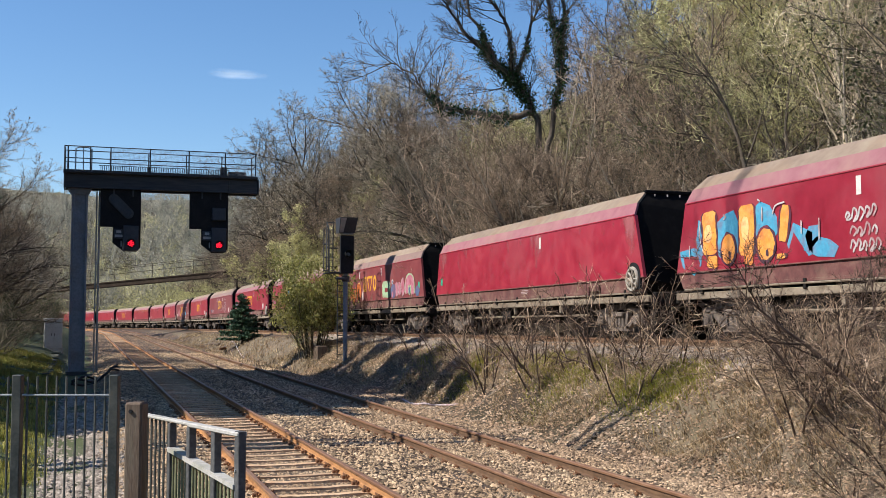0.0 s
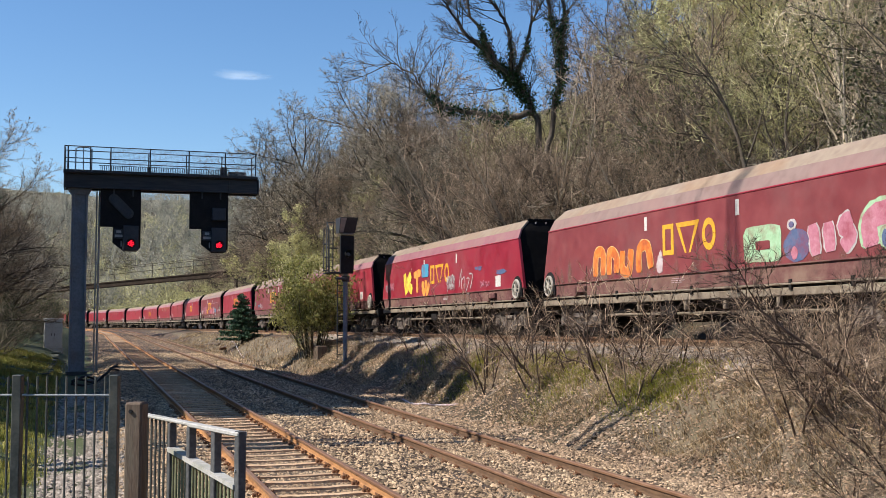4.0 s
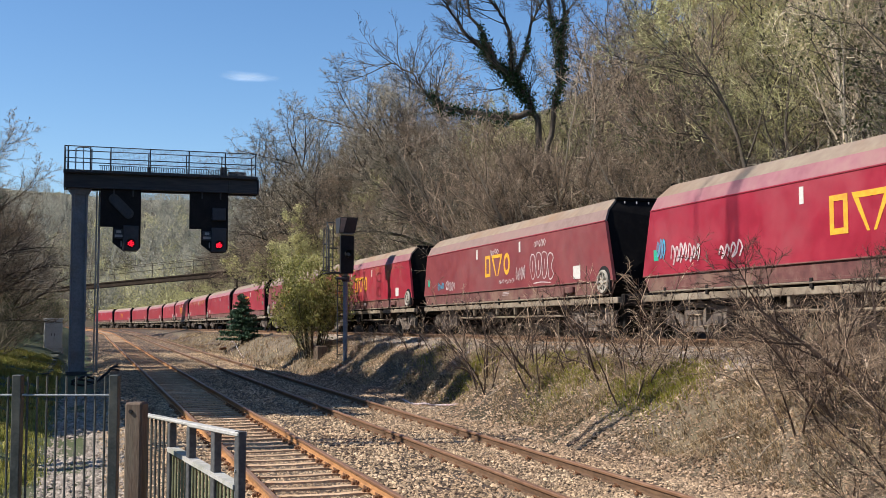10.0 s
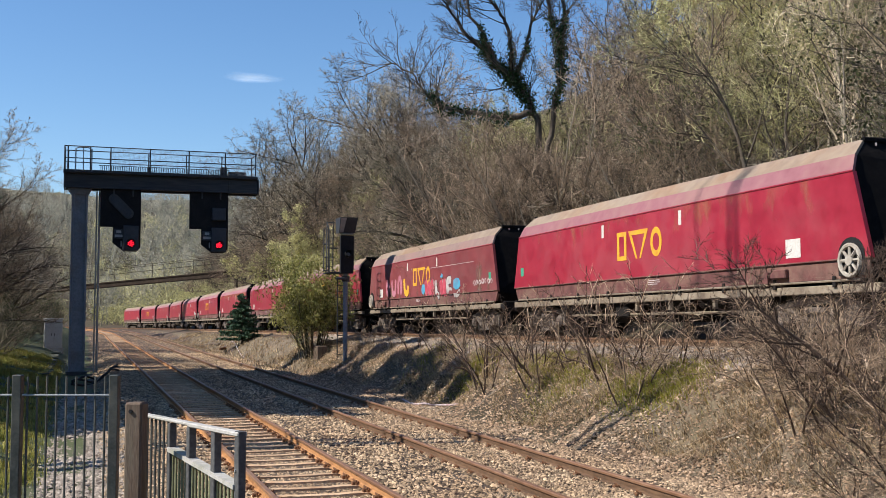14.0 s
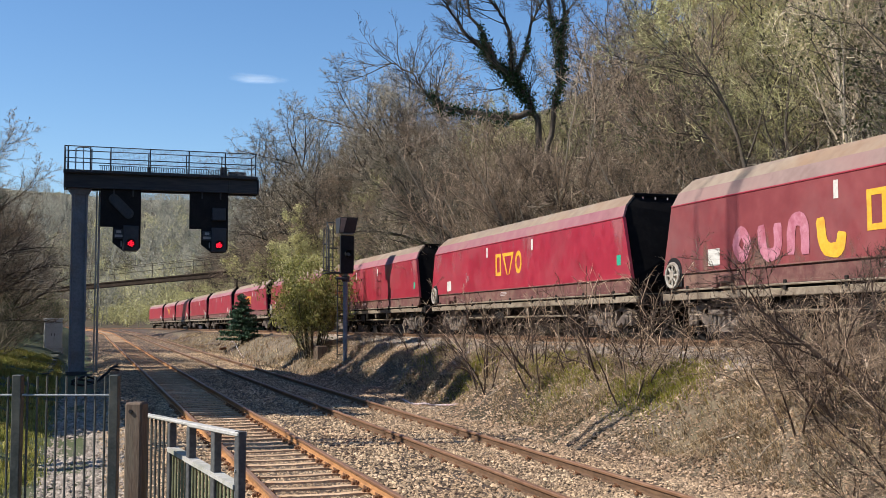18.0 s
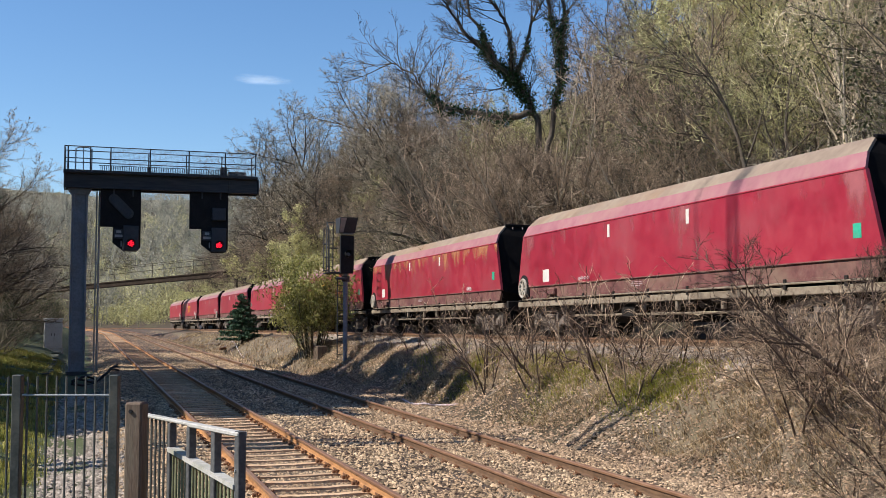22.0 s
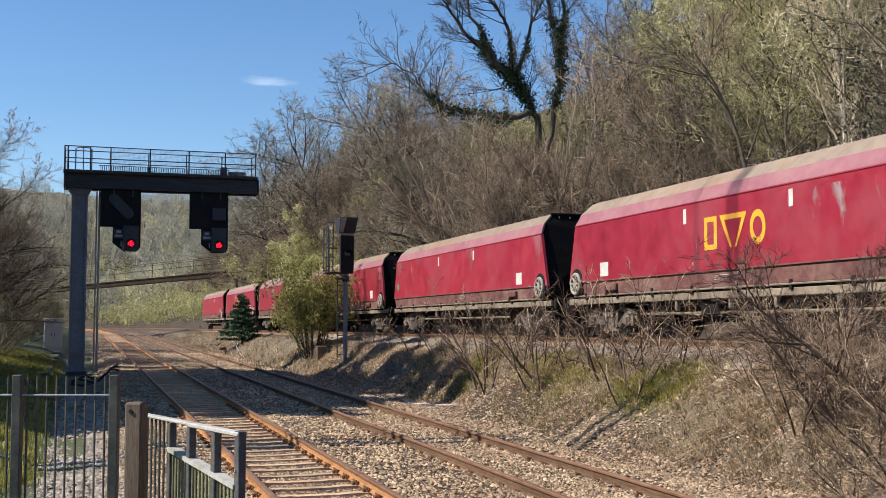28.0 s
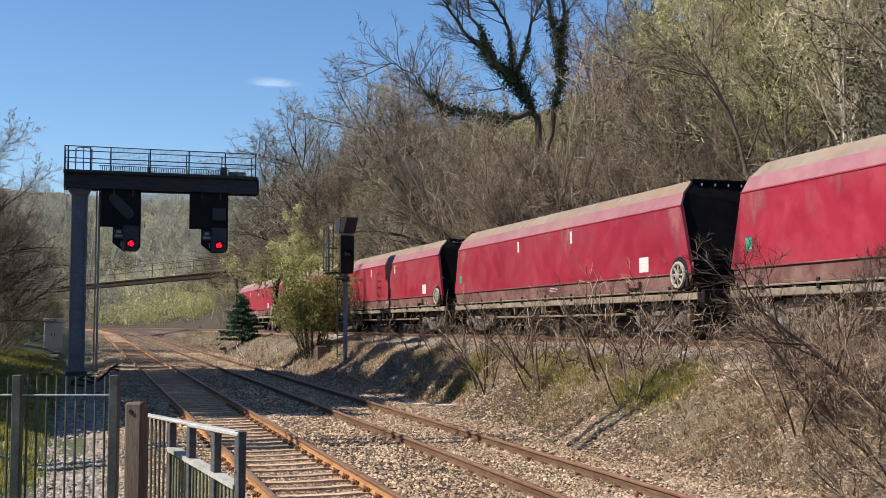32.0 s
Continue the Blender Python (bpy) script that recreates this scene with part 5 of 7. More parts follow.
    tree_kind("lo_willow", 33, 11, 3, (9, 7, 6), UP, MID, "limb", "twig_olive", wander=0.17, thin=0.013, r0=0.14, lean=0.3, buds=8000, bud_mat="lime", bud_size=0.045, coarse=True)
    tree_kind("lo_hazel", 34, 6, 8, (8, 7), UP, MID, "limb", "limb", wander=0.17, thin=0.010, r0=0.05, lean=0.5, start=0.15, frac=0.9, spread=0.3, coarse=True, buds=2000, bud_mat="hedge_leaf", bud_size=0.05)
    tree_kind("shade", 24, 15, 1, (14, 6, 5, 4), A3, [(0.2, 0.3), (0.4, 0.6), (0.4, 0.6), (0.4, 0.7)], "bark", "twig", wander=0.06, thin=0.013, r0=0.25, start=0.12, frac=0.95, buds=5200, bud_mat="ivy", bud_size=0.2)
    tree_kind("hedge", 23, 6, 8, (7, 5, 4), [(25, 60), (30, 70), (20, 70)], R3, "limb", "twig", wander=0.2, thin=0.0075, r0=0.07, lean=0.5, start=0.1, frac=0.9, buds=6000, bud_mat="hedge_leaf", bud_size=0.036, spread=0.4)


def build_woods():
    rng = random.Random(44)
    g = "trees of the hillside wood"
    names = {"ash_b": ("ash_tree", "forked bare ash tree on the wooded slope", "tree"),
             "oak": ("oak_tree", "spreading bare oak with reddish brown twigs", "tree"), "alder": ("alder_tree", "slender bare alder with brown twigs", "tree"),
             "willow": ("willow_tree", "budding willow with olive yellow young leaves", "tree"), "sallow": ("sallow_tree", "low budding sallow with yellow green tips", "tree"),
             "dome": ("oak_tree", "broad bare oak with a rounded crown of fine grey twigs", "tree"), "dome_b": ("oak_tree", "forked bare oak with a rounded reddish grey crown", "tree"), "lo_dome": ("oak_tree", "broad bare oak high on the wooded slope", "tree"),
             "lo_ash": ("ash_tree", "bare ash high on the wooded slope", "tree"), "lo_oak": ("oak_tree", "bare oak high on the wooded slope", "tree"),
             "lo_willow": ("willow_tree", "budding willow high on the wooded slope", "tree"), "lo_hazel": ("holly_shrub", "dark half-evergreen undergrowth in the wood", "shrub"),
             "birch": ("birch_tree", "pale barked birch with several stems", "tree"), "hazel": ("hazel_shrub", "bare many-stemmed hazel beside the freight line", "shrub"),
             "thicket": ("thorn_thicket", "tangled pale bare thicket beside the freight line", "shrub"), "green_shrub": ("elder_shrub", "shrub coming into yellow green leaf", "shrub")}

    def put(key, x, y, s, squash=1.0):
        n, l, c = names[key]
        plant(key, n, l, c, x, y, s, rng.uniform(0, 360), group=g, squash=squash, tilt=(rng.uniform(-5, 5), rng.uniform(-7, 4)))

    # shrubs right behind the freight line
    y = 12.0
    while y < 150:
        x = 18.6 - float(freight_dev(y)) + rng.uniform(-0.5, 1.2)
        key = rng.choice(["hazel", "thicket", "thicket", "hazel", "green_shrub" if y > 40 else "hazel"])
        put(key, x, y, rng.uniform(0.75, 1.05) * (0.55 if 30 < y < 40 else 1))
        y += rng.uniform(2.8, 4.4) * (1 + y / 160)
    y = 14.0
    while y < 140:
        x = 21.5 - float(freight_dev(y)) + rng.uniform(-0.8, 1.2)
        if not 30 < y < 38:
            put(rng.choice(["hazel", "thicket", "sallow", "hazel"]), x, y, rng.uniform(0.95, 1.35))
        y += rng.uniform(3.4, 5.4) * (1 + y / 160)
    # the wood on the slope: rows from the front to the back
    for row, (off, s0, s1, gap) in enumerate([(24.0, 0.8, 1.05, 3.6), (28.0, 0.85, 1.1, 4.4), (33.0, 0.85, 1.1, 5.2), (40.0, 0.85, 1.05, 5.5), (48, 0.85, 1.05, 6.5), (58, 0.9, 1.1, 8.5)]):
        y = 12.0 + 2 * row
        while y < 215:
            x = off - float(freight_dev(y)) + rng.uniform(-1.4, 1.4)
            ang = math.degrees(math.atan2(x, y))
            if ang > 32.5:
                key = rng.choice(["willow", "sallow", "willow", "birch", "willow", "birch"])
            elif ang > 22:
                key = rng.choice(["alder", "oak", "alder", "oak", "ash_b", "sallow"])
            elif ang > 12:
                key = rng.choice(["dome", "oak", "dome_b", "sallow", "oak"])
            else:
                key = rng.choice(["dome", "dome_b", "oak", "dome", "sallow"])
            if row >= 2:
                key = {"dome": "lo_dome", "dome_b": "lo_dome", "ash_b": "lo_ash", "oak": "lo_oak", "alder": "lo_oak", "willow": "lo_willow", "sallow": "lo_willow", "birch": "lo_ash"}[key]
            s = rng.uniform(s0, s1)
            if 30.5 < ang < 36 and row < 2:
                s *= 0.78
            if 15.5 < ang < 25.5:
                s *= (0.68, 0.66, 0.62, 0.58, 0.52, 0.45)[row]
                if ang > 19.0:
                    s *= 0.8
            elif 8.6 < ang <= 15.5:
                s *= 1.12
            elif ang <= 8.6:
                s *= 1.0
            put(key, x, y, s)
            y += 0.78 * gap * rng.uniform(0.75, 1.25) * (1 + y / 150)
    for i in range(34):
        y = rng.uniform(62, 128)
        x = rng.uniform(20.5, 31) - float(freight_dev(y))
        put(rng.choice(["dome", "dome_b", "oak", "alder", "sallow"]), x, y, rng.uniform(0.8, 1.1) * (0.62 if math.atan2(x, y) > 0.28 else 1))
    for i in range(10):
        y = rng.uniform(41, 60)
        put(rng.choice(["hazel", "thicket", "thicket", "sallow"]), rng.uniform(18.6, 26), y, rng.uniform(1.05, 1.5))
    for i in range(56):
        y = rng.uniform(18, 110)
        put("lo_hazel", rng.uniform(20, 36) - float(freight_dev(y)), y, rng.uniform(0.8, 1.35))
    for x, y, s in ((17.6, 88, 1.4), (18.6, 94, 1.5), (17.2, 100, 1.45), (19.2, 84, 1.05), (20.4, 90, 1.2), (26.5, 62, 1.3), (28.0, 66, 1.4), (30.5, 41, 1.5), (32.5, 43, 1.6), (33.5, 39, 1.5), (29.0, 36, 1.35), (31.0, 47, 1.7), (34.0, 46, 1.8), (36.0, 42, 1.7), (33.0, 36, 1.5), (36.0, 50, 1.9)):
        plant("lime_shrub", "willow_tree", "budding willow hazy with pale lime leaves", "tree", x, y, s, rng.uniform(0, 360), group=g)
    # the rounded crowns where the wood ends above the signal
    for x, y, s, key in ((18.6, 101, 1.4, "dome"), (20.5, 92, 1.28, "dome_b"), (22.6, 85, 1.3, "dome"), (24.6, 77, 1.22, "dome_b"), (26.5, 97, 1.45, "dome"), (22.5, 107, 1.35, "dome_b"), (20.4, 75, 0.95, "dome_b"), (21.8, 67, 0.9, "dome"), (24.2, 63, 0.95, "dome_b"), (18.8, 116, 0.95, "dome_b"), (20.0, 104, 1.38, "dome_b"), (21.8, 98, 1.42, "dome"), (23.2, 92, 1.42, "dome_b"), (19.2, 95, 1.2, "dome"), (24.8, 87, 1.38, "dome"), (26.4, 81, 1.34, "dome_b"), (19.2, 112, 1.2, "dome"), (18.2, 109, 1.1, "dome_b"), (17.2, 97, 1.12, "dome_b"), (18.2, 104, 1.22, "dome")):
        put(key, x, y, s)
    # rounded coppice in front of the ivy tree and along the top of the cutting
    names["coppice"] = ("hazel_coppice", "rounded reddish coppice with pale sunlit stems", "shrub")
    for x, y, s in ((17.9, 40.5, 1.0), (17.2, 44.0, 0.98), (18.9, 37.0, 1.02), (20.4, 34.5, 1.0), (19.6, 36.2, 0.9), (21.6, 32.0, 0.95), (21.0, 36.5, 1.1), (19.4, 41.5, 1.0), (16.8, 58.0, 0.9), (20.2, 47.5, 1.05)):
        put("coppice", x, y, s)
    for x, y, s in ((17.5, 46.8, 0.95), (18.6, 45.0, 0.9), (16.8, 50.5, 0.9), (19.3, 44.0, 0.95), (16.9, 56, 0.9), (20.2, 39.5, 0.8)):
        put("lo_hazel", x, y, s)
    for x, y, s in ((18.1, 43.6, 1.45), (18.7, 42.8, 1.5), (19.4, 42.4, 1.45), (17.5, 44.4, 1.3), (18.9, 41.6, 1.3)):
        put("coppice", x, y, s)
    for x, y, s, key in ((18.4, 43.0, 0.8, "dome_b"), (19.3, 42.2, 0.8, "dome_b"), (18.9, 43.8, 0.8, "dome_b"), (20.6, 40.0, 0.62, "dome_b")):
        put(key, x, y, s)
    # stems that show against the slope
    for x, y, s, key in ((20.6, 25.2, 0.95, "birch"), (23.0, 27.5, 1.0, "birch"), (20.3, 34.5, 0.62, "alder"), (17.3, 84, 0.62, "willow"), (17.6, 78, 0.55, "sallow"), (17.0, 92, 0.6, "willow"), (17.2, 70, 0.5, "willow"), (24, 40, 1.0, "alder"), (27, 34, 1.25, "willow"), (30, 42, 1.2, "willow"), (26, 29, 1.1, "willow"), (21.0, 55.0, 0.8, "oak"), (20.0, 62, 0.8, "oak"), (19.6, 72, 0.7, "oak"), (19.4, 84, 0.8, "oak")):
        put(key, x, y, s)
    # trees of the verge, on the left
    for i, (x, y, s, key) in enumerate(((-6.6, 62, 0.98, "dome"), (-5.2, 60, 0.8, "dome_b"), (-5.0, 66, 0.85, "dome"), (-5.2, 73, 0.9, "dome_b"), (-5.0, 80, 0.8, "dome"), (-5.6, 86, 0.85, "dome_b"), (-5.0, 94, 0.72, "dome"), (-6.4, 103, 0.8, "dome_b"), (-7.5, 112, 0.8, "dome"), (-4.8, 118, 0.5, "sallow"), (-7, 132, 0.8, "sallow"), (-10, 126, 0.85, "dome"), (-11, 142, 0.8, "oak"), (-12, 160, 0.8, "dome"), (-16, 190, 0.85, "dome_b"))):
        n, l, c = names[key]
        plant(key, n, "bare tree leaning over the lineside path", c, x, y, s, rng.uniform(0, 360), group="trees of the verge", tilt=(0, 4))
    for i, (x, y, s) in enumerate(((-4.6, 57, 0.62), (-4.7, 60, 0.66), (-4.4, 64, 0.66), (-4.8, 68, 0.7), (-4.6, 72, 0.66), (-4.9, 77, 0.7), (-4.2, 82, 0.66), (-4.2, 88, 0.7), (-3.8, 94, 0.66), (-3.6, 101, 0.66), (-3.7, 108, 0.7), (-3.8, 116, 0.75), (-4, 125, 0.8), (-9.5, 138, 1.0), (-12, 165, 1.1))):
        plant("hedge", "hedge_shrub", "dense half-leafed hedge shrub along the verge", "shrub", x, y, s, rng.uniform(0, 360), group="hedge of the verge")
    for x, y, s in ((-7.2, 55, 0.62), (-7.4, 62, 0.6), (-7.6, 84, 0.58)):
        plant("shade", "evergreen_tree", "ivy-grown tree over the lineside path", "tree", x, y, s, rng.uniform(0, 360), group="trees that shade the tracks")
    for x, y, s in ((-6.4, 82, 1.0), (-6.2, 89, 1.05), (-6.4, 96, 1.05), (-6.0, 103, 1.0), (-6.6, 110, 1.05), (-6.8, 119, 1.0), (-7.5, 129, 1.1)):
        plant("hedge", "hedge_shrub", "tall half-leafed shrub behind the hedge", "shrub", x, y, s, rng.uniform(0, 360), group="hedge of the verge")
    # tall trees beside the camera, whose shade falls over the tracks
    for x, y, s in ((-7.6, 29.8, 0.76), (-8.4, 31.6, 1.0), (-8.0, 35, 1.0), (-8.6, 38.4, 1.02), (-8.2, 41.6, 1.02), (-8.6, 44.8, 1.08), (-8.4, 48.2, 1.0), (-8.7, 52, 0.95), (-11, 30.8, 1.0), (-10.8, 33.4, 1.06), (-11.2, 36.8, 1.08), (-11, 40, 1.2), (-11.3, 42.6, 1.24), (-11.1, 45.0, 1.25), (-11.2, 47.4, 1.25), (-11, 50, 1.2), (-12.6, 38.8, 1.24), (-12.7, 41.4, 1.30), (-12.6, 43.8, 1.31), (-12.7, 46.3, 1.31), (-12.5, 48.8, 1.28)):
        plant("shade", "evergreen_tree", "tall ivy-grown tree beside the line", "tree", x, y, s, rng.uniform(0, 360), group="trees that shade the tracks")


def ivy_tree():
    """The old forked tree whose limbs are partly wrapped in ivy."""
    # the line of each limb, its radii, the ivy's reach round it and the stretch that the ivy covers
    limbs = [([(20.3, 46.2, 2.4), (19.7, 46.2, 6.0), (19.62, 46.2, 9.2), (19.63, 46.2, 11.28), (19.13, 46.2, 12.32), (18.69, 46.2, 13.05), (18.27, 46.2, 13.37)], 0.20, 0.20, 0.5, (0.58, 1.0)),
             ([(19.24, 46.2, 11.78), (18.24, 46.5, 11.56), (17.57, 46.7, 11.61), (16.4, 46.9, 11.76), (15.38, 47.1, 11.9), (14.82, 47.3, 12.37), (14.39, 47.4, 12.73), (13.96, 47.6, 13.55), (13.05, 47.8, 14.0)], 0.20, 0.03, 0.30, (0.1, 0.66)),
             ([(18.27, 46.2, 13.32), (17.76, 46.3, 13.8), (17.22, 46.4, 14.46), (16.69, 46.6, 14.94), (16.09, 46.7, 15.5), (15.64, 46.8, 16.19), (15.18, 46.9, 16.89)], 0.20, 0.05, 0.36, (0.0, 0.42)),
             ([(17.22, 46.4, 14.46), (16.9, 46.2, 15.33), (16.3, 46.2, 15.98), (16.06, 46.2, 16.77), (15.73, 46.2, 17.52)], 0.12, 0.04, 0.26, (0.0, 0.35)),
             ([(18.27, 46.2, 13.39), (18.2, 46, 14.55), (18.01, 46, 15.71), (17.57, 46, 16.38), (17.08, 46, 16.94)], 0.16, 0.05, 0.24, (0.0, 0.36)),
             ([(18.51, 46.1, 13.49), (18.88, 45.9, 14.58), (18.98, 45.8, 15.5), (19.35, 45.8, 16.25), (19.75, 45.8, 17.0)], 0.13, 0.04, 0.20, (0.0, 0.36)),
             ([(20.4, 45.6, 2.4), (19.7, 45.6, 6.0), (19.53, 45.6, 9.1), (19.98, 45.6, 10.67), (20.05, 45.4, 12.23), (20.38, 45.3, 13.4), (20.23, 45.2, 14.75), (19.85, 45.2, 15.89), (19.69, 45.2, 16.82), (19.58, 45.2, 17.86)], 0.20, 0.10, 0.40, (0.42, 0.76)),
             ([(20.26, 45.2, 14.52), (20.44, 45.1, 15.68), (20.4, 45.1, 16.86), (20.44, 45.1, 18.17)], 0.14, 0.09, 0.22, (0.0, 0.5))]
    wood = Geo()
    rng = random.Random(62)
    tw = Tree(63, (5, 6, 5, 4), [(20, 50), (20, 50), (20, 50), (20, 50)], R3, wander=0.13, rise=0.05, thin=0.008)
    pts = []
    for line, r0, r1, reach, (f0, f1) in limbs:
        p = [Vector(q) for q in line]
        n = len(p)
        fine = []
        for i in range(n - 1):
            for j in range(4):
                fine.append(p[i].lerp(p[i + 1], j / 4) + rand_unit(rng) * 0.05)
        fine.append(p[-1])
        wood.tube(fine, [0.8 * (r0 + (r1 - r0) * i / (len(fine) - 1)) for i in range(len(fine))], 8, cap=False)
        for i, q in enumerate(fine):
            f = i / len(fine)
            if f0 <= f <= f1:
                thick = reach * rng.uniform(0.55, 1.15)
                for _ in range(int(420 * thick)):
                    pts.append(q + rand_unit(rng) * thick * rng.uniform(0.3, 1.0) + Vector((0, 0, rng.uniform(-0.3, 0.2))))
            if f > 0.45 and q.z > 11.5 and i % 2 == 0:
                d = (fine[min(i + 1, len(fine) - 1)] - fine[max(i - 1, 0)]).normalized()
                for _ in range(2):
                    tw.branch(q, (d * 0.8 + rand_unit(rng) * 0.8 + Vector((0, 0, 0.15))).normalized(), rng.uniform(1.3, 2.6), 0.03, 1, 0.2)
        tw.branch(fine[-1], (fine[-1] - fine[-3]).normalized(), 2.4, r1 * 0.8, 1, 0.1)
    tree = thing("ivy_tree", "old forked tree with ivy-wrapped limbs above the wood", "tree")
    part("trunk", wood.mesh("trunk", M["limb"], True), tree)
    part("upper_wood", tw.wood.mesh("upper_wood", M["bark"], True), tree)
    part("crown", tw.twigs.mesh("crown", M["limb"]), tree, "bare twigs")
    part("ivy", leaf_mesh("ivy", pts, 64, 0.07, M["ivy"], 0.06), tree, "dark green ivy leaves")


def leaning_oak():
    """The dark oak whose limbs fan out over the freight line."""
    t = Tree(66, (8, 8, 7, 7), [(20, 45), (28, 60), (35, 75), (35, 80)], [(0.42, 0.6), (0.38, 0.56), (0.30, 0.46), (0.3, 0.5)], wander=0.16, rise=0.04, thin=0.008, bark_to=2)
    zb = float(ground_z(16.9, 50.0))
    fork = Vector((0.0, 0.0, 6.0 - zb))
    limbs = []
    trunk = Geo().tube([(0.5, 0.2, -0.3), (0.3, 0.1, 1.5), (0.1, 0.0, 3.2), tuple(fork)], [0.26, 0.22, 0.19, 0.16], 9, cap=False)
    for dx, dy, dz, ln in ((-0.80, 0.26, 0.55, 5.6), (-0.70, 0.1, 0.75, 5.2), (-0.85, 0.3, 0.34, 5.0), (-0.45, 0.2, 0.95, 4.6), (-0.75, -0.2, 0.5, 4.8), (-0.1, 0.1, 1.0, 4.0), (0.4, 0.1, 0.8, 3.6)):
        t.wood = Geo()
        t.branch(fork - Vector((0, 0, 0.4)), Vector((dx, dy, dz)).normalized(), ln, 0.10, 0, 0.2)
        limbs.append(t.wood)
    tree = thing("oak_tree", "dark leaning oak with limbs fanned out over the freight line", "tree", at=pose(16.9, 50.0, zb))
    part("trunk", trunk.mesh("trunk", M["bark"], True), tree)
    for limb in limbs:
        part("limb", limb.mesh("limb", M["bark"], True), tree, "dark fanned limb")
    part("crown", t.twigs.mesh("crown", M["twig"]), tree, "bare twigs")


def tall_shade_tree():
    """The tall clean-stemmed tree out of view, whose shadow lies on the passing wagons."""
    t = Tree(71, (6, 4, 4, 3), A3, [(0.14, 0.2), (0.4, 0.6), (0.4, 0.6), (0.4, 0.7)], wander=0.02, thin=0.013)
    for dx, dy, r in ((0, 0.27, 0.20), (0.2, -0.30, 0.22), (-0.1, 0.85, 0.10)):
        t.branch(Vector((-8.2 + dx, 22.3 + dy, 0.0)), Vector((0, 0, 1)), 29, r, 0, 0.9)
    tree = thing("ash_tree", "tall clean-stemmed ash beside the platform", "tree")
    part("trunk", t.wood.mesh("trunk", M["bark"], True), tree)
    part("crown", t.twigs.mesh("crown", M["twig"]), tree, "bare twigs")


def spruce(x, y, h):
    rng = random.Random(81)
    g, tw, pts = Geo(), Geo(), []
    g.tube([(0, 0, -0.3), (0, 0, h)], [0.07, 0.012], 6, cap=False)
    z = 0.25
    while z < h * 0.97:
        f = 1 - z / h
        n = 9 if f > 0.3 else 6
        for i in range(n):
            a = rng.uniform(0, 2 * math.pi)
            ln = (0.12 + 1.62 * f ** 0.85) * rng.uniform(0.75, 1.12)
            d = Vector((math.cos(a), math.sin(a), 0.12 - 0.1 * f))
            p = Vector((0, 0, z + rng.uniform(-0.08, 0.08)))
            mid = p + d * ln * 0.6 - Vector((0, 0, 0.04 * ln))
            q = p + d * ln
            g.tube([p, mid, q], [0.014, 0.009, 0.003], 3, cap=False)
            m = max(4, int(34 * ln))
            for j in range(m):
                s = 0.15 + 0.85 * j / m
                w = p.lerp(q, s)
                pts.append(w + Vector((rng.uniform(-1, 1), rng.uniform(-1, 1), rng.uniform(-0.5, 0.3))) * 0.13 * (1.2 - s * 0.6))
        z += 0.13 + 0.12 * f
    t = thing("spruce", "young dark green spruce on the bank", "tree", at=pose(x, y, float(ground_z(x, y))))
    part("trunk", g.mesh("trunk", M["bark"]), t)
    part("needles", leaf_mesh("needles", pts, 82, 0.085, M["needle"], 0.03, 2), t, "dense dark needles")


def signal_bush(x, y):
    rng = random.Random(91)
    t = Tree(92, (7, 5, 4), [(20, 50), (25, 60), (20, 60)], [(0.3, 0.5), (0.4, 0.6), (0.4, 0.7)], wander=0.14, rise=0.04, thin=0.006, bark_to=0)
    stems = []
    for i in range(34):
        t.wood = Geo()
        stems.append(t.wood)
        a = rng.uniform(0, 2 * math.pi)
        r = rng.uniform(0.1, 0.6)
        t.branch(Vector((math.cos(a) * r, math.sin(a) * r, -0.2)), Vector((math.cos(a) * 0.62 * rng.random(), math.sin(a) * 0.62 * rng.random(), 1)).normalized(), rng.uniform(2.0, 4.0), 0.024, 0, 0.12)
    b = thing("elder_bush", "leafy yellow green bush beside the ground signal", "bush", at=pose(x + 0.25, y, float(ground_z(x + 0.25, y))) @ Matrix.Diagonal((0.95, 0.95, 1.2, 1)))
    for w in stems:
        part("stem", w.mesh("stem", M["bark"]), b)
    part("crown", t.twigs.mesh("crown", M["twig_olive"]), b, "fine twigs")
    tips = [p for p in t.tips if rng.random() < (0.06 if p.z < 1.1 else 0.85)]
    part("foliage", leaf_mesh("foliage", tips, 93, 0.068, M["leaf"], 0.10, 4), b, "small yellow green leaves")


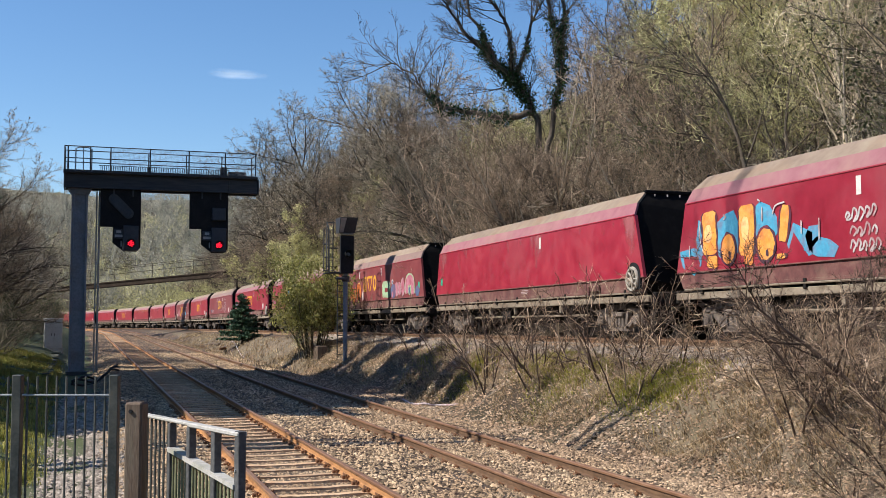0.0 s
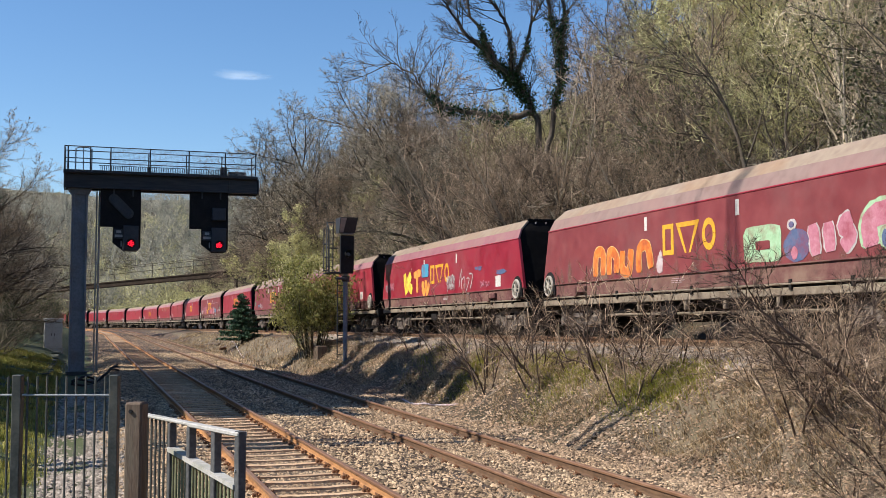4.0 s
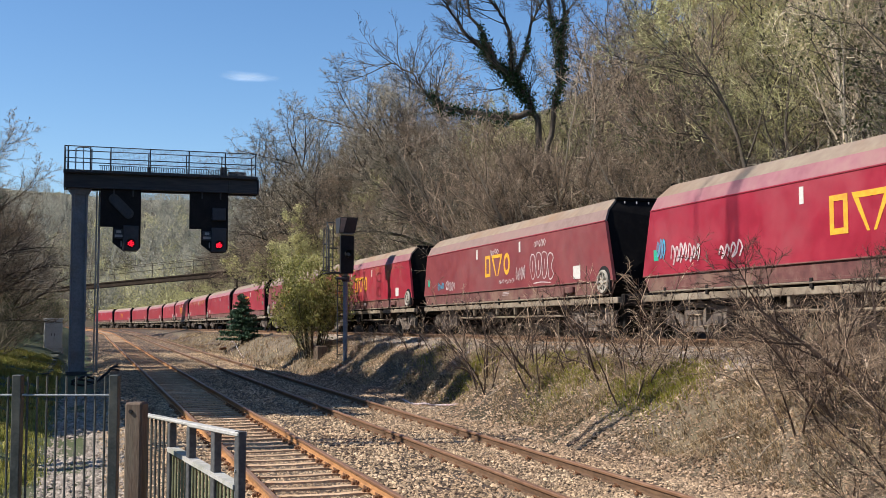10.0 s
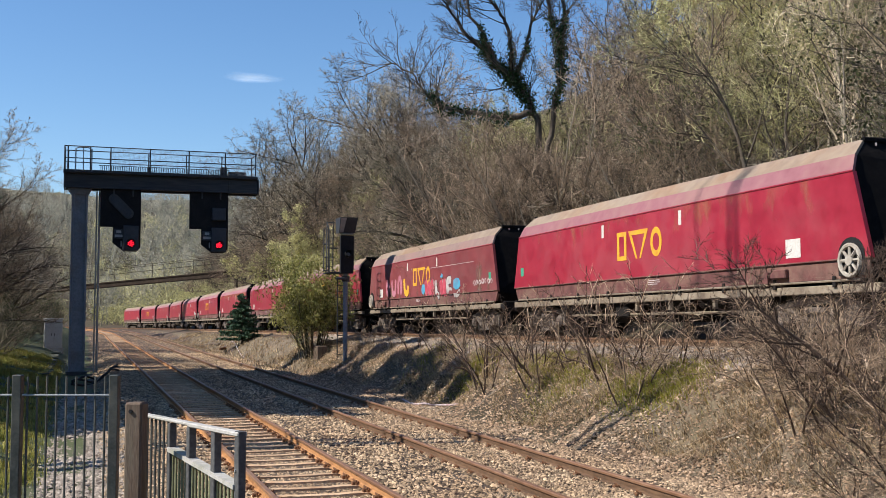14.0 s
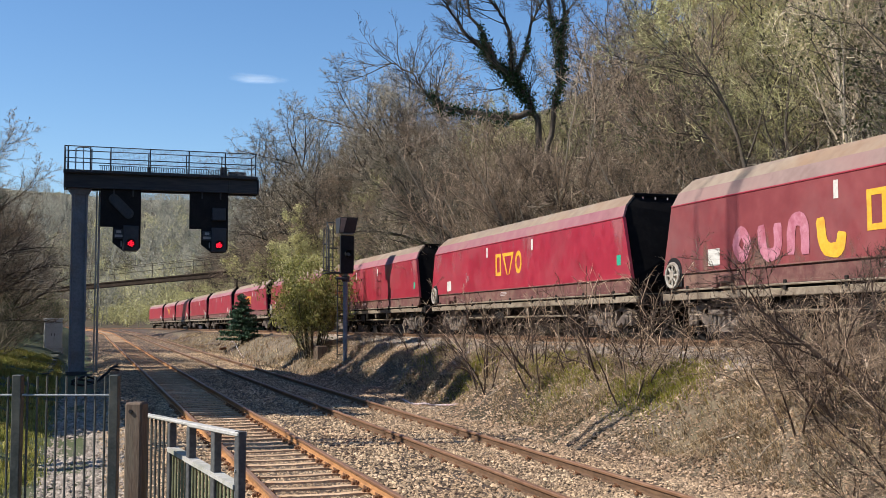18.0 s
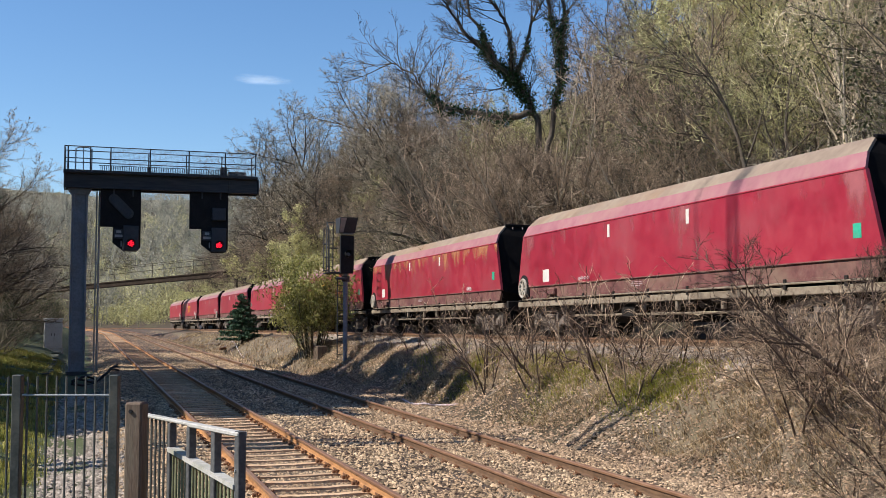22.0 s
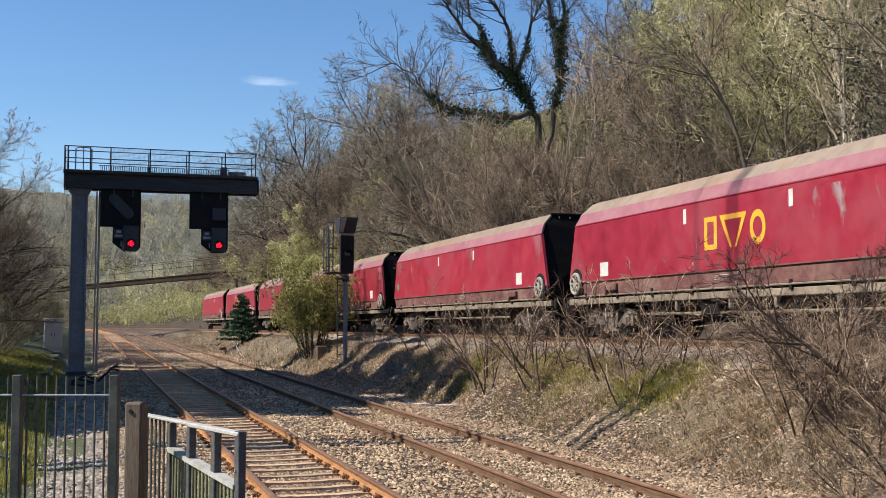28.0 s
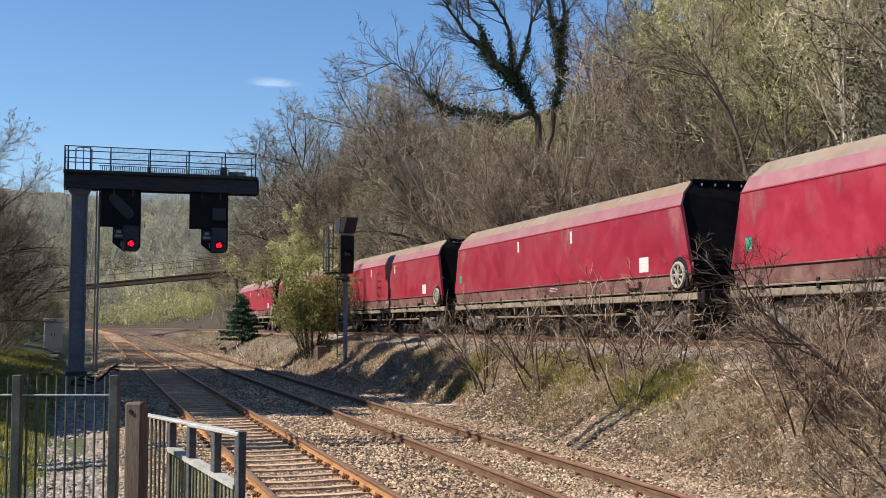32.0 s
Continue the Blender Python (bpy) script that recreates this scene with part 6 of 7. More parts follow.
def bank_plants():
    rng = random.Random(101)
    g = "shrubs on the bank"

    def put(key, x, y, s, squash=1.0, tilt=(0, 0)):
        lab = {"bramble": ("bramble", "tangled pale bare bramble on the bank", "bramble"), "thorn_b": ("thorn_shrub", "almost black bare thorn shrub on the bank", "shrub"), "thorn": ("thorn_shrub", "dark bare thorn shrub on the bank", "shrub"), "sapling": ("sapling", "thin bare sapling on the grass bank", "sapling"), "thicket": ("thorn_thicket", "dense bare thorn thicket on the bank", "shrub")}[key]
        plant(key, lab[0], lab[1], lab[2], x, y, s, rng.uniform(0, 360), group=g, squash=squash, tilt=tilt)

    for x, y, s in ((10.55, 28.6, 1.05), (10.5, 28.0, 0.9), (10.7, 25.4, 1.0), (11.3, 24.6, 0.95), (11.35, 23.4, 0.95), (11.5, 22.0, 0.9), (11.6, 21.4, 0.85), (11.7, 20.2, 0.8), (11.3, 30.5, 0.8), (11.4, 33.0, 0.8), (11.5, 36, 0.8), (11.0, 26.8, 0.9), (10.6, 20.3, 0.8), (11.9, 19, 0.7), (11.5, 39, 0.7), (11.6, 42, 0.7)):
        put("sapling", x, y, s * rng.uniform(1.15, 1.4), tilt=(rng.uniform(-8, 8), rng.uniform(-8, 8)))
    for x, y, s in ((10.9, 29.4, 1.0), (11.0, 26.0, 0.85), (11.3, 22.6, 0.95)):
        put("thorn_b", x, y, s, squash=1.2)
    for x, y, s in ((11.4, 27.5, 0.5), (11.7, 31.5, 0.5), (11.8, 24, 0.5), (11.7, 35, 0.5), (11.6, 21.2, 0.55), (11.8, 18.4, 0.6), (11.5, 16.9, 0.7), (11.6, 15.6, 0.85), (11.5, 14.4, 0.9), (11.4, 13.3, 0.95), (11.2, 12.2, 0.95), (11.5, 11.6, 0.9), (10.4, 16.2, 0.35), (9.9, 14.0, 0.35), (10.5, 13.0, 0.6), (10.7, 11.9, 0.65), (10.9, 11.2, 0.7), (10.2, 11.6, 0.5), (10.2, 12.8, 0.5), (9.9, 12.2, 0.45),
                    (11.9, 16.4, 0.8), (12.1, 13.6, 0.9), (11.9, 46, 0.6), (11.8, 50, 0.6), (10.8, 44.6, 0.5)):
        put("bramble", x, y, s * rng.uniform(0.9, 1.1))
    for i in range(11):
        y = rng.uniform(10.6, 17.2)
        x = rng.uniform(max(10.6, 0.72 * y), 12.3)
        put(rng.choice(["thorn", "thorn", "thorn_b"]), x, y, rng.uniform(0.65, 1.0))
    for i in range(17):
        y = rng.uniform(17, 48)
        put(rng.choice(["bramble", "sapling"]), rng.uniform(11.0, 12.2) - float(freight_dev(y)), y, rng.uniform(0.3, 0.62))
    for x, y, s in ((10.45, 12.3, 0.55), (10.7, 13.0, 0.6), (10.15, 12.9, 0.42), (10.9, 12.1, 0.6)):
        put("thorn_b", x, y, s)
    # the leaning stem in the thicket
    t = Tree(104, (9, 6, 5, 4), [(30, 60), (30, 60), (25, 60), (20, 60)], [(0.35, 0.55), (0.4, 0.6), (0.4, 0.6), (0.4, 0.7)], wander=0.12, rise=0.03, thin=0.0045, min_len=0.15, bark_to=0)
    t.branch(Vector((0, 0, -0.2)), Vector((-0.72, 0.25, 0.60)).normalized(), 3.0, 0.05, 0, 0.2)
    main, t.wood = t.wood, Geo()
    t.branch(Vector((0.1, 0, -0.2)), Vector((0.2, 0.3, 0.9)).normalized(), 2.4, 0.035, 0, 0.2)
    b = thing("blackthorn", "dark leaning blackthorn stem with a tangle of twigs", "shrub", at=pose(11.3, 13.6, float(ground_z(11.3, 13.6))))
    part("trunk", main.mesh("trunk", M["thorn_dark"]), b)
    part("trunk", t.wood.mesh("trunk", M["thorn_dark"]), b)
    part("crown", t.twigs.mesh("crown", M["thorn_dark"]), b, "dark bare twigs")


def scatter(x0, x1, y0, y1, n, seed, far_bias=1.6):
    r = np.random.RandomState(seed)
    y = y0 + (y1 - y0) * r.rand(n) ** far_bias
    x = x0 + (x1 - x0) * r.rand(n)
    return r, x, y


def stones(name, x, y, z, size, r, mat, label):
    """Broken stones: bent pyramids bedded in the ground, each its own island."""
    k = len(x)
    base = np.array([(1, 0, 0), (-1, 0, 0), (0, 1, 0), (0, -1, 0), (0, 0, 1), (0, 0, -1)], float)
    base = base[:5]
    tri = np.array([(0, 2, 4), (2, 1, 4), (1, 3, 4), (3, 0, 4)])
    v = base[None] * r.uniform(0.55, 1.25, (k, 5, 1)) + r.normal(0, 0.22, (k, 5, 3))
    v[:, :, 2] *= 0.75
    a = r.uniform(0, 2 * np.pi, k)
    c, s = np.cos(a)[:, None], np.sin(a)[:, None]
    v = np.stack([v[:, :, 0] * c - v[:, :, 1] * s, v[:, :, 0] * s + v[:, :, 1] * c, v[:, :, 2]], -1)
    v = v * size[:, None, None] + np.stack([x, y, z - 0.25 * size], -1)[:, None]
    f = tri[None] + (np.arange(k) * 5)[:, None, None]
    return thing(name, label, "ballast stones", kind="stuff", me=triangles(name, v.reshape(-1, 3), f.reshape(-1, 3), mat))


def blades(name, x, y, h, r, mat, label, width=0.012, lean=0.5, comb=0.0):
    """Grass: bent tapering blades of three triangles; comb lays them over towards the tracks."""
    k = len(x)
    z = ground_z(x, y) - 0.02
    a = r.uniform(0, 2 * np.pi, k)
    b = np.pi + r.normal(0, comb, k) if comb else r.uniform(0, 2 * np.pi, k)
    l = np.abs(r.normal(0, lean, k))
    w = width * r.uniform(0.6, 1.4, k)
    side = np.stack([np.cos(a), np.sin(a), np.zeros(k)], -1) * w[:, None]
    p = np.stack([x, y, z], -1)
    mid = p + np.stack([np.cos(b) * l * 0.35, np.sin(b) * l * 0.35, np.full(k, 0.6)], -1) * h[:, None]
    tip = p + np.stack([np.cos(b) * l, np.sin(b) * l, 1.0 - 0.35 * l], -1) * h[:, None]
    v = np.stack([p - side, p + side, mid + side * 0.7, mid - side * 0.7, tip], 1).reshape(-1, 3)
    o = np.arange(k)[:, None] * 5
    f = np.concatenate([o + [0, 1, 2], o + [0, 2, 3], o + [3, 2, 4]], 0)
    return thing(name, label, "grass", kind="stuff", me=triangles(name, v, f, mat))


def build_ground_cover():
    # ballast round both running lines
    r, x, y = scatter(0.3, 9.8, 9.5, 75, 98000, 1, 2.3)
    edge = r.normal(0, 0.25, len(x))
    soil = np.clip(np.minimum(y - 21, 36 - y) / 3, 0, 1)
    keep = (x < 9.3 + edge - 0.75 * soil) & (x > 0.5 + edge)
    x, y = x[keep], y[keep]
    size = r.uniform(0.014, 0.034, len(x)) * (1 + y / 65)
    near = np.minimum(np.abs(x - TRACK_1), np.abs(x - TRACK_2))
    stones("ballast_stones", x, y, ground_z(x, y) + size * 0.25 + np.where(near > 1.3, 0.03, np.where((near < 0.72) & (x < 4.8), -0.012, 0.016)), size * np.where((near < 0.72) & (x < 4.8), 0.75, 1.0), r, M["stone"], "loose tan and rust-stained ballast stones")
    r, x, y = scatter(0.3, 9.6, 72, 170, 9000, 11, 1.3)
    size = r.uniform(0.04, 0.09, len(x))
    stones("far_ballast", x - main_dev(y), y, ground_z(x - main_dev(y), y) + size * 0.1, size, r, M["stone_brown"], "ballast further along the running lines")
    # the freight line's shoulder
    r, x, y = scatter(11.55, 13.6, 11, 60, 24000, 2, 1.7)
    size = r.uniform(0.02, 0.045, len(x)) * (1 + y / 60)
    stones("shoulder_stones", x - freight_dev(y), y, ground_z(x - freight_dev(y), y) + size * 0.4, size, r, M["grey_stone"], "pale grey ballast along the raised freight line")
    # stone between the rails of the near line
    r, x, y = scatter(TRACK_1 - 0.70, TRACK_1 + 0.70, 9.5, 60, 17000, 12, 2.0)
    size = r.uniform(0.014, 0.028, len(x)) * (1 + y / 70)
    stones("inner_ballast", x, y, ground_z(x, y) + size * 0.1, size, r, M["stone"], "tan ballast between the rails of the near line")
    r, x, y = scatter(TRACK_2 - 0.70, TRACK_2 + 0.70, 11, 60, 12000, 14, 2.0)
    size = r.uniform(0.016, 0.032, len(x)) * (1 + y / 70)
    stones("inner_ballast", x, y, ground_z(x, y) + size * 0.35, size, r, M["stone_brown"], "brown ballast between the rails of the second line")
    # brown stones at the foot of the bank
    r, x, y = scatter(7.8, 9.9, 9.5, 50, 15000, 13, 1.8)
    keep = (y < 20.5 + r.normal(0, 0.8, len(y))) | (y > 37) | (x < 8.6 + r.normal(0, 0.15, len(y))) | (r.rand(len(y)) < 0.06)
    x, y = x[keep], y[keep]
    size = r.uniform(0.016, 0.036, len(x)) * (1 + y / 65)
    stones("foot_stones", x, y, ground_z(x, y) + size * 0.55 + 0.02, size, r, M["stone_brown"], "brown stones at the foot of the bank")
    # grey stone of the cess behind the fence
    r, x, y = scatter(-0.85, 0.9, 10, 40, 13000, 3, 1.7)
    size = r.uniform(0.02, 0.05, len(x)) * (1 + y / 70)
    stones("cess_stones", x, y, ground_z(x, y) + size * 0.2, size, r, M["grey_stone"], "grey stones of the lineside path")
    # dead leaves and grit on the bank
    r, x, y = scatter(9.3, 12.3, 10, 50, 40000, 4, 1.7)
    size = r.uniform(0.012, 0.035, len(x)) * (1 + y / 60)
    stones("bank_litter", x, y, ground_z(x, y) + size * 0.5, size, r, M["dead_leaf"], "dead leaves and grit over the bank")
    # dry grass in tufts
    r, cx, cy = scatter(9.8, 12.2, 10, 60, 3000, 5, 1.5)
    keep = (bumps(cx, cy, 0.9, 2.2) > -0.55) & (cx < 11.75)
    cx, cy = cx[keep], cy[keep]
    n = 22
    x = (cx[:, None] + r.normal(0, 0.09, (len(cx), n))).ravel()
    y = (cy[:, None] + r.normal(0, 0.09, (len(cx), n))).ravel()
    blades("dry_grass", x, y, r.uniform(0.05, 0.19, len(x)) * np.repeat(r.uniform(0.6, 1.3, len(cx)), n), r, M["dry_grass"], "bleached dry grass matted on the bank", 0.009, 1.5, 0.7)
    # green patches
    spots = [(10.9, 20.4, 0.5, 260), (11.2, 19.4, 0.5, 240), (10.9, 24.5, 0.5, 140), (10.9, 30.5, 0.6, 140), (11.3, 26.5, 0.5, 120), (11.4, 25.8, 0.5, 200), (11.3, 31.0, 0.6, 220), (11.2, 23.2, 0.4, 120), (11.5, 36.0, 0.7, 150)]
    x = np.concatenate([r.normal(a, c * 0.7, d * 6) for a, b, c, d in spots])
    y = np.concatenate([r.normal(b, c * 1.2, d * 6) for a, b, c, d in spots])
    blades("bank_grass", x, y, r.uniform(0.08, 0.24, len(x)), r, M["green_grass"], "fresh green grass patches on the bank", 0.008, 0.9, 1.0)
    r, cx, cy = scatter(-5.5, -0.7, 10, 66, 4600, 6, 1.3)
    keep = (bumps(cx, cy, 0.8, 4.0) > -0.5) & (cx < -0.7 - 0.012 * (cy - 10))
    cx, cy = cx[keep], cy[keep]
    x = (cx[:, None] + r.normal(0, 0.12, (len(cx), 26))).ravel()
    y = (cy[:, None] + r.normal(0, 0.12, (len(cx), 26))).ravel()
    blades("verge_grass", x, y, r.uniform(0.06, 0.24, len(x)), r, M["verge_grass"], "rough green grass of the verge", 0.010, 0.7)
    r, cx, cy = scatter(12.2, 19.0, 50, 140, 500, 7, 1.0)
    x = (r.normal(9.6, 0.9, 9000))
    y = r.uniform(48, 120, 9000)
    blades("far_dry_grass", x, y, r.uniform(0.1, 0.3, len(x)), r, M["dry_grass"], "thin dry grass on the far bank", 0.015, 0.9)


def far_woods():
    """The woods that close the valley, joined."""
    r = np.random.RandomState(9)
    protos = []
    for seed in (201, 202, 203):
        t = Tree(seed, (9, 6, 5), A3, [(0.5, 0.65), (0.4, 0.6), (0.45, 0.7)], thin=0.032, rise=0.08, coarse=True)
        t.branch(Vector((0, 0, -0.5)), Vector((0, 0, 1)), 9.5, 0.2, 0, 0.2)
        tri = []
        v = list(t.wood.v) + list(t.twigs.v)
        o = len(t.wood.v)
        for q in list(t.wood.f) + [tuple(i + o for i in f) for f in t.twigs.f]:
            for i in range(1, len(q) - 1):
                tri.append((q[0], q[i], q[i + 1]))
        protos.append((np.array(v), np.array(tri)))
    zones = [("far_wood", "twig_far", "grey brown bare wood on the far hillside", [(-0.11, 0.22, 235, 420, 300, 0.9, 1.25), (-0.11, 0.22, 400, 640, 330, 1.0, 1.4)]),
             ("far_wood", "twig_olive", "olive budding wood beyond the footbridge", [(0.02, 0.2, 205, 300, 70, 0.5, 0.95), (-0.11, 0.2, 260, 520, 90, 0.8, 1.2)]),
             ("far_bushes", "twig_olive", "bare olive scrub beyond the curve", [(-0.03, 0.12, 145, 330, 140, 0.28, 0.5)])]
    # leafy scrub at the foot of the slope, and the fine twigs that fill the far crowns
    for name, mat, label, count, seed, (x0, x1, y0, y1), (rad, hgt), per, size in (
            ("leafy_scrub", "lime", "pale lime green scrub beyond the curve", 260, 21, (-14, 36, 185, 290), (2.7, 4.8), 420, 0.16),
            ("leafy_scrub", "bud", "olive green scrub beyond the curve", 150, 22, (-8, 44, 160, 340), (2.6, 3.6), 380, 0.13),
            ("hedge_scrub", "hedge_leaf", "dark scrub at the foot of the far slope", 110, 23, (-20, 50, 170, 360), (2.6, 3.4), 320, 0.14),
            ("far_twigs", "twig_far", "grey brown twigs of the far wood", 640, 24, (-80, 110, 230, 640), (3.6, 8.0), 190, 0.24),
            ("far_twigs", "twig_olive", "olive twigs of the far wood", 220, 25, (-40, 70, 210, 420), (3.4, 7.0), 190, 0.24)):
        q = np.random.RandomState(seed)
        pts = []
        for i in range(count):
            x, y = q.uniform(x0, x1), q.uniform(y0, y1)
            off = x + float(freight_dev(y)) - 14
            if abs(x + float(main_dev(y)) - 4) < 7.5 or off < (5.0 if x + float(main_dev(y)) > 4 else -99):
                continue
            s = q.uniform(0.6, 1.15)
            d = q.normal(0, 1, (per, 3))
            d /= np.linalg.norm(d, axis=1)[:, None]
            d *= (q.uniform(0.25, 1, (per, 1)) ** 0.6) * (1 + 0.25 * np.sin(5 * d[:, :1] + i) * np.sin(4 * d[:, 2:] + 2 * i))
            pts.append(d * (rad * s, rad * s, hgt * s * 0.55) + (x, y, float(ground_z(x, y)) + hgt * s * 0.5))
        thing(name, label, "woodland", kind="stuff", me=leaf_mesh(name, np.concatenate(pts), seed, size, M[mat], 0.1))
    for name, mat, label, areas in zones:
        vs, fs, n = [], [], 0
        for x0, x1, y0, y1, count, s0, s1 in areas:
            for i in range(count):
                y = r.uniform(y0, y1)
                x = y * r.uniform(x0, x1)
                off = x + float(freight_dev(y)) - 14
                if abs(x + float(main_dev(y)) - 4) < 6.5 or abs(off) < 4.5 or (name == "far_bushes" and not 4.5 < off < 22):
                    continue
                v, f = protos[r.randint(3)]
                a, s = r.uniform(0, 6.28), r.uniform(s0, s1)
                c, q = math.cos(a) * s, math.sin(a) * s
                w = np.stack([v[:, 0] * c - v[:, 1] * q + x, v[:, 0] * q + v[:, 1] * c + y, v[:, 2] * s + float(ground_z(x, y))], -1)
                vs.append(w)
                fs.append(f + n)
                n += len(v)
        thing(name, label, "woodland", kind="stuff", me=triangles(name, np.concatenate(vs), np.concatenate(fs), M[mat]))


# ================= lineside things =================
def gantry():
    y = 55.4
    g = thing("signal_gantry", "dark steel cantilever gantry with railed walkway carrying signals", "signal gantry", at=pose(0, y, 0))
    zb = float(ground_z(-0.4, y))
    post = Geo()
    post.prism([(-0.37, -0.3), (-0.27, -0.3), (-0.25, -0.22), (0.25, -0.22), (0.27, -0.3), (0.37, -0.3), (0.37, 0.3), (-0.37, 0.3)], zb, 8.6, "z")
    part("post", post.mesh("post", M["gantry_steel"]), g, "blue-grey steel column", at=Matrix.Translation((-0.43, 0, 0)))
    part("base_plate", Geo().box(-0.43, 0, zb + 0.05, 0.95, 0.9, 0.2, 0.02).mesh("base_plate", M["gantry_dark"]), g)
    part("post_head", Geo().add([(-0.82, -0.34, 8.3), (-0.04, -0.34, 8.3), (-0.04, 0.34, 8.3), (-0.82, 0.34, 8.3), (-1.0, -0.42, 8.57), (0.1, -0.42, 8.57), (0.1, 0.42, 8.57), (-1.0, 0.42, 8.57)],
                                [(3, 2, 1, 0), (4, 5, 6, 7), (0, 1, 5, 4), (1, 2, 6, 5), (2, 3, 7, 6), (3, 0, 4, 7)]).mesh("post_head", M["gantry_steel"]), g)
    part("ladder_conduit", Geo().tube([(0.35, 0.1, zb), (0.35, 0.1, 8.5)], 0.035, 6).tube([(0.48, 0.1, zb), (0.48, 0.1, 8.5)], 0.05, 6)
         .box(0.42, 0.1, 6.9, 0.2, 0.1, 0.08, 0.01).box(0.42, 0.1, 5.0, 0.2, 0.1, 0.08, 0.01).box(0.42, 0.1, 3.0, 0.2, 0.1, 0.08, 0.01).mesh("ladder_conduit", M["galv"]), g)
    for q in (-0.5, 0.5):
        part("beam", Geo().prism([(q - 0.13, 8.575), (q + 0.13, 8.575), (q + 0.13, 8.625), (q + 0.05, 8.64), (q + 0.05, 9.24), (q + 0.13, 9.25), (q + 0.13, 9.295), (q - 0.13, 9.295), (q - 0.13, 9.25), (q - 0.05, 9.24), (q - 0.05, 8.64), (q - 0.13, 8.625)], 0, 1, "x").mesh("beam", M["gantry_dark"]), g, "dark riveted cantilever beam", at=Matrix.Translation((-1.1, 0, 0)) @ Matrix.Diagonal((9.1, 1, 1, 1)))
    part("soffit", Geo().box(3.45, 0, 8.7, 9.0, 0.88, 0.05).mesh("soffit", M["gantry_dark"]), g)
    for x in (-1.14, 8.04):
        part("end_cap", Geo().box(x, 0, 8.93, 0.07, 1.28, 0.74, 0.01).mesh("end_cap", M["gantry_dark"]), g)
    part("beam_splice", Geo().box(6.6, -0.56, 8.93, 0.05, 0.05, 0.6, 0.01).mesh("beam_splice", M["gantry_dark"]), g)
    part("walkway", Geo().box(3.4, 0, 9.33, 9.2, 1.5, 0.06, 0.01).box(3.4, -0.75, 9.36, 9.2, 0.04, 0.14, 0.01).mesh("walkway", M["gantry_dark"]), g, "steel walkway deck")
    # mesh toe screen of close thin bars
    screen = Geo()
    for i in range(72):
        x = 0.5 + i * 0.083
        screen.box(x, -0.72, 9.53, 0.03, 0.02, 0.26)
    screen.box(3.5, -0.72, 9.67, 6.2, 0.03, 0.03)
    tagged(part("toe_screen", screen.mesh("toe_screen", M["gantry_dark"]), g, "close-barred toe screen"), kind="stuff")
    wire = Geo()
    for i in range(118):
        wire.tube([(1.0 + i * 0.058, -0.73, 9.4), (1.0 + i * 0.058, -0.73, 10.52)], 0.004, 3, cap=False)
    for i in range(19):
        wire.tube([(1.0, -0.735, 9.42 + 0.06 * i), (7.86, -0.735, 9.42 + 0.06 * i)], 0.004, 3, cap=False)
    tagged(part("wire_screen", wire.mesh("wire_screen", M["gantry_steel"]), g, "fine wire mesh behind the rails"), kind="stuff")
    for q in (-0.74, 0.74):
        for z in (9.98, 10.28, 10.55):
            if z == 10.28:
                continue
            part("handrail", Geo().tube([(-1.15, q, z), (7.92, q, z)], 0.024, 6).mesh("handrail", M["gantry_dark"]), g)
        for x in (-1.15, -1.0, 0.02, 0.95, 2.78, 4.62, 6.38, 7.88):
            part("stanchion", cached("st", lambda: Geo().tube([(0, 0, 9.33), (0, 0, 10.55)], 0.03, 6).mesh("stanchion", M["gantry_dark"])), g, at=Matrix.Translation((x, q, 0)))
    for x in (-1.15, 7.92):
        for z in (9.98, 10.55):
            part("end_rail", Geo().tube([(x, -0.74, z), (x, 0.74, z)], 0.024, 6).mesh("end_rail", M["gantry_dark"]), g)
    part("ladder_gate", Geo().tube([(-0.65, -0.78, 9.35), (-0.65, -0.78, 10.42), (-0.5, -0.78, 10.5), (-0.1, -0.78, 10.5), (0.08, -0.78, 10.42), (0.08, -0.78, 9.35)], 0.03, 6)
         .tube([(-0.3, -0.78, 9.35), (-0.3, -0.78, 10.5)], 0.022, 6).mesh("ladder_gate", M["gantry_steel"]), g)
    part("control_box", Geo().box(6.35, -0.3, 9.62, 0.32, 0.3, 0.5, 0.02).mesh("control_box", M["gantry_dark"]), g)
    part("walkway_box", Geo().box(7.0, -0.4, 9.5, 0.9, 0.3, 0.3, 0.02).mesh("walkway_box", M["gantry_dark"]), g)

    def head(x0, indicator):
        """A hanging signal: back board, light box with its red aspect, number plate."""
        s = thing("hanging_signal", "black hanging signal board showing a red light", "railway signal", at=pose(x0, y - 0.45, 0), group="signals on the gantry")
        part("back_board", Geo().prism([(0.0, 8.58), (1.88, 8.58), (1.88, 5.78), (1.7, 5.58), (1.1, 5.58), (0.58, 5.98), (0.58, 6.75), (0.0, 6.75)], -0.02, 0.06, "y").mesh("back_board", M["black"]), s, "black back board")
        part("hanger", Geo().box(0.6, 0.3, 8.5, 0.08, 0.7, 0.5, 0.01).mesh("hanger", M["gantry_dark"]), s)
        part("hanger", Geo().box(1.5, 0.3, 8.5, 0.08, 0.7, 0.5, 0.01).mesh("hanger", M["gantry_dark"]), s)
        part("light_box", Geo().box(1.42, -0.12, 6.22, 0.74, 0.22, 1.2, 0.03).mesh("light_box", M["signal_box"]), s, "blue-black light box")
        lens = part("red_aspect", Geo().tube([(1.42, -0.26, 5.95), (1.42, -0.235, 5.95)], 0.2, 20).mesh("red_aspect", M["black"]), s, "glowing red light of small points")
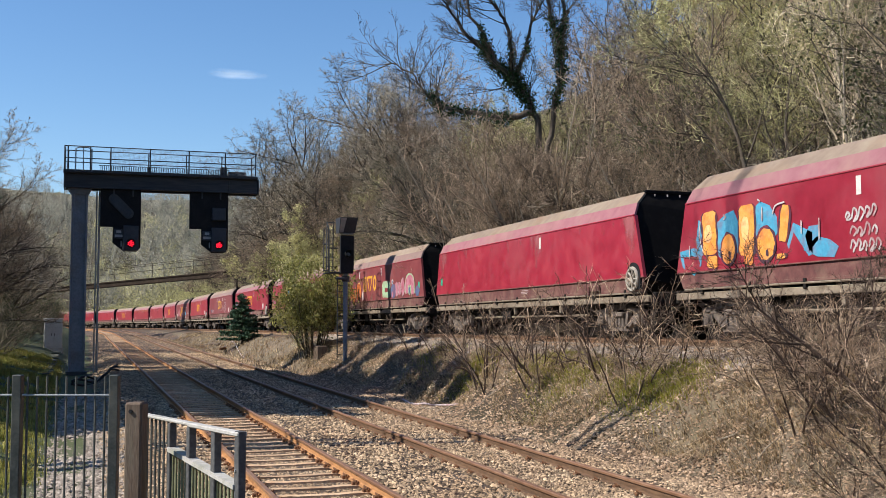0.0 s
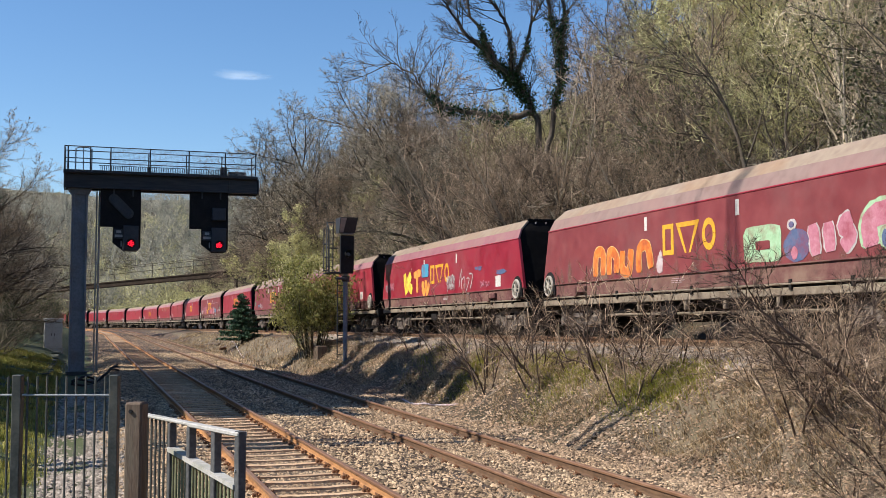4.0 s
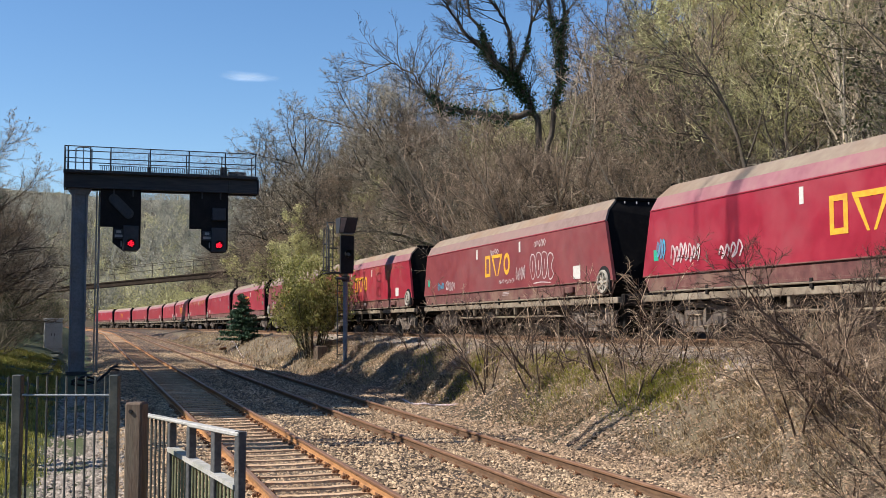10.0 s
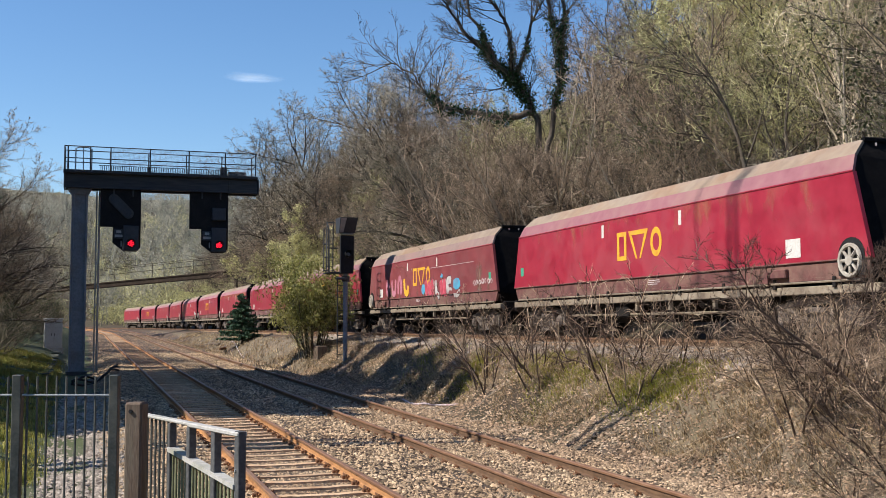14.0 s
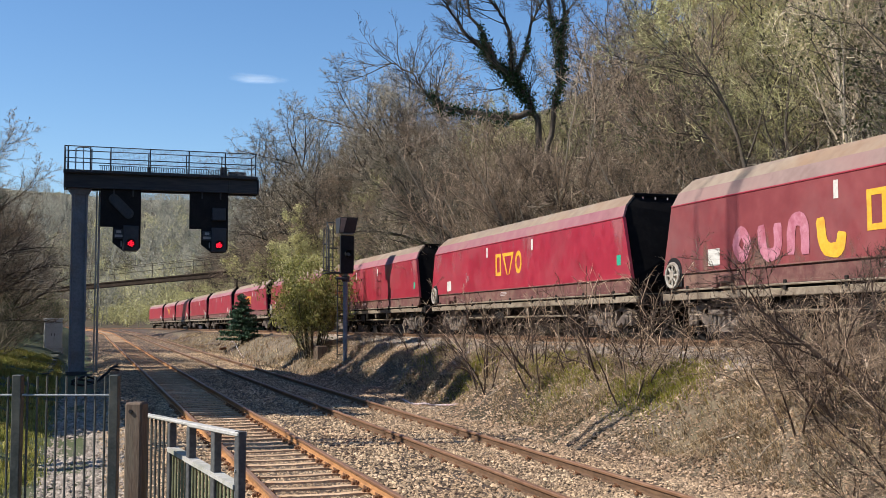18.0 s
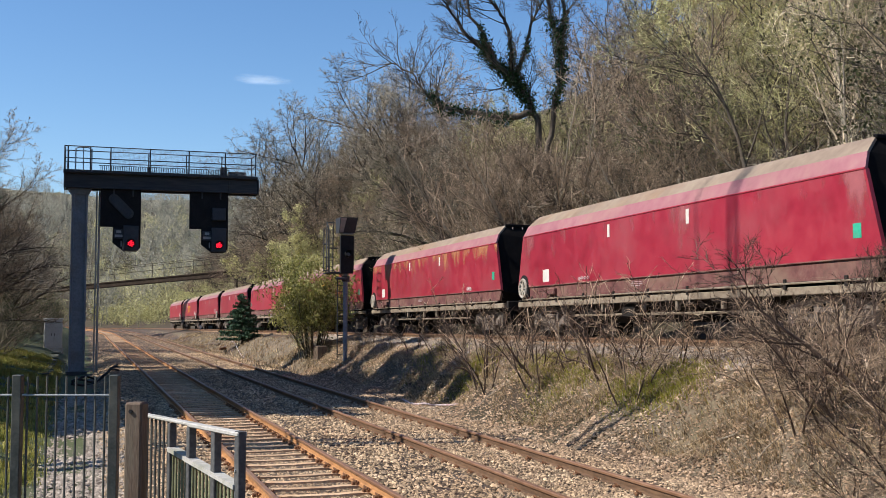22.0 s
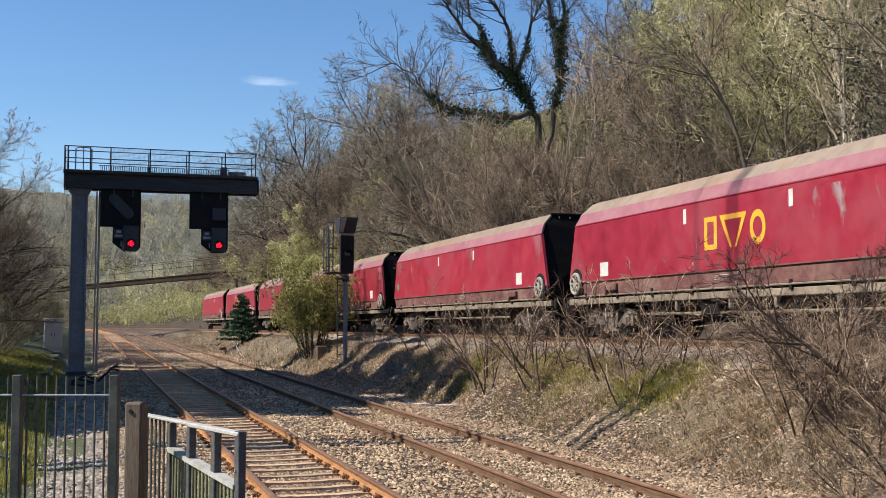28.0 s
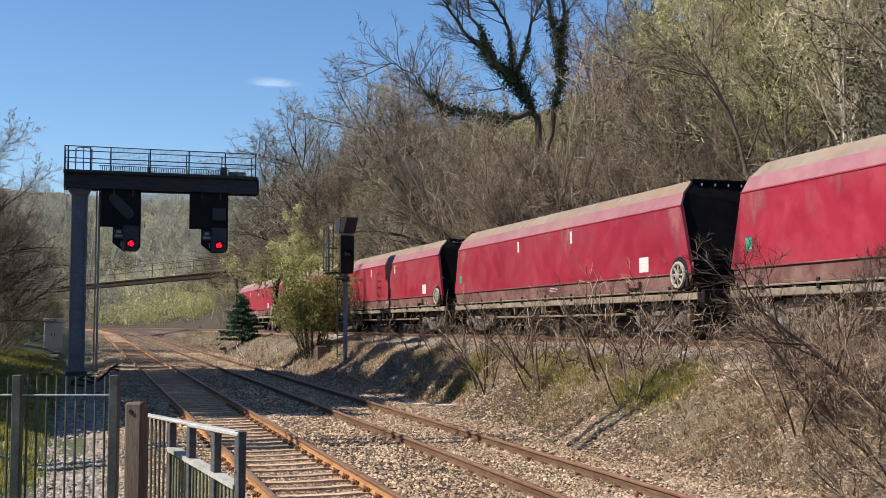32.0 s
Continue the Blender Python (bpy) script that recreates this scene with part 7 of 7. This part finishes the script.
        for i in range(14):
            a, r = 2.4 * i, 0.015 + 0.036 * i ** 0.5
            part("light_point", cached("lp", lambda: Geo().tube([(0, 0, 0), (0, 0.02, 0)], 0.023, 6).mesh("light_point", M["red_light"])), lens, at=Matrix.Translation((1.42 + r * math.cos(a), -0.28, 5.95 + r * math.sin(a))))
        part("hood", Geo().prism([(1.42 + 0.21 * math.cos(math.pi * i / 8), 5.96 + 0.21 * math.sin(math.pi * i / 8)) for i in range(9)] + [(1.42 - 0.19 * math.cos(math.pi * i / 8), 5.96 + 0.19 * math.sin(math.pi * i / 8)) for i in range(9)], -0.5, -0.22, "y").mesh("hood", M["black"]), s)
        if indicator:
            def slot(hl, hr, y0, y1):
                pts = [(hl + hr * math.cos(a), hr * math.sin(a)) for a in [math.pi * (i / 8 - 0.5) for i in range(9)]] + [(-hl - hr * math.cos(a), -hr * math.sin(a)) for a in [math.pi * (i / 8 - 0.5) for i in range(9)]]
                c = math.sqrt(0.5)
                return Geo().prism([(0.95 + (p - q) * -c * -1, 7.75 - (p + q) * c) for p, q in pts], y0, y1, "y")
            ind = part("route_indicator", slot(0.48, 0.25, -0.10, -0.03).mesh("route_indicator", M["gantry_dark"]), s, "slanted unlit route indicator")
            part("indicator_slot", slot(0.45, 0.17, -0.115, -0.101).mesh("indicator_slot", M["signal_box"]), ind)
        else:
            part("route_indicator", Geo().box(1.42, -0.1, 7.5, 0.68, 0.18, 0.62, 0.03).mesh("route_indicator", M["signal_box"]), s, "square unlit indicator box")
        plate = part("number_plate", Geo().box(0.86, -0.05, 6.42, 0.44, 0.03, 0.46, 0.01).mesh("number_plate", M["signal_box"]), s, "identity plate with two lines")
        part("plate_line", Geo().box(0.86, -0.072, 6.52, 0.22, 0.012, 0.13, 0.004).mesh("plate_line", M["galv"]), plate)
        part("plate_line", Geo().box(0.86, -0.072, 6.32, 0.36, 0.012, 0.12, 0.004).mesh("plate_line", M["galv"]), plate)
        part("side_mark", Geo().box(0.98, -0.05, 5.95, 0.05, 0.02, 0.28, 0.005).mesh("side_mark", M["galv"]), s)
        return s

    head(0.52, True)
    head(4.70, False)


def ground_signal():
    x, y = 10.75, 46.9
    zb = float(ground_z(x, y))
    s = thing("post_signal", "black colour-light signal on a grey post with a caged ladder", "railway signal", at=pose(x, y, 0))
    part("post", Geo().tube([(0, 0.1, zb - 0.2), (0, 0.1, 4.4)], 0.095, 12).mesh("post", M["gantry_steel"]), s, "grey steel post")
    part("post_collar", Geo().tube([(0, 0.1, 3.95), (0, 0.1, 4.2)], 0.17, 12).box(-0.2, 0, 4.08, 0.5, 0.3, 0.1, 0.02).mesh("post_collar", M["gantry_dark"]), s)
    part("light_box", Geo().prism([(-0.29, 4.30), (0.27, 4.30), (0.29, 4.6), (0.29, 5.96), (-0.29, 5.96)], -0.22, 0.02, "y").mesh("light_box", M["black"]), s, "tall black light box")
    hoodm = Geo().add([(-0.34, -0.1, 6.08), (0.36, -0.1, 6.08), (0.36, 0.5, 6.08), (-0.34, 0.5, 6.08), (-0.38, -0.55, 6.72), (0.40, -0.55, 6.72), (0.40, 0.5, 6.72), (-0.38, 0.5, 6.72)],
                      [(3, 2, 1, 0), (4, 5, 6, 7), (0, 1, 5, 4), (1, 2, 6, 5), (2, 3, 7, 6), (3, 0, 4, 7)]).mesh("indicator_head", M["signal_box"])
    part("indicator_head", hoodm, s, "hooded indicator box on top")
    part("indicator_face", Geo().add([(-0.36, -0.56, 6.70), (-0.10, -0.56, 6.70), (-0.16, -0.12, 6.10), (-0.32, -0.12, 6.10), (-0.36, -0.55, 6.69), (-0.10, -0.55, 6.69), (-0.16, -0.11, 6.09), (-0.32, -0.11, 6.09)],
                                   [(0, 1, 2, 3), (7, 6, 5, 4), (0, 4, 5, 1), (2, 6, 7, 3)]).mesh("indicator_face", M["galv"]), s)
    part("bracket", Geo().box(0.05, 0.1, 6.04, 0.5, 0.3, 0.05, 0.01).mesh("bracket", M["galv"]), s)
    part("lens", Geo().tube([(0.03, -0.24, 5.1), (0.03, -0.215, 5.1)], 0.11, 16).mesh("lens", M["lens_dark"]), s, "unlit pale lens")
    part("lens_hood", Geo().tube([(0.03, -0.42, 5.18), (0.03, -0.22, 5.14)], 0.15, 14, cap=False).mesh("lens_hood", M["black"]), s)
    # ladder and cage on the far side of the post
    lx, ly = -0.40, 1.25
    for dx in (-0.2, 0.08):
        part("ladder_rail", Geo().tube([(0.1 + dx, ly, zb), (0.1 + dx, ly, 4.2), (lx + dx, ly, 4.5), (lx + dx, ly, 6.7)], 0.024, 6).mesh("ladder_rail", M["gantry_dark"]), s)
    for i in range(18):
        part("rung", cached("rung", lambda: Geo().tube([(-0.2, 0, 0), (0.08, 0, 0)], 0.018, 5).mesh("rung", M["gantry_dark"])), s, at=Matrix.Translation((lx if zb + 0.3 + 0.28 * i > 4.4 else 0.1, ly, zb + 0.3 + 0.28 * i)))
    for z in (4.5, 5.1, 5.7, 6.35):
        pts = [(lx - 0.2, ly, z)] + [(lx - 0.06 - 0.22 * math.cos(math.pi * i / 8), ly + 0.2 + 0.55 * math.sin(math.pi * i / 8), z) for i in range(9)] + [(lx + 0.08, ly, z)]
        part("cage_hoop", Geo().tube(pts, 0.02, 5).mesh("cage_hoop", M["gantry_dark"]), s)
    for i in range(5):
        a = math.pi * (i + 0.5) / 5
        px, py = lx - 0.06 - 0.22 * math.cos(a), ly + 0.2 + 0.55 * math.sin(a)
        part("cage_bar", Geo().tube([(px, py, 4.45), (px, py, 6.4)], 0.015, 5).mesh("cage_bar", M["gantry_dark"]), s)
    part("service_platform", Geo().box(-0.28, 0.75, 4.35, 0.9, 1.5, 0.05, 0.01).mesh("service_platform", M["gantry_dark"]), s)
    part("platform_rail", Geo().tube([(-0.78, 0.05, 4.38), (-0.78, 0.05, 6.3), (-0.78, 0.35, 6.55), (-0.45, 0.35, 6.55)], 0.03, 6).tube([(-0.78, 0.05, 5.4), (-0.35, 0.05, 5.4)], 0.03, 6).mesh("platform_rail", M["gantry_dark"]), s)
    bz = float(ground_z(10.1, 45.6))
    b = thing("signal_plinth", "weathered brown block at the foot of the signal", "block", at=pose(10.35, 50.4, float(ground_z(10.35, 50.4)), 0, 0, 8))
    part("block", Geo().box(0, 0, 0.2, 0.5, 0.6, 0.7, 0.03).mesh("block", M["old_wood"]), b)


def pipe_bridge():
    """The footbridge that crosses both lines beyond the gantry."""
    a, b = Vector((-9, 163, 6.0)), Vector((21.0, 117, 7.85))
    d = (b - a).normalized()
    ang = math.degrees(math.atan2(d.y, d.x))
    ln = (b - a).length
    slope = math.degrees(math.asin(d.z))
    f = thing("footbridge", "rusty dark lattice-railed footbridge across the railway", "footbridge", at=pose(*((a + b) / 2), 0, -slope, ang))
    part("girder", Geo().box(0, -0.7, 0, ln, 0.18, 0.42, 0.02).box(0, -0.7, 0.24, ln, 0.36, 0.06).box(0, -0.7, -0.24, ln, 0.36, 0.06).mesh("girder", M["rust_dark"]), f, "dark plate girder")
    part("girder", Geo().box(0, 0.7, 0, ln, 0.18, 0.42, 0.02).mesh("girder", M["rust_dark"]), f)
    part("deck", Geo().box(0, 0, 0.30, ln, 1.8, 0.1, 0.02).mesh("deck", M["rust_dark"]), f)
    n = 8
    for q in (-0.85, 0.85):
        for z in ((1.25, 2.05) if q < 0 else (2.05,)):
            part("rail", Geo().tube([(-ln / 2, q, z), (ln / 2, q, z)], 0.026, 5).mesh("rail", M["rust_dark"]), f)
        for i in range(n):
            x = -ln / 2 + 0.3 + (ln - 0.6) * i / (n - 1)
            part("stanchion", cached("bst", lambda: Geo().tube([(0, 0, 0.4), (0, 0, 2.05)], 0.035, 5).mesh("stanchion", M["rust_dark"])), f, at=Matrix.Translation((x, q, 0)))
    for x, y in ((16.6, 126.4), (-8.2, 160.5)):
        z0, z1 = float(ground_z(x, y)), 7.1 if x > 0 else 5.7
        t = thing("bridge_trestle", "slim steel trestle that carries the footbridge", "bridge support", at=pose(x, y, 0), group="trestles of the footbridge")
        for dx in (-0.35, 0.35):
            part("leg", Geo().tube([(dx, 0, z0 - 0.2), (dx, 0, z1)], 0.11, 8).mesh("leg", M["rust_dark"]), t)
        part("brace", Geo().tube([(-0.35, 0, z0 + 0.6), (0.35, 0, z1 - 0.8)], 0.04, 5).mesh("brace", M["rust_dark"]), t)
        part("cross_head", Geo().box(0, 0, z1 - 0.1, 1.1, 1.9, 0.2, 0.02).mesh("cross_head", M["rust_dark"]), t)


def lineside_cabinet():
    x, y = -2.02, 74.4
    z = float(ground_z(x, y))
    h = 2.38 - z
    c = thing("relay_cabinet", "grey white lineside equipment cabinet on the verge", "equipment cabinet", at=pose(x, y, z))
    part("plinth", Geo().box(0, 0, 0.0, 1.25, 0.8, 0.4, 0.02).mesh("plinth", M["concrete"]), c)
    part("body", Geo().box(0, 0, 0.15 + h / 2 - 0.05, 1.1, 0.65, h - 0.2, 0.02).mesh("body", M["white"]), c)
    part("lid", Geo().box(0, 0, h - 0.03, 1.22, 0.78, 0.09, 0.02).mesh("lid", M["white"]), c, "pale overhanging lid")
    for s in (-0.27, 0.27):
        d = part("door", Geo().box(s, -0.335, 0.15 + h / 2 - 0.05, 0.5, 0.03, h - 0.4, 0.01).mesh("door", M["white"]), c)
        part("handle", Geo().box(s * 0.35, -0.36, h * 0.5, 0.03, 0.04, 0.18, 0.006).mesh("handle", M["black"]), d)


def platform_fence():
    """The barred steel fence beside the camera and the timber handrail of the ramp."""
    d = Vector((1.0, -0.33, 0)).normalized()
    o = Vector((-0.70, 12.91, 0))
    turn = math.degrees(math.atan2(d.y, d.x))
    f = thing("bar_fence", "dark green steel bar fence along the platform end", "fence", at=pose(o.x, o.y, 0, 0, 0, turn))
    zt, zb = 1.65, -0.15
    post = Geo().box(0, 0, (zt + zb) / 2, 0.1, 0.1, zt - zb + 0.0, 0.008).mesh("post", M["fence"])
    bar = Geo().tube([(0, 0, zb + 0.12), (0, 0, zt - 0.02)], 0.0135, 6).mesh("bar", M["fence"])
    for i in range(-2, 2):
        part("post", post, f, at=Matrix.Translation((1.06 * i + 0.0, 0, 0)))
        x0 = 1.06 * i
        part("top_rail", Geo().box(x0 + 0.53, 0, 1.43, 0.96, 0.045, 0.022, 0.004).mesh("top_rail", M["galv"]), f, "pale flat rail") if i < 1 else None
        part("bottom_rail", Geo().box(x0 + 0.53, 0, zb + 0.12, 0.96, 0.045, 0.022, 0.004).mesh("bottom_rail", M["fence"]), f) if i < 1 else None
        if i < 1:
            for j in range(9):
                part("bar", bar, f, at=Matrix.Translation((x0 + 0.106 * (j + 1), 0, 0)))
    # old sleeper post
    p = thing("timber_post", "weathered brown timber post with a chamfered top", "post", at=pose(0.45, 10.45, -0.2, 0, 0, -28))
    part("shaft", Geo().box(0, 0, 0.84, 0.165, 0.15, 1.72, 0.018).mesh("shaft", M["old_wood"]), p)
    part("bolt", Geo().tube([(-0.02, -0.09, 1.62), (-0.02, -0.07, 1.62)], 0.018, 8).mesh("bolt", M["black"]), p)
    # ramp handrail
    a, b = Vector((0.56, 11.4, 1.3)), Vector((1.245, 9.22, 1.3))
    e = (b - a).normalized()
    ln = (b - a).length
    h = thing("ramp_handrail", "pale weathered timber handrail with dark posts and slats", "handrail", at=pose(a.x, a.y, 0, 0, 0, math.degrees(math.atan2(e.y, e.x))))
    part("top_rail", Geo().box(ln * 0.27, 0, 1.306, ln * 0.54, 0.085, 0.03, 0.008).mesh("top_rail", M["rail_wood"]), h, "pale grey weathered top rail")
    part("top_rail", Geo().box(ln * 0.765, 0.0, 1.30, ln * 0.47, 0.09, 0.038, 0.008).mesh("top_rail", M["rail_wood"]), h, "pale grey weathered top rail")
    for q, w in ((0.33, 0.05), (0.53, 0.07), (0.77, 0.08), (1.0, 0.085)):
        part("post", Geo().box(ln * q - (0.04 if q == 1.0 else 0), 0.0, 0.56 if q < 1 else 0.565, w, 0.07, 1.44 if q < 1 else 1.52, 0.006).mesh("post", M["rail_post"]), h, "dark square post")
    part("bolt", Geo().tube([(ln - 0.05, -0.045, 1.0), (ln - 0.05, -0.03, 1.0)], 0.012, 8).mesh("bolt", M["galv"]), h)
    # sloping lower rail
    x0, x1, z0, z1 = ln * 0.33, ln * 0.97, 1.06, 0.885
    part("lower_rail", Geo().add([(x0, -0.05, z0), (x1, -0.05, z1), (x1, 0.05, z1), (x0, 0.05, z0), (x0, -0.05, z0 - 0.04), (x1, -0.05, z1 - 0.04), (x1, 0.05, z1 - 0.04), (x0, 0.05, z0 - 0.04)],
                                 [(0, 1, 2, 3), (7, 6, 5, 4), (0, 4, 5, 1), (1, 5, 6, 2), (2, 6, 7, 3), (3, 7, 4, 0)]).mesh("lower_rail", M["rail_wood"]), h, "mossy sloping lower rail")
    n = 19
    for i in range(n):
        x = x0 + 0.03 + (x1 - x0 - 0.06) * i / (n - 1)
        z = z0 + (z1 - z0) * (x - x0) / (x1 - x0) - 0.045
        part("slat", cached("slat", lambda: Geo().box(0, 0, -0.5, 0.03, 0.02, 1.0, 0.004).mesh("slat", M["slat_green"])), h, at=Matrix.Translation((x, 0.0, z)))
    for i in range(6):
        part("bar", cached("rbar", lambda: Geo().tube([(0, 0, -0.1), (0, 0, 1.285)], 0.012, 6).mesh("bar", M["fence"])), h, at=Matrix.Translation((0.06 + 0.11 * i, 0.02, 0)))
    part("rail_bracket", Geo().box(-0.03, 0, 1.2, 0.08, 0.09, 0.2, 0.01).mesh("rail_bracket", M["rail_post"]), h)


def small_things():
    rng = random.Random(7)
    # low white marker disc beyond the spruce
    x, y = 10.7, 111.0
    z = float(ground_z(x, y))
    s = thing("marker_disc", "small white marker disc on a short stake", "sign", at=pose(x, y, z))
    part("stake", Geo().tube([(0, 0, -0.1), (0, 0, 0.6)], 0.03, 6).mesh("stake", M["bogie"]), s)
    part("disc", Geo().tube([(0, -0.05, 0.68), (0, -0.02, 0.68)], 0.16, 16).mesh("disc", M["white"]), s, "white face")
    # spare rails and timbers lying on the bank
    for x, y, ln, turn, mat, lab in ((9.2, 92, 4.2, 62, "iron", "rusty length of old rail lying on the bank"), (9.4, 79, 5.0, 75, "iron", "old rail end lying in the dry grass"), (9.6, 88, 2.5, 100, "old_wood", "dark timber lying on the bank")):
        z = float(ground_z(x, y))
        t = thing("scrap_rail" if mat == "iron" else "scrap_timber", lab, "scrap", at=pose(x, y, z + 0.1, 0, 0, turn))
        part("length", Geo().box(0, 0, 0, ln, 0.14, 0.16, 0.03).mesh("length", M[mat]), t)
    # cable trunking along the foot of the bank
    pts = [(9.75 + 0.15 * math.sin(y * 0.3), y, float(ground_z(9.75, y)) + 0.07) for y in [29 + 0.7 * i for i in range(8)]]
    thing("cable_duct", "pale plastic cable duct along the foot of the bank", "cable", me=Geo().tube(pts, 0.03, 6).mesh("cable_duct", M["pale"]))
    pts = [(9.0 + 0.05 * (y - 60), y, float(ground_z(9.0 + 0.05 * (y - 60), y)) + 0.06) for y in [60 + 3 * i for i in range(9)]]
    thing("cable_duct", "pale cable lying on the bank below the spruce", "cable", me=Geo().tube(pts, 0.022, 5).mesh("cable_duct", M["pale"]))
    # black cables hanging from the cess by the gantry
    for k in range(3):
        pts = []
        for i in range(12):
            x, y = -0.5 + 0.17 * i, 47.0 + 0.5 * i - 1.2 * k
            pts.append((x, y, float(ground_z(x, y)) + 0.12 + 0.14 * math.sin(i * 0.7 + k)))
        thing("signal_cable", "black signal cable looped along the cess", "cable", group="cables by the gantry", me=Geo().tube(pts, 0.045, 6).mesh("signal_cable", M["black"]))
    # concrete lids of the cable trough along the verge
    trough = thing("cable_trough", "row of mossy concrete trough lids along the verge", "cable trough")
    for i in range(26):
        y = 50.0 + 1.0 * i
        x = -1.75 - 0.004 * (y - 50) + rng.uniform(-0.06, 0.06)
        part("lid", cached("lid", lambda: Geo().box(0, 0, 0, 0.62, 0.9, 0.06, 0.012).mesh("lid", M["slab"])), trough, at=pose(x, y, float(ground_z(x, y)) + 0.02, rng.uniform(-3, 3), rng.uniform(-4, 4), rng.uniform(-5, 5)))
    # dead sticks on the bank
    for i in range(9):
        x, y = rng.uniform(9.6, 11.2), rng.uniform(14, 34)
        a, ln = rng.uniform(0, 6.28), rng.uniform(0.4, 1.1)
        pts = [(x + math.cos(a) * ln * t + rng.uniform(-0.07, 0.07), y + math.sin(a) * ln * t, float(ground_z(x + math.cos(a) * ln * t, y + math.sin(a) * ln * t)) + 0.03 + 0.03 * rng.random()) for t in (0, 0.35, 0.7, 1)]
        thing("fallen_branch", "pale dead branch lying on the bank", "branch", group="fallen branches", me=Geo().tube(pts, [0.014, 0.012, 0.009, 0.004], 5).mesh("fallen_branch", M["pale_bark"]))
    # platform under the camera
    p = thing("platform", "tarmac platform end where the camera stands", "platform", kind="structure")
    part("slab", Geo().box(-1.6, -6, 0.30, 4.4, 26, 1.0, 0.02).mesh("slab", M["concrete"]), p)


def cloud():
    """A wisp of fair-weather cloud, far off, thin and soft at its edges."""
    m = bpy.data.materials.new("cloud")
    m.use_nodes = True
    n, l = m.node_tree.nodes, m.node_tree.links.new
    tc, mp, tx = n.new("ShaderNodeTexCoord"), n.new("ShaderNodeMapping"), n.new("ShaderNodeTexNoise")
    mp.inputs["Scale"].default_value = (1 / 64, 1 / 400, 1 / 9)
    l(tc.outputs["Object"], mp.inputs["Vector"])
    ln = n.new("ShaderNodeVectorMath")
    ln.operation = "LENGTH"
    l(mp.outputs["Vector"], ln.inputs[0])
    tx.inputs["Scale"].default_value, tx.inputs["Detail"].default_value, tx.inputs["Roughness"].default_value = 2.2, 5.0, 0.6
    l(mp.outputs["Vector"], tx.inputs["Vector"])
    ad, mr = n.new("ShaderNodeMath"), n.new("ShaderNodeMapRange")
    ad.operation = "SUBTRACT"
    l(tx.outputs["Fac"], ad.inputs[0])
    l(ln.outputs["Value"], ad.inputs[1])
    mr.interpolation_type = "SMOOTHSTEP"
    mr.inputs["From Min"].default_value, mr.inputs["From Max"].default_value, mr.inputs["To Max"].default_value = -0.34, 0.55, 0.27
    l(ad.outputs[0], mr.inputs["Value"])
    tr, mix, b = n.new("ShaderNodeBsdfTransparent"), n.new("ShaderNodeMixShader"), n["Principled BSDF"]
    b.inputs["Base Color"].default_value, b.inputs["Roughness"].default_value = (0.9, 0.9, 0.9, 1), 1.0
    # emission brightens the cloud in place of sunlight scattered inside it
    b.inputs["Emission Color"].default_value, b.inputs["Emission Strength"].default_value = (0.80, 0.90, 1.0, 1), 0.55
    l(mr.outputs["Result"], mix.inputs[0])
    l(tr.outputs[0], mix.inputs[1])
    l(b.outputs[0], mix.inputs[2])
    l(mix.outputs[0], n["Material Output"].inputs["Surface"])
    rows = [(-60 * math.cos(math.pi * j / 16), 0, 4 * math.sin(3.0 * j / 16) - 2) for j in range(17)]
    g = Geo().tube(rows, [max(0.3, 11 * math.sin(math.pi * j / 16)) for j in range(17)], 16)
    c = thing("cloud", "small white wisp of cloud in the blue sky", "cloud", me=g.mesh("cloud", m, True))
    c.visible_shadow = False
    return c


# ================= what moves =================
def motions():
    """The coal train rolls towards and past the camera, slowing gently."""
    times = [i * 0.5 for i in range(65)]
    for k, w in TRAIN:
        walk(w, [(t, wagon_pose(23.96 + 7.8 + PITCH_W * k - train_s(t))) for t in times])
    # the cloud drifts slowly on the wind
    walk(CLOUD, [(0.0, pose(CLOUD_AT[0].x, CLOUD_AT[0].y, CLOUD_AT[0].z)), (32.0, pose(CLOUD_AT[1].x, CLOUD_AT[1].y, CLOUD_AT[1].z))])
    # the wheels turn with the rails; all axles of one place in the bogie share one set of keys
    step = 0.08
    n = int(32.0 / step)
    for q, sets in WHEELSETS.items():
        rows = [(min(32.0, i * step), pose(0, q, 0.457, math.degrees(train_s(i * step) / 0.457) % 360)) for i in range(n + 1)]
        first = sets[0]
        walk(first, rows)
        for o in sets[1:]:
            o.rotation_mode = "QUATERNION"
            o.animation_data_create()
            o.animation_data.action = first.animation_data.action
            o.animation_data.action_slot = first.animation_data.action_slot


build_ground()
build_tracks()
build_train()
gantry()
ground_signal()
pipe_bridge()
lineside_cabinet()
platform_fence()
small_things()
CLOUD = cloud()
CLOUD_AT = (Vector((225.0, 1795.5, 406.0)), Vector((282.0, 1778.0, 393.0)))
build_tree_kinds()
ivy_tree()
leaning_oak()
tall_shade_tree()
spruce(10.3, 77.0, 3.5)
signal_bush(10.0, 52.0)
bank_plants()
build_woods()
far_woods()
build_ground_cover()
motions()
